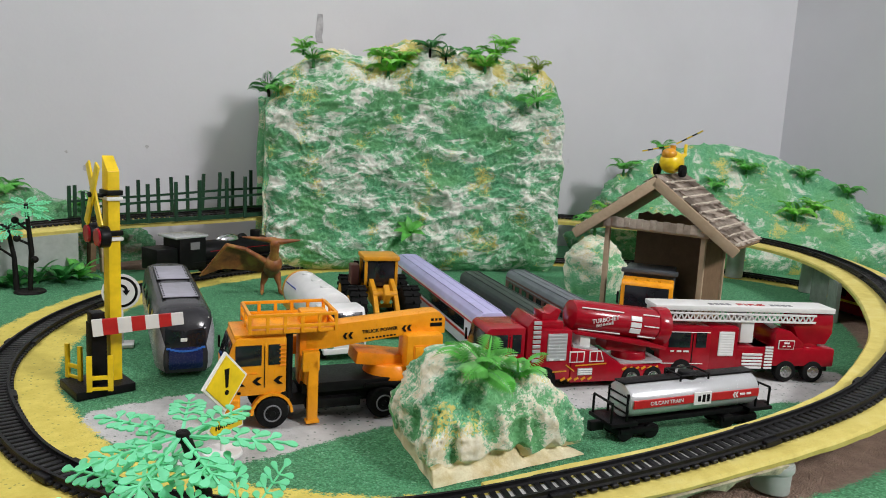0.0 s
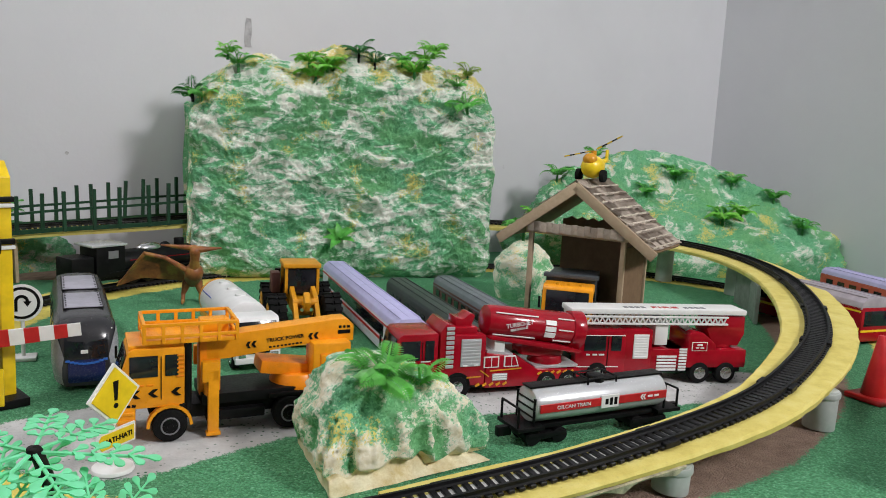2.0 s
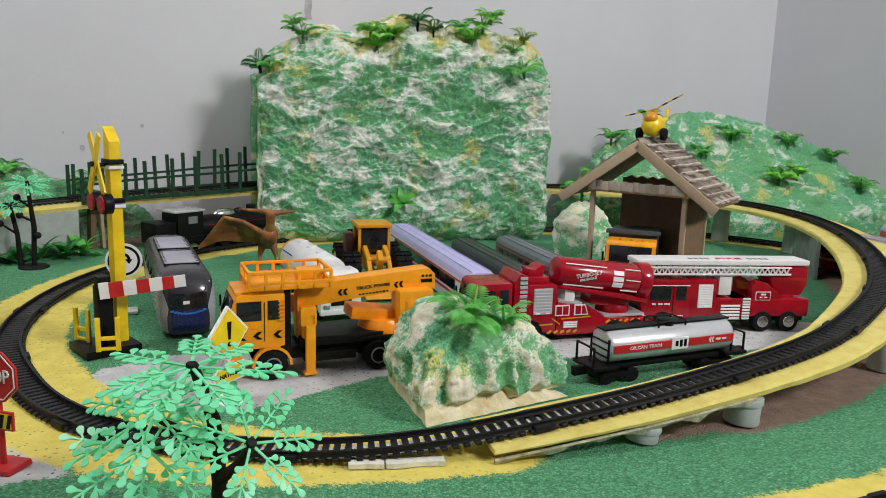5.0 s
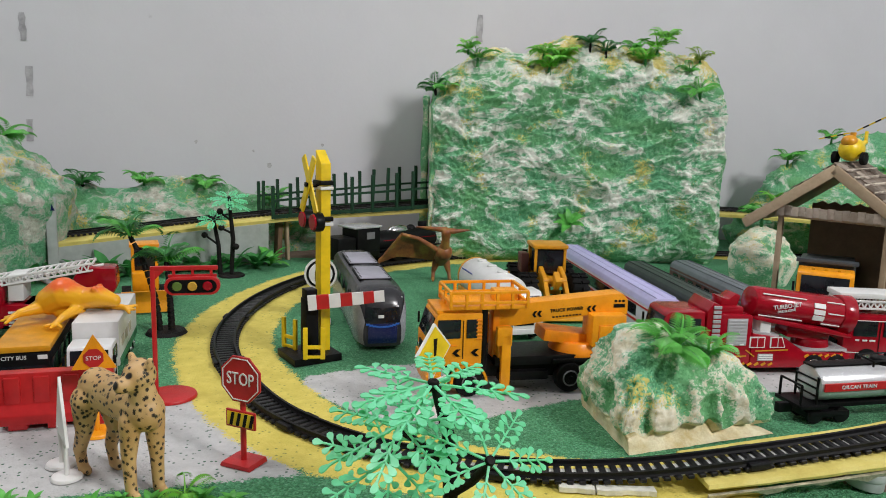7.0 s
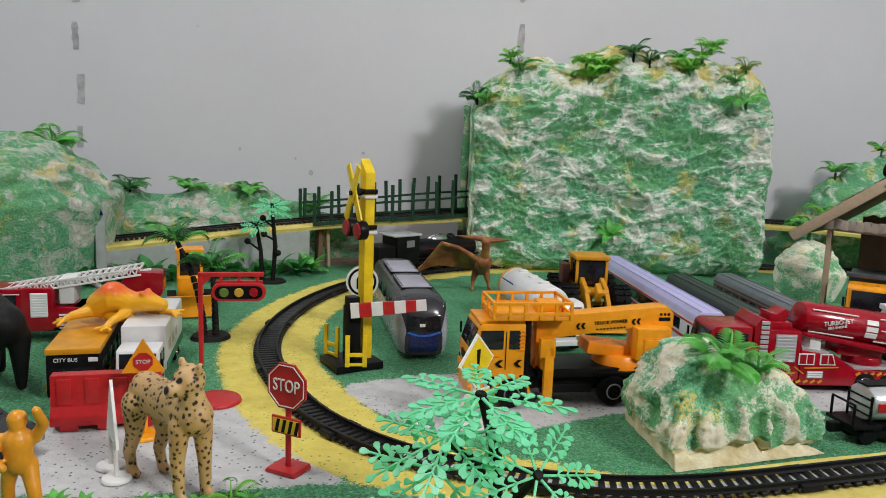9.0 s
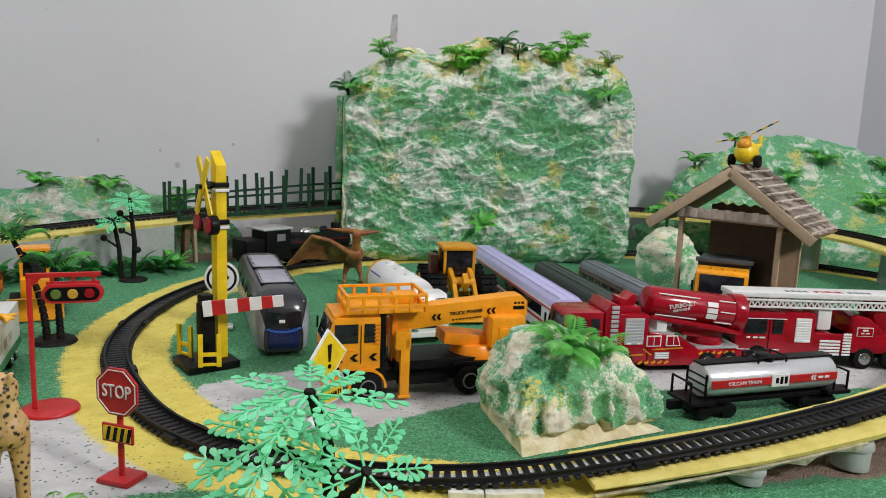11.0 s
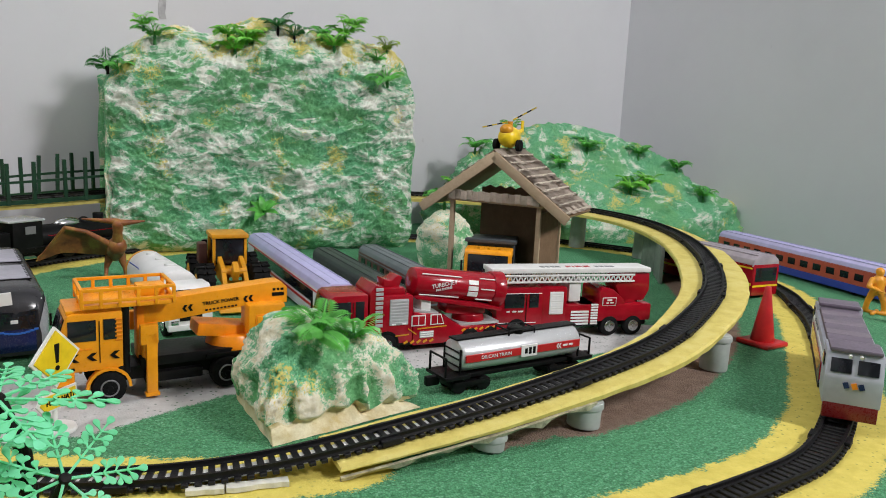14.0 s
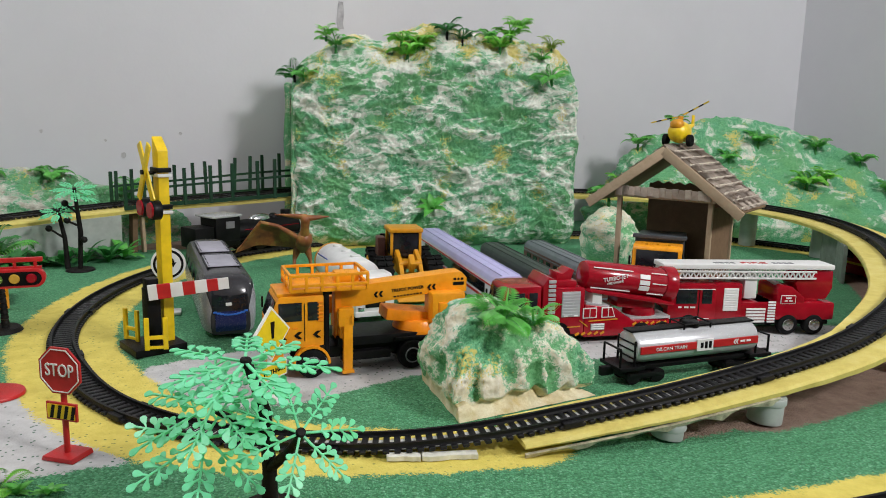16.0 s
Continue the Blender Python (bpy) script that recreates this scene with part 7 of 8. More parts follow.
def round_sign(x, y, yaw):
    ob = thing("round_sign", x, y, yaw, 0, "round white turn sign with a black arrow", "sign", "toy road signs")
    part("base", box((0, 0, 0.002), (0.026, 0.022, 0.004), 0.001), SIGNWHITE, ob)
    part("pole", rod((0, 0, 0.003), (0, 0, 0.05), 0.002), SIGNWHITE, ob)
    f = plate(ob, "sign_face", ngon(0.0205, 32), (0, -0.002, 0.064), SIGNWHITE, 0.002)
    plate(ob, "black_ring", ngon(0.0178, 32), (0, -0.0032, 0.064), BLACK, 0.0008, f)
    plate(ob, "white_disc", ngon(0.0148, 32), (0, -0.0038, 0.064), SIGNWHITE, 0.0008, f)
    bm = bmesh.new()
    for k in range(9):
        a = math.pi * (1 - k / 8)
        box((0.0055 * math.cos(a), -0.0044, 0.066 + 0.0055 * math.sin(a)), (0.003, 0.0006, 0.0032), 0, bm, (0, -math.degrees(a) + 90, 0))
    box((-0.0055, -0.0044, 0.0605), (0.003, 0.0006, 0.011), 0, bm)
    part("arrow_shaft", bm, BLACK, f, "", 0)
    plate(ob, "arrow_head", [(0.0015, 0), (0.0095, 0), (0.0055, -0.006)], (0, -0.0044, 0.066), BLACK, 0.0006, f)
    return ob


round_sign(-0.3415, 0.858, 22)


def signal_gantry(x, y, yaw):
    ob = thing("traffic_light", x, y, yaw, 0, "red traffic light hanging from a red gantry", "traffic light")
    part("base", rod((0.012, 0, 0), (0.012, 0, 0.003), 0.024, 0.023, seg=28, bevel=0.0006), RED_FLAT, ob)
    part("pole", box((0, 0, 0.062), (0.004, 0.004, 0.118), 0.0008), RED_FLAT, ob)
    part("arm", box((0.027, 0, 0.12), (0.058, 0.004, 0.004), 0.0008), RED_FLAT, ob)
    part("lower_arm", box((0.034, 0, 0.113), (0.042, 0.003, 0.0025), 0.0005), RED_FLAT, ob)
    for x2 in (0.018, 0.034, 0.05):
        part("hanger", box((x2, 0, 0.1155), (0.0025, 0.003, 0.008), 0.0004), RED_FLAT, ob)
    pill = lambda wide, tall: [(wide * 0.5 * (1 if q < 13 else -1) - (tall * 0.5 * (1 if q < 13 else -1)) + tall * 0.5 * math.cos(math.radians(q * 180 / 12 - 90 if q < 13 else (q - 13) * 15 + 90)), tall * 0.5 * math.sin(math.radians(q * 15 - 90 if q < 13 else (q - 13) * 15 + 90))) for q in range(26)]
    case = part("case", slab(pill(0.048, 0.0165), 0.009, Matrix.Translation((0.034, -0.002, 0.1045)) @ UPRIGHT, bevel=0.0008), RED_FLAT, ob)
    part("case_face", slab(pill(0.042, 0.0118), 0.001, Matrix.Translation((0.034, -0.0067, 0.1045)) @ UPRIGHT), BLACK, case)
    for k, m in enumerate((plastic("green_lens", (0.12, 0.2, 0.04), 0.2), plastic("amber_lens", (0.6, 0.36, 0.05), 0.2), RED)):
        part("lens", rod((0.021 + k * 0.013, -0.006, 0.1045), (0.021 + k * 0.013, -0.009, 0.1045), 0.0048, 0.0036, seg=16), m, case)
    part("gusset", slab([(0, 0), (0.01, 0), (0, -0.01)], 0.003, Matrix.Translation((0.001, 0, 0.119)) @ UPRIGHT), RED_FLAT, ob)
    return ob


signal_gantry(-0.388, 0.568, 26)


def triangle_sign(x, y, yaw):
    ob = thing("triangle_sign", x, y, yaw, 0, "orange triangular stop sign on a round base", "sign", "toy road signs")
    part("base", rod((0, 0, 0), (0, 0, 0.003), 0.014, 0.013, seg=24, bevel=0.0005), ORANGE, ob)
    part("pole", rod((0, 0, 0.002), (0, 0, 0.052), 0.002), ORANGE, ob)
    f = plate(ob, "sign_face", [(-0.0165, 0.055), (0.0165, 0.055), (0.0, 0.083)], (0, -0.002, 0), ORANGE, 0.002)
    plate(ob, "red_panel", ngon(0.0078, 8, math.pi / 8), (0, -0.0034, 0.0642), RED_FLAT, 0.001, f)
    lettering("STOP", 0.0045, SIGNWHITE, f, Matrix.Translation((0, -0.0041, 0.0642)) @ UPRIGHT, wide=0.011)
    return ob


triangle_sign(-0.387, 0.484, 30)


def folding_sign(x, y, yaw):
    ob = thing("folding_sign", x, y, yaw, 0, "white triangular sign seen from its edge, on round feet", "sign", "toy road signs")
    for s in (-1, 1):
        part("foot", rod((0, s * 0.012, 0), (0, s * 0.012, 0.0025), 0.011, 0.01, seg=20, bevel=0.0005), SIGNWHITE, ob)
        part("leg", rod((0, s * 0.012, 0.002), (0, s * 0.012, 0.03), 0.0016), SIGNWHITE, ob)
    m = Matrix.Rotation(radians(90), 4, "Z") @ UPRIGHT
    part("sign_face", slab([(-0.022, 0.026), (0.022, 0.026), (0, 0.071)], 0.002, m), SIGNWHITE, ob)
    return ob


folding_sign(-0.367, 0.42, 47)

# ---- barrier, cones ----
def barrier():
    ob = thing("road_barrier", -0.431, 0.4955, 29, 0, "red plastic water-filled road barrier with ribs", "barrier")
    l = 0.086
    body = part("body", slab([(-0.012, 0.004), (0.012, 0.004), (0.012, 0.012), (0.007, 0.02), (0.006, 0.046), (-0.006, 0.046), (-0.007, 0.02), (-0.012, 0.012)], l,
                             Matrix(((0, 0, 1, 0), (1, 0, 0, 0), (0, 1, 0, 0), (0, 0, 0, 1))), bevel=0.001), RED_FLAT, ob)
    for k in range(4):
        for s in (-1, 1):
            part("rib", box((-l / 2 + l * (k + 0.5) / 4, s * 0.0065, 0.032), (0.012, 0.003, 0.022), 0.0012), RED_FLAT, body)
    for k in range(3):
        part("foot", box((-l / 2 + l * (k + 0.5) / 3, 0, 0.003), (0.014, 0.024, 0.006), 0.001), RED_FLAT, body)
    return ob


barrier()


def cone(x, y, yaw, h, mat, bands, label, square=True):
    ob = thing("traffic_cone", x, y, yaw, 0, label, "traffic cone", "traffic cones")
    w = h * 0.6
    if square:
        part("base", box((0, 0, 0.003), (w, w, 0.006), 0.004, seg=3), mat, ob)
    else:
        part("base", rod((0, 0, 0), (0, 0, 0.008), w * 0.52, w * 0.46, seg=28, bevel=0.001), mat, ob)
    r = h * 0.2
    body = part("body", rod((0, 0, 0.004), (0, 0, h), r, h * 0.045, seg=28, bevel=0.001), mat, ob)
    for a, b, m in bands:
        ra, rb = (r + (h * 0.045 - r) * q + 0.0004 for q in (a, b))
        part("band", rod((0, 0, 0.004 + (h - 0.004) * a), (0, 0, 0.004 + (h - 0.004) * b), ra, rb, seg=28), m, body)
    return ob


cone(0.606, 0.842, 25, 0.074, RED_FLAT, (), "plain red traffic cone on the green scatter")
stripe = plastic("cone_red", (0.55, 0.06, 0.03), 0.4)
for x, y in ((0.88, 0.95), (0.833, 0.86)):
    cone(x, y, 0, 0.045, plastic("cone_yellow", (0.75, 0.35, 0.05), 0.4), ((0.15, 0.32, stripe), (0.48, 0.64, stripe), (0.78, 0.9, stripe)), "yellow traffic cone with red bands on a round base", False)


# ---- rolling stock on the right ----
def diesel(pts, x, y, back=False):
    p = along(pts, x, y)
    i = pts.index(p)
    d = pts[i + 6] - pts[i - 6]
    yaw = math.degrees(math.atan2(d.y, d.x)) + (180 if back else 0)
    ob = thing("diesel_locomotive", p.x, p.y, yaw, p.z + 0.0085, "grey and white model diesel locomotive with red stripes", "toy locomotive")
    ob.scale = (1.2, 1.1, 1.05)
    w, l = 0.042, 0.2
    shell = plastic("pale_grey_shell", (0.44, 0.45, 0.51), 0.4, 0.08)
    roofm = plastic("plum_grey_roof", (0.16, 0.13, 0.17), 0.45, 0.1)
    part("frame", box((0, 0, 0.012), (l * 0.97, w * 0.8, 0.008), 0.001), BLACK, ob)
    body = part("body", box((-0.008, 0, 0.036), (l * 0.74, w, 0.038), 0.0025), shell, ob)
    part("roof", box((-0.008, 0, 0.0565), (l * 0.74, w * 0.86, 0.006), 0.0025), roofm, body)
    for k in range(3):
        part("roof_band", box((-0.045 + k * 0.036, 0, 0.0592), (0.016, w * 0.84, 0.001), 0.0003), plastic("faded_plum_roof", (0.2, 0.165, 0.2), 0.45, 0.1), body, "", 0)
    for e, x0, x1 in ((1, 0.066, 0.1), (-1, -0.1, -0.078)):
        shape = [(x0, 0.016), (x1, 0.016), (x1, 0.04), (x1 - e * 0.006, 0.06), (x0, 0.062)]
        c = part("cab", profile(shape if e > 0 else [(a, b) for a, b in shape][::-1], w, bevel=0.0018), shell, ob) if e > 0 else part("cab", profile([(-0.1, 0.016), (-0.07, 0.016), (-0.07, 0.062), (-0.094, 0.06), (-0.1, 0.04)], w, bevel=0.0018), shell, ob)
        part("cab_roof", box((e * 0.082, 0, 0.062), (0.028, w * 0.9, 0.004), 0.0015), roofm, c)
        for s in (-1, 1):
            part("front_window", box((e * 0.0975, s * w * 0.23, 0.0495), (0.0014, w * 0.36, 0.012), 0.0005, turn=(0, -e * 16, 0)), DARKGLASS, c)
            part("side_window", box((e * 0.083, s * (w / 2 + 0.0003), 0.05), (0.013, 0.0012, 0.011), 0.0005), DARKGLASS, c)
            part("lamp", rod((e * 0.0975, s * 0.004, 0.0575), (e * 0.094, s * 0.004, 0.0585), 0.0014), SIGNWHITE, c)
        for q, m in ((-0.005, NAVY), (0.001, ORANGE_DEEP), (0.006, NAVY)):
            part("emblem_bar", box((e * 0.1006, q, 0.034), (0.001, 0.004, 0.005), 0, turn=(20, 0, 0)), m, c, "", 0)
        part("pilot", box((e * 0.097, 0, 0.011), (0.006, w * 0.94, 0.014), 0.001), plastic("dark_red_paint", (0.17, 0.008, 0.012), 0.3), ob)
        bm = box((e * 0.06, 0, 0.006), (0.06, w * 0.55, 0.008), 0.001)
        part("bogie", bm, BLACK, ob)
        for a in (-0.02, 0, 0.02):
            for s in (-1, 1):
                part("wheel", rod((e * 0.06 + a, s * 0.0085 - 0.0015, 0.0055), (e * 0.06 + a, s * 0.0085 + 0.0015, 0.0055), 0.0065, seg=16), BLACK, ob)
    for s in (-1, 1):
        y2 = s * (w / 2 + 0.0003)
        panel(body, "red_band", (-0.008, y2, 0.031), (l * 0.72, 0.001, 0.016), RED)
        panel(body, "white_band", (-0.008, y2, 0.046), (l * 0.72, 0.001, 0.004), SIGNWHITE)
        plate(ob, "blue_wedge", [(0.03, 0.02), (0.063, 0.02), (0.063, 0.039)], (0, y2, 0), NAVY, 0.0012, body)
        panel(body, "sill", (-0.008, y2, 0.0185), (l * 0.74, 0.0014, 0.004), BLACK)
        for k in range(4):
            panel(body, "louvre", (-0.05 + k * 0.012, y2, 0.05), (0.006, 0.0012, 0.004), GREYP)
    return ob


diesel(lower, 0.594, 0.668)


def steam(pts, x, y):
    p = along(pts, x, y)
    i = pts.index(p)
    d = pts[i + 6] - pts[i - 6]
    ob = thing("steam_locomotive", p.x, p.y, math.degrees(math.atan2(-d.y, -d.x)), p.z + 0.0085, "black model steam locomotive with silver trim", "toy locomotive")
    ob.scale = (1.22, 1.1, 1.0)
    part("frame", box((0, 0, 0.014), (0.19, 0.03, 0.006), 0.001), BLACK, ob)
    part("boiler", rod((-0.03, 0, 0.036), (0.085, 0, 0.036), 0.019, seg=32, bevel=0.003), BLACK, ob)
    part("smokebox_door", rod((0.085, 0, 0.036), (0.09, 0, 0.036), 0.015, 0.012, seg=28, bevel=0.001), BLACK, ob)
    part("headlamp", rod((0.088, 0, 0.05), (0.094, 0, 0.05), 0.004), SIGNWHITE, ob)
    part("chimney", rod((0.068, 0, 0.05), (0.068, 0, 0.066), 0.007, 0.0075, seg=20, bevel=0.0008), BLACK, ob)
    part("dome", ball((0.02, 0, 0.053), (0.02, 0.01, 0.01)), CHROME, ob)
    part("sand_dome", ball((0.045, 0, 0.053), (0.008, 0.008, 0.009)), BLACK, ob)
    c = part("cab", box((-0.048, 0, 0.041), (0.04, 0.042, 0.05), 0.002), BLACK, ob)
    part("cab_roof", box((-0.05, 0, 0.067), (0.05, 0.046, 0.004), 0.0018), SILVER, c)
    part("tender", box((-0.085, 0, 0.034), (0.03, 0.04, 0.034), 0.002), BLACK, ob)
    for s in (-1, 1):
        part("cab_window", box((-0.045, s * 0.0212, 0.052), (0.014, 0.001, 0.012), 0.0004), GREYP, c)
        part("running_board", box((0.02, s * 0.018, 0.024), (0.14, 0.008, 0.002), 0.0005), BLACK, ob)
        part("side_rod", box((0.018, s * 0.017, 0.011), (0.075, 0.002, 0.003), 0.0005), SILVER, ob)
        part("cylinder", box((0.07, s * 0.017, 0.013), (0.022, 0.009, 0.01), 0.002), BLACK, ob)
        for x2 in (-0.012, 0.014, 0.04):
            part("wheel", rod((x2, s * 0.01 - 0.0015, 0.011), (x2, s * 0.01 + 0.0015, 0.011), 0.0115, seg=24, bevel=0.0005), BLACK, ob)
        part("line", box((0.03, s * 0.0192, 0.04), (0.1, 0.0008, 0.0008), 0), RED, ob, "", 0)
    return ob


steam(spiral, -0.372, 1.275)

coach("toy_train", 0.935, 1.275, -80, 0.42, 0.04, 0.058, LILAC, ORANGE_PAPER, "orange and blue paper model coach with a lilac roof", None, 13, NAVY, lower_mat=BLUE)
coach("toy_train", 0.722, 1.2, -71, 0.22, 0.06, 0.07, plastic("mauve_grey_roof", (0.36, 0.32, 0.36), 0.5), RED, "red railcar with a grey roof and gold line", YELLOW, 6, RED)


# ---- yellow toy aircraft on the shelter ----
def toy_helicopter():
    ob = thing("toy_helicopter", 0.327, 1.1, 232, 0.2175, "yellow toy helicopter with striped blades on the shelter roof", "toy helicopter")
    ob.scale = (1.05, 1.15, 1.15)
    body = part("body", ball((0, 0, 0.017), (0.02, 0.014, 0.014)), YELLOW, ob)
    part("canopy", ball((0.01, 0, 0.026), (0.01, 0.009, 0.008)), YELLOW_DEEP, body)
    part("tail_boom", rod((-0.014, 0, 0.02), (-0.042, 0, 0.026), 0.005, 0.0025), YELLOW, ob)
    part("tail_fin", box((-0.042, 0, 0.032), (0.007, 0.002, 0.014), 0.0006), YELLOW, ob)
    part("mast", rod((0, 0, 0.028), (0, 0, 0.037), 0.0034), YELLOW_DEEP, ob)
    for k in range(2):
        a = math.radians(100 + k * 180)
        bl = None
        for j in range(5):
            r0 = 0.004 + j * 0.0068
            bm = box((r0 + 0.0034, 0, 0), (0.0068, 0.0038, 0.0012), 0)
            bmesh.ops.transform(bm, matrix=Matrix.Translation((0, 0, 0.037)) @ Matrix.Rotation(radians(22), 4, "X") @ Matrix.Rotation(a, 4, "Z") @ Matrix.Rotation(radians(-8), 4, "Y"), verts=bm.verts)
            one = part("blade" if bl is None else "blade_stripe", bm, YELLOW if j % 2 == 0 else BLACK, bl or ob, "", 0)
            bl = bl or one
    for s in (-1, 1):
        part("wheel", rod((0.004, s * 0.013, 0.007), (0.004, s * 0.019, 0.007), 0.0075, seg=18, bevel=0.001), RUBBER, ob)
    return ob


toy_helicopter()


# ---- left-hand vehicles ----
ladder_truck("fire_engine", -0.648, 0.705, 208, "dark red toy fire engine with a raised white ladder", False, 9)


def city_bus():
    ob = thing("toy_bus", -0.537, 0.602, -60, 0, "yellow-roofed black toy city bus", "toy bus", "toy vehicles")
    l, w, h = 0.165, 0.046, 0.046
    body = part("body", box((0, 0, 0.004 + (h - 0.008) / 2), (l, w, h - 0.006), 0.003), BLACK, ob)
    part("roof", box((0, 0, h), (l, w * 1.02, 0.006), 0.002), YELLOW_DEEP, ob)
    part("windscreen", box((l / 2 + 0.0003, 0, h * 0.5), (0.0014, w * 0.85, h * 0.35), 0.0005), DARKGLASS, body)
    m = Matrix.Translation((l / 2 + 0.0008, -0.006, h * 0.84)) @ Matrix.Rotation(radians(90), 4, "Z") @ UPRIGHT
    lettering("CITY BUS", 0.0048, SIGNWHITE, body, m, wide=0.02)
    panel(body, "print_bar", (l / 2 + 0.0008, 0.017, h * 0.84), (0.0008, 0.008, 0.004), SIGNWHITE)
    for s in (-1, 1):
        for k in range(5):
            part("window", box((-0.066 + k * 0.032, s * (w / 2 + 0.0003), h * 0.58), (0.027, 0.0012, h * 0.34), 0.0004), DARKGLASS, body)
        panel(body, "yellow_band", (0, s * (w / 2 + 0.0003), h * 0.25), (l * 0.95, 0.001, h * 0.18), YELLOW_DEEP)
        for x in (-0.05, 0.055):
            wheel(ob, x, s * 0.021, 0.01, 0.008)
    return ob


city_bus()


def box_truck():
    ob = thing("box_truck", -0.484, 0.628, -63, 0, "white toy box truck with a green skirt", "toy truck", "toy vehicles")
    ob.scale = (0.8, 0.8, 0.8)
    green = plastic("green_skirt", (0.03, 0.2, 0.08), 0.4)
    part("chassis", box((0, 0, 0.014), (0.19, 0.034, 0.008), 0.001), BLACK, ob)
    cab(ob, 0.06, 0.1, 0.048, 0.01, 0.056, WHITE, 0.004)
    bx = part("cargo_box", box((-0.022, 0, 0.046), (0.155, 0.052, 0.056), 0.0025), WHITE, ob)
    for s in (-1, 1):
        panel(bx, "skirt", (-0.022, s * 0.0262, 0.023), (0.15, 0.0014, 0.01), green)
        for k in range(3):
            panel(bx, "print_bar", (0.03 - k * 0.03, s * 0.0264, 0.045), (0.018, 0.0008, 0.012), plastic("faded_print", (0.5, 0.45, 0.36), 0.5))
        for x in (0.078, -0.045, -0.075):
            wheel(ob, x, s * 0.02, 0.0105, 0.009)
    bars(bx, 0, 0, 0.001, 0.05, 0.001, BLACK, 1)
    return ob


box_truck()


def digger():
    ob = thing("toy_digger", -0.60, 0.875, -55, 0, "orange toy bulldozer with a front blade", "toy digger", "toy vehicles")
    part("body", box((-0.01, 0, 0.034), (0.055, 0.034, 0.026), 0.004), ORANGE, ob)
    c = part("cab", box((-0.016, 0, 0.062), (0.03, 0.032, 0.034), 0.003), DARKGLASS, ob, "dark glazed cab")
    part("cab_roof", box((-0.016, 0, 0.081), (0.036, 0.038, 0.004), 0.001), ORANGE, c)
    for s in (-1, 1):
        part("pillar", box((0.0, s * 0.015, 0.062), (0.004, 0.004, 0.036), 0.0006), ORANGE, c)
        part("crawler", slab([(-0.04, 0.006), (-0.034, 0), (0.026, 0), (0.034, 0.008), (0.026, 0.02), (-0.034, 0.02), (-0.04, 0.014)], 0.012, Matrix.Translation((0, s * 0.024, 0)) @ UPRIGHT, bevel=0.001), RUBBER, ob)
        part("push_arm", box((0.035, s * 0.02, 0.014), (0.04, 0.004, 0.005), 0.0008), ORANGE, ob)
    part("blade", profile([(0.052, 0.002), (0.058, 0.002), (0.054, 0.016), (0.058, 0.03), (0.052, 0.03), (0.048, 0.016)], 0.062, bevel=0.0008), ORANGE, ob)
    return ob


digger()


# ---- figures: each one plain mesh ----
def blob_figure(name, x, y, yaw, limbs, mat, label, category, voxel=0.0016):
    """Limbs of (start, end, start radius, end radius) melted into one skin."""
    bm = bmesh.new()
    for a, b, ra, rb in limbs:
        rod(a, b, ra, rb, bm, 14)
        ball(a, (ra, ra, ra), bm, 12)
        ball(b, (rb, rb, rb), bm, 12)
    me = bpy.data.meshes.new(name)
    bm.to_mesh(me)
    bm.free()
    tmp = bpy.data.objects.new(name, me)
    scene.collection.objects.link(tmp)
    mod = tmp.modifiers.new("skin", "REMESH")
    mod.mode, mod.voxel_size = "VOXEL", voxel
    sm = tmp.modifiers.new("smooth", "SMOOTH")
    sm.iterations, sm.factor = 5, 0.5
    bpy.context.view_layer.update()
    out = bpy.data.meshes.new_from_object(tmp.evaluated_get(bpy.context.evaluated_depsgraph_get()))
    bpy.data.objects.remove(tmp)
    out.materials.clear()
    out.materials.append(mat)
    out.polygons.foreach_set("use_smooth", [True] * len(out.polygons))
    ob = new(name, out)
    ob.matrix_world = pose(x, y, 0, 0, 0, yaw)
    return tagged(ob, label, category)


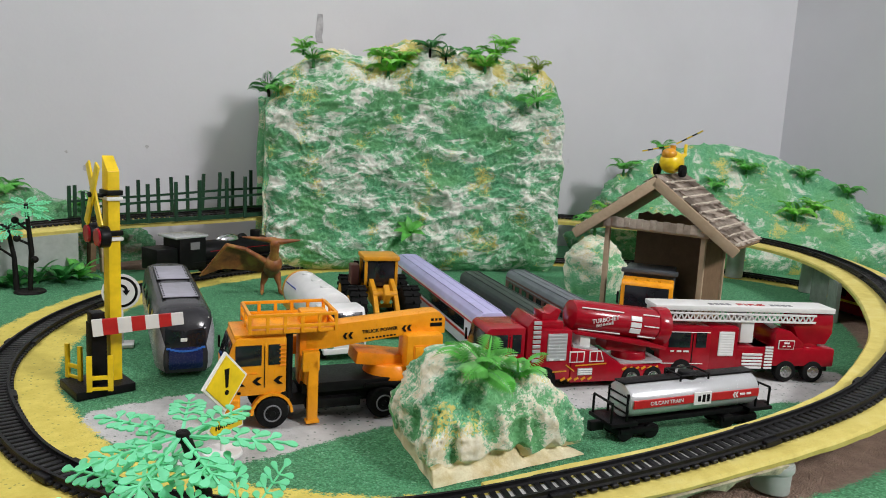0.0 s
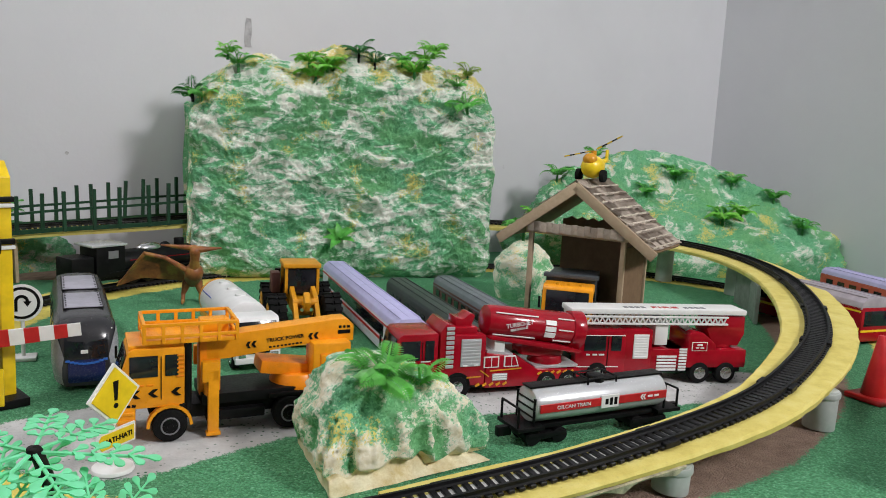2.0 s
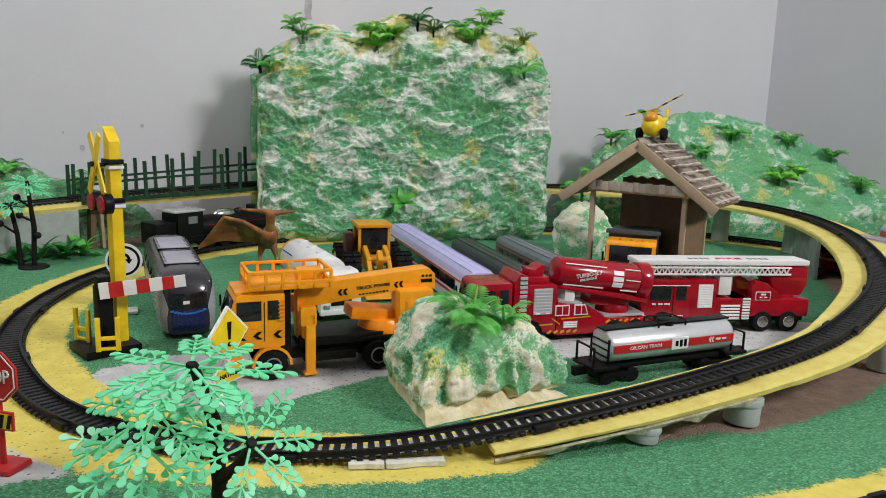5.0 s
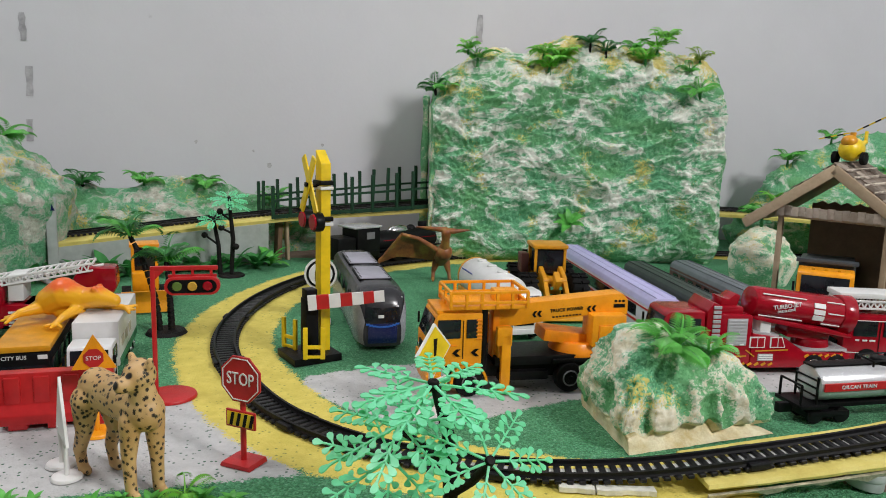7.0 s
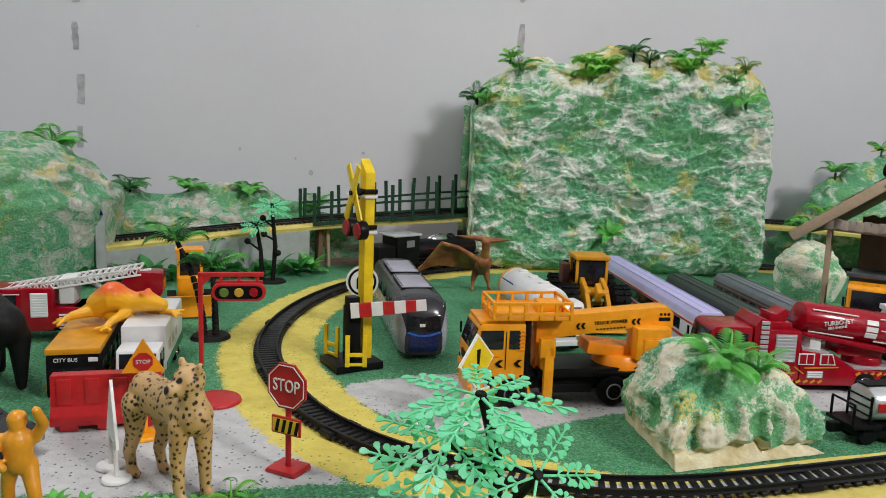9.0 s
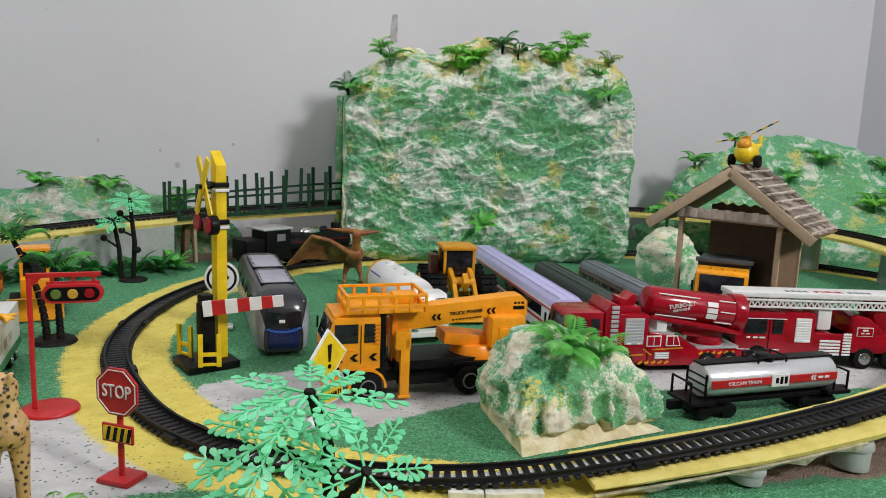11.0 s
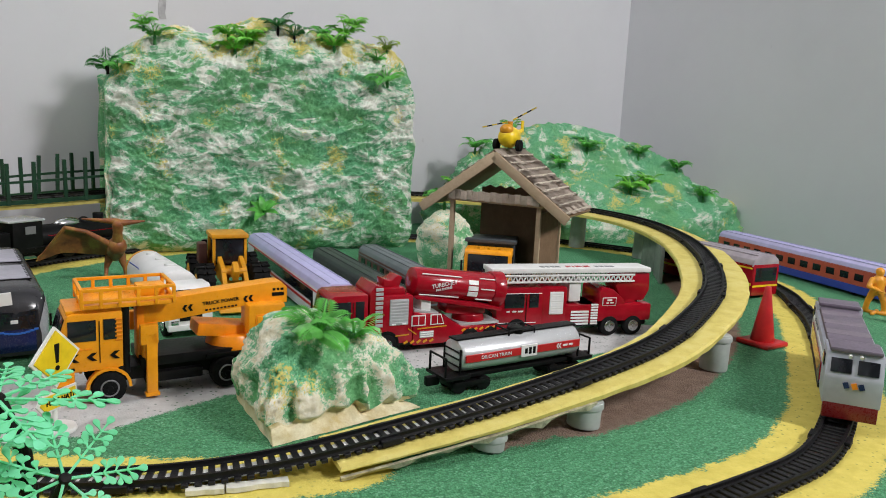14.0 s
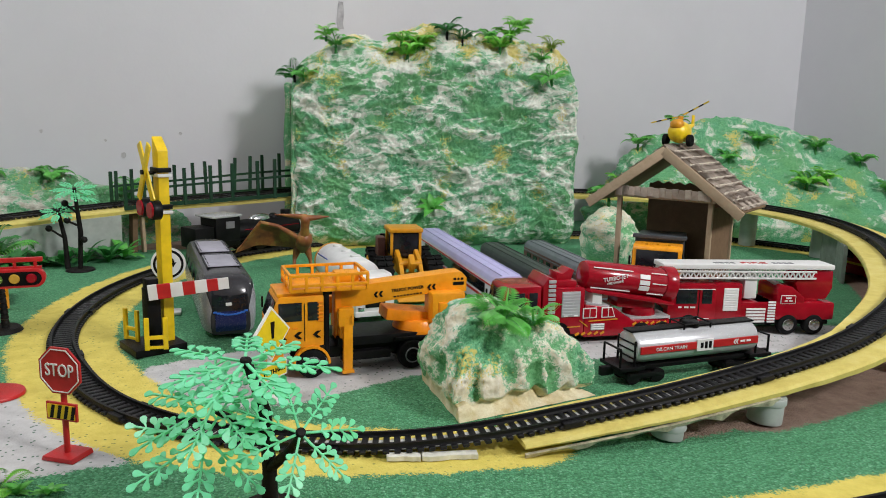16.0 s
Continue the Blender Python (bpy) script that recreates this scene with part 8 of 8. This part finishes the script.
def spotted_hide():
    m, nt, bsdf = material("spotted_hide")
    pos = coords(nt)
    v = nt.nodes.new("ShaderNodeTexVoronoi")
    v.inputs["Scale"].default_value, v.inputs["Randomness"].default_value = 225, 0.95
    warp = nt.nodes.new("ShaderNodeVectorMath")
    warp.operation = "ADD"
    link(nt, pos, warp.inputs[0])
    n = nt.nodes.new("ShaderNodeTexNoise")
    n.inputs["Scale"].default_value = 300
    sc = nt.nodes.new("ShaderNodeVectorMath")
    sc.operation = "SCALE"
    sc.inputs["Scale"].default_value = 0.003
    link(nt, n.outputs["Color"], sc.inputs[0])
    link(nt, sc.outputs[0], warp.inputs[1])
    link(nt, warp.outputs[0], v.inputs["Vector"])
    hide = ramp(nt, noise_node(nt, 30, 3, 0.6, pos), [(0.3, (0.52, 0.3, 0.11)), (0.7, (0.68, 0.45, 0.2))])
    spots = ramp(nt, v.outputs["Distance"], [(0.31, (1, 1, 1)), (0.37, (0, 0, 0))])
    skin = mix(nt, spots, hide, (0.02, 0.014, 0.01))
    # eyes and nose
    for place, reach in (((0.0335, -0.0175, 0.0975), 0.0026), ((0.0235, -0.0178, 0.0975), 0.0026), ((0.0295, -0.0275, 0.0915), 0.0034)):
        far = nt.nodes.new("ShaderNodeVectorMath")
        far.operation = "DISTANCE"
        link(nt, pos, far.inputs[0])
        far.inputs[1].default_value = place
        skin = mix(nt, ramp(nt, maths(nt, "DIVIDE", far.outputs["Value"], reach * 2), [(0.4, (1, 1, 1)), (0.6, (0, 0, 0))]), skin, (0.012, 0.008, 0.006))
    link(nt, skin, bsdf.inputs["Base Color"])
    bsdf.inputs["Roughness"].default_value = 0.5
    bump(nt, bsdf, noise_node(nt, 900, 2, 0.6, pos), 0.15, 0.001)
    return m


blob_figure("cheetah_figure", -0.32, 0.41, -24, [
    ((-0.034, 0, 0.067), (0.028, 0, 0.066), 0.0145, 0.0155), ((-0.036, 0, 0.069), (-0.01, 0, 0.07), 0.0155, 0.0135), ((0.028, 0, 0.066), (0.028, -0.003, 0.086), 0.0135, 0.01),
    ((0.028, -0.003, 0.094), (0.0285, -0.008, 0.0935), 0.0122, 0.0108), ((0.029, -0.016, 0.0905), (0.0295, -0.0225, 0.0895), 0.0068, 0.0054),
    ((0.0375, -0.002, 0.1025), (0.039, -0.002, 0.106), 0.0038, 0.0028), ((0.0185, -0.003, 0.1025), (0.017, -0.003, 0.106), 0.0038, 0.0028),
    ((0.026, 0.009, 0.058), (0.027, 0.01, 0.03), 0.009, 0.006), ((0.027, 0.01, 0.03), (0.028, 0.01, 0.005), 0.0058, 0.0048), ((0.028, 0.01, 0.004), (0.034, 0.01, 0.003), 0.005, 0.004),
    ((0.022, -0.01, 0.058), (0.02, -0.011, 0.03), 0.009, 0.006), ((0.02, -0.011, 0.03), (0.022, -0.011, 0.005), 0.0058, 0.0048), ((0.022, -0.011, 0.004), (0.028, -0.011, 0.003), 0.005, 0.004),
    ((-0.036, 0.01, 0.06), (-0.03, 0.012, 0.036), 0.012, 0.0075), ((-0.03, 0.012, 0.036), (-0.038, 0.012, 0.018), 0.007, 0.0055), ((-0.038, 0.012, 0.018), (-0.034, 0.012, 0.004), 0.0052, 0.0045), ((-0.034, 0.012, 0.004), (-0.028, 0.012, 0.003), 0.005, 0.004),
    ((-0.038, -0.01, 0.06), (-0.04, -0.011, 0.036), 0.012, 0.0075), ((-0.04, -0.011, 0.036), (-0.048, -0.011, 0.018), 0.007, 0.0055), ((-0.048, -0.011, 0.018), (-0.044, -0.011, 0.004), 0.0052, 0.0045), ((-0.044, -0.011, 0.004), (-0.038, -0.011, 0.003), 0.005, 0.004),
    ((-0.05, 0, 0.066), (-0.062, 0.004, 0.05), 0.0045, 0.0038), ((-0.062, 0.004, 0.05), (-0.066, 0.006, 0.028), 0.0038, 0.0032)],
    spotted_hide(), "tan toy cheetah with dark spots standing on the pale road", "toy animal", 0.0013).matrix_world = pose(-0.3125, 0.414, 0, 0, 0, -24) @ Matrix.Diagonal((0.92, 0.8, 0.92, 1))
lizard = blob_figure("lizard_figure", -0.522, 0.612, 12, [
    ((-0.022, 0, 0.07), (-0.006, 0, 0.08), 0.0165, 0.019), ((-0.006, 0, 0.079), (0.014, 0, 0.075), 0.019, 0.014), ((0.014, 0, 0.074), (0.036, 0, 0.077), 0.0125, 0.0125),
    ((0.036, 0, 0.077), (0.054, 0, 0.073), 0.0125, 0.0075), ((0.034, 0.007, 0.087), (0.035, 0.007, 0.088), 0.0042, 0.0034), ((0.034, -0.007, 0.087), (0.035, -0.007, 0.088), 0.0042, 0.0034),
    ((0.014, -0.009, 0.064), (0.006, -0.028, 0.058), 0.0068, 0.0048), ((0.006, -0.028, 0.058), (0.002, -0.036, 0.0525), 0.0046, 0.0038),
    ((0.002, -0.036, 0.0525), (-0.008, -0.042, 0.051), 0.0028, 0.002), ((0.002, -0.036, 0.0525), (0.002, -0.048, 0.051), 0.0028, 0.002), ((0.002, -0.036, 0.0525), (0.012, -0.044, 0.051), 0.0028, 0.002),
    ((0.018, 0.008, 0.066), (0.04, 0.018, 0.062), 0.0062, 0.0045), ((0.04, 0.018, 0.062), (0.062, 0.01, 0.062), 0.0044, 0.0036),
    ((0.062, 0.01, 0.062), (0.074, 0.014, 0.064), 0.0028, 0.002), ((0.062, 0.01, 0.062), (0.075, 0.006, 0.061), 0.0028, 0.002), ((0.062, 0.01, 0.062), (0.071, 0.0, 0.058), 0.0028, 0.002),
    ((-0.028, -0.008, 0.064), (-0.044, -0.024, 0.061), 0.0078, 0.005), ((-0.044, -0.024, 0.061), (-0.05, -0.03, 0.0575), 0.0046, 0.0038),
    ((-0.05, -0.03, 0.0575), (-0.06, -0.028, 0.056), 0.0028, 0.002), ((-0.05, -0.03, 0.0575), (-0.06, -0.036, 0.054), 0.0028, 0.002), ((-0.05, -0.03, 0.0575), (-0.052, -0.042, 0.053), 0.0028, 0.002),
    ((-0.028, 0.008, 0.064), (-0.04, 0.022, 0.058), 0.0075, 0.0045), ((-0.034, 0, 0.064), (-0.052, 0.006, 0.058), 0.0085, 0.0035), ((-0.01, 0, 0.058), (0.01, 0, 0.058), 0.009, 0.009)],
    YELLOW, "yellow and orange rubber toy lizard lying on a bus roof", "toy animal", 0.0013)
m, nt, bsdf = material("yellow_orange_rubber")
xyz = nt.nodes.new("ShaderNodeSeparateXYZ")
link(nt, coords(nt), xyz.inputs[0])
skin = maths(nt, "ADD", xyz.outputs["Z"], maths(nt, "MULTIPLY", noise_node(nt, 80, 4, 0.6, coords(nt)), 0.012))
skin = maths(nt, "MULTIPLY", maths(nt, "SUBTRACT", skin, 0.0885), 130.0, True)
link(nt, mix(nt, skin, (0.85, 0.42, 0.015), (0.8, 0.13, 0.02)), bsdf.inputs["Base Color"])
bsdf.inputs["Roughness"].default_value = 0.35
lizard.matrix_world = pose(-0.513, 0.616, 0.0105, 0, 0, 12) @ Matrix.Scale(0.84, 4)
lizard.data.materials.clear()
lizard.data.materials.append(m)

bull = plastic("black_rubber", (0.005, 0.005, 0.005), 0.6, 0.3, gloss=0.25)
blob_figure("bull_figure", -0.60, 0.545, 150, [
    ((-0.04, 0, 0.065), (0.035, 0, 0.068), 0.02, 0.022), ((0.035, 0, 0.07), (0.06, 0, 0.072), 0.017, 0.012), ((0.06, 0, 0.07), (0.072, 0, 0.058), 0.011, 0.008),
    ((0.03, 0.012, 0.055), (0.03, 0.013, 0.005), 0.009, 0.005), ((0.03, -0.012, 0.055), (0.026, -0.013, 0.005), 0.009, 0.005),
    ((-0.042, 0.012, 0.055), (-0.044, 0.013, 0.005), 0.011, 0.005), ((-0.042, -0.012, 0.055), (-0.04, -0.013, 0.005), 0.011, 0.005)],
    bull, "black rubber toy bull standing on the scatter", "toy animal", 0.002)


def worker_limbs(arm_up):
    return [((0, 0, 0.036), (0, 0, 0.05), 0.0085, 0.0095), ((0, 0, 0.056), (0.001, 0, 0.062), 0.004, 0.0055), ((0, 0, 0.0645), (0, 0, 0.066), 0.0065, 0.005),
            ((-0.001, -0.005, 0.034), (-0.006, -0.009, 0.018), 0.006, 0.0045), ((-0.006, -0.009, 0.018), (-0.009, -0.01, 0.004), 0.0045, 0.004),
            ((-0.001, 0.005, 0.034), (0.006, 0.009, 0.018), 0.006, 0.0045), ((0.006, 0.009, 0.018), (0.006, 0.011, 0.004), 0.0045, 0.004),
            ((0, -0.01, 0.052), (0.004, -0.016, 0.042), 0.0042, 0.0036), ((0.004, -0.016, 0.042), (0.014, -0.006, 0.038), 0.0036, 0.003),
            ((0, 0.01, 0.052), (0.004, 0.016, 0.062 if arm_up else 0.042), 0.0042, 0.0036), ((0.004, 0.016, 0.062 if arm_up else 0.042), (0.012, 0.014, 0.074 if arm_up else 0.036), 0.0036, 0.003),
            ((-0.014, -0.014, 0.0015), (0.014, 0.014, 0.0015), 0.003, 0.003), ((-0.012, 0.01, 0.0015), (0.012, -0.01, 0.0015), 0.003, 0.003)]


figure = plastic("orange_figure_plastic", (0.8, 0.33, 0.02), 0.35)
blob_figure("worker_figurine", 0.888, 1.008, -100, worker_limbs(False) + [((0.014, -0.006, 0.038), (0.02, 0.03, 0.026), 0.0014, 0.0014), ((0.02, 0.03, 0.026), (0.021, 0.034, 0.024), 0.004, 0.003)], figure,
            "plain orange plastic worker figurine on a small base", "figurine", 0.0012)
blob_figure("worker_figurine", -0.383, 0.352, -60, worker_limbs(True), figure, "plain orange plastic figurine with a raised arm", "figurine", 0.0012)


def winged_skin():
    m, nt, bsdf = material("winged_toy_skin")
    pos = coords(nt)
    n = noise_node(nt, 40, 5, 0.65, pos)
    link(nt, ramp(nt, n, [(0.3, (0.12, 0.035, 0.015)), (0.5, (0.3, 0.1, 0.03)), (0.7, (0.42, 0.24, 0.05))]), bsdf.inputs["Base Color"])
    bsdf.inputs["Roughness"].default_value = 0.45
    bump(nt, bsdf, noise_node(nt, 350, 3, 0.6, pos), 0.25, 0.001)
    return m


def pterosaur():
    """Folded-wing flying reptile in rubber, one mesh."""
    bm = bmesh.new()
    limbs = [((-0.012, 0, 0.034), (0.014, 0, 0.05), 0.012, 0.014), ((0.014, 0, 0.05), (0.026, 0, 0.072), 0.009, 0.0065), ((0.026, 0, 0.072), (0.03, 0, 0.084), 0.0065, 0.008),
             ((0.03, 0, 0.086), (0.034, 0.036, 0.089), 0.006, 0.0012), ((0.028, 0, 0.088), (0.02, -0.046, 0.092), 0.005, 0.0012),
             ((-0.008, 0.008, 0.03), (-0.004, 0.012, 0.014), 0.007, 0.0035), ((-0.004, 0.012, 0.014), (0.0, 0.013, 0.003), 0.0032, 0.0026), ((0, 0.013, 0.003), (0.014, 0.015, 0.002), 0.0032, 0.0016),
             ((-0.008, -0.008, 0.03), (-0.008, -0.013, 0.014), 0.007, 0.0035), ((-0.008, -0.013, 0.014), (-0.004, -0.014, 0.003), 0.0032, 0.0026), ((-0.004, -0.014, 0.003), (0.01, -0.016, 0.002), 0.0032, 0.0016)]
    for s in (-1,):
        limbs += [((0.014, s * 0.012, 0.054), (0.0, s * 0.04, 0.07), 0.005, 0.0035), ((0.0, s * 0.04, 0.07), (0.008, s * 0.068, 0.078), 0.0035, 0.003), ((0.008, s * 0.068, 0.078), (-0.02, s * 0.105, 0.026), 0.003, 0.0012)]
    for a, b, ra, rb in limbs:
        rod(a, b, ra, rb, bm, 12)
        ball(a, (ra,) * 3, bm, 10)
        ball(b, (rb,) * 3, bm, 10)
    for s in (-1,):
        top = spline([(0.014, s * 0.012, 0.054), (0.0, s * 0.04, 0.07), (0.008, s * 0.068, 0.078), (0.0, s * 0.09, 0.05), (-0.02, s * 0.105, 0.026)], 0.004)
        low = spline([(-0.016, s * 0.006, 0.03), (-0.02, s * 0.04, 0.034), (-0.022, s * 0.07, 0.036), (-0.022, s * 0.09, 0.03), (-0.021, s * 0.104, 0.025)], 0.003)
        n = 24
        rows = []
        for i in range(n + 1):
            a, b = top[round(i / n * (len(top) - 1))], low[round(i / n * (len(low) - 1))]
            rows.append([a.lerp(b, k / 6) + Vector((0, 0, 0.006 * math.sin(math.pi * k / 6))) for k in range(7)])
        for lift in (0.0, 0.0012):
            grid = [[bm.verts.new(p - Vector((lift, 0, 0))) for p in r] for r in rows]
            for i in range(n):
                for k in range(6):
                    q = (grid[i][k], grid[i + 1][k], grid[i + 1][k + 1], grid[i][k + 1])
                    bm.faces.new(q if (s > 0) == (lift == 0) else q[::-1])
    ob = part("pterosaur_figure", bm, winged_skin(), None, "", 60)
    ob.matrix_world = pose(-0.25, 1.168, 0, 0, 0, -68)
    return tagged(ob, "brown rubber toy pterosaur with spread wings", "toy animal")


pterosaur()


# ---- black toy car at the road edge ----
def toy_car():
    ob = thing("toy_car", -0.497, 0.415, 3, 0, "glossy black toy car parked on the pale road", "toy car", "toy vehicles")
    shape = [(-0.055, 0.006), (0.053, 0.006), (0.054, 0.017), (0.046, 0.022), (0.026, 0.025), (0.01, 0.035), (-0.024, 0.036), (-0.042, 0.026), (-0.055, 0.022)]
    body = part("body", profile(shape, 0.04, bevel=0.003), plastic("glossy_black", (0.008, 0.008, 0.01), 0.16), ob)
    part("windscreen", box((0.0175, 0, 0.0305), (0.0012, 0.031, 0.012), 0.0004, turn=(0, -58, 0)), DARKGLASS, body)
    part("bumper", box((0.0545, 0, 0.011), (0.004, 0.038, 0.005), 0.001), GREYP, body)
    for s in (-1, 1):
        part("side_window", box((-0.008, s * 0.0199, 0.0295), (0.03, 0.001, 0.008), 0.0004), DARKGLASS, body)
        part("headlight", box((0.0535, s * 0.014, 0.016), (0.002, 0.007, 0.003), 0.0005), CHROME, body)
        for x in (-0.034, 0.034):
            wheel(ob, x, s * 0.0175, 0.009, 0.007)
    return ob


toy_car()
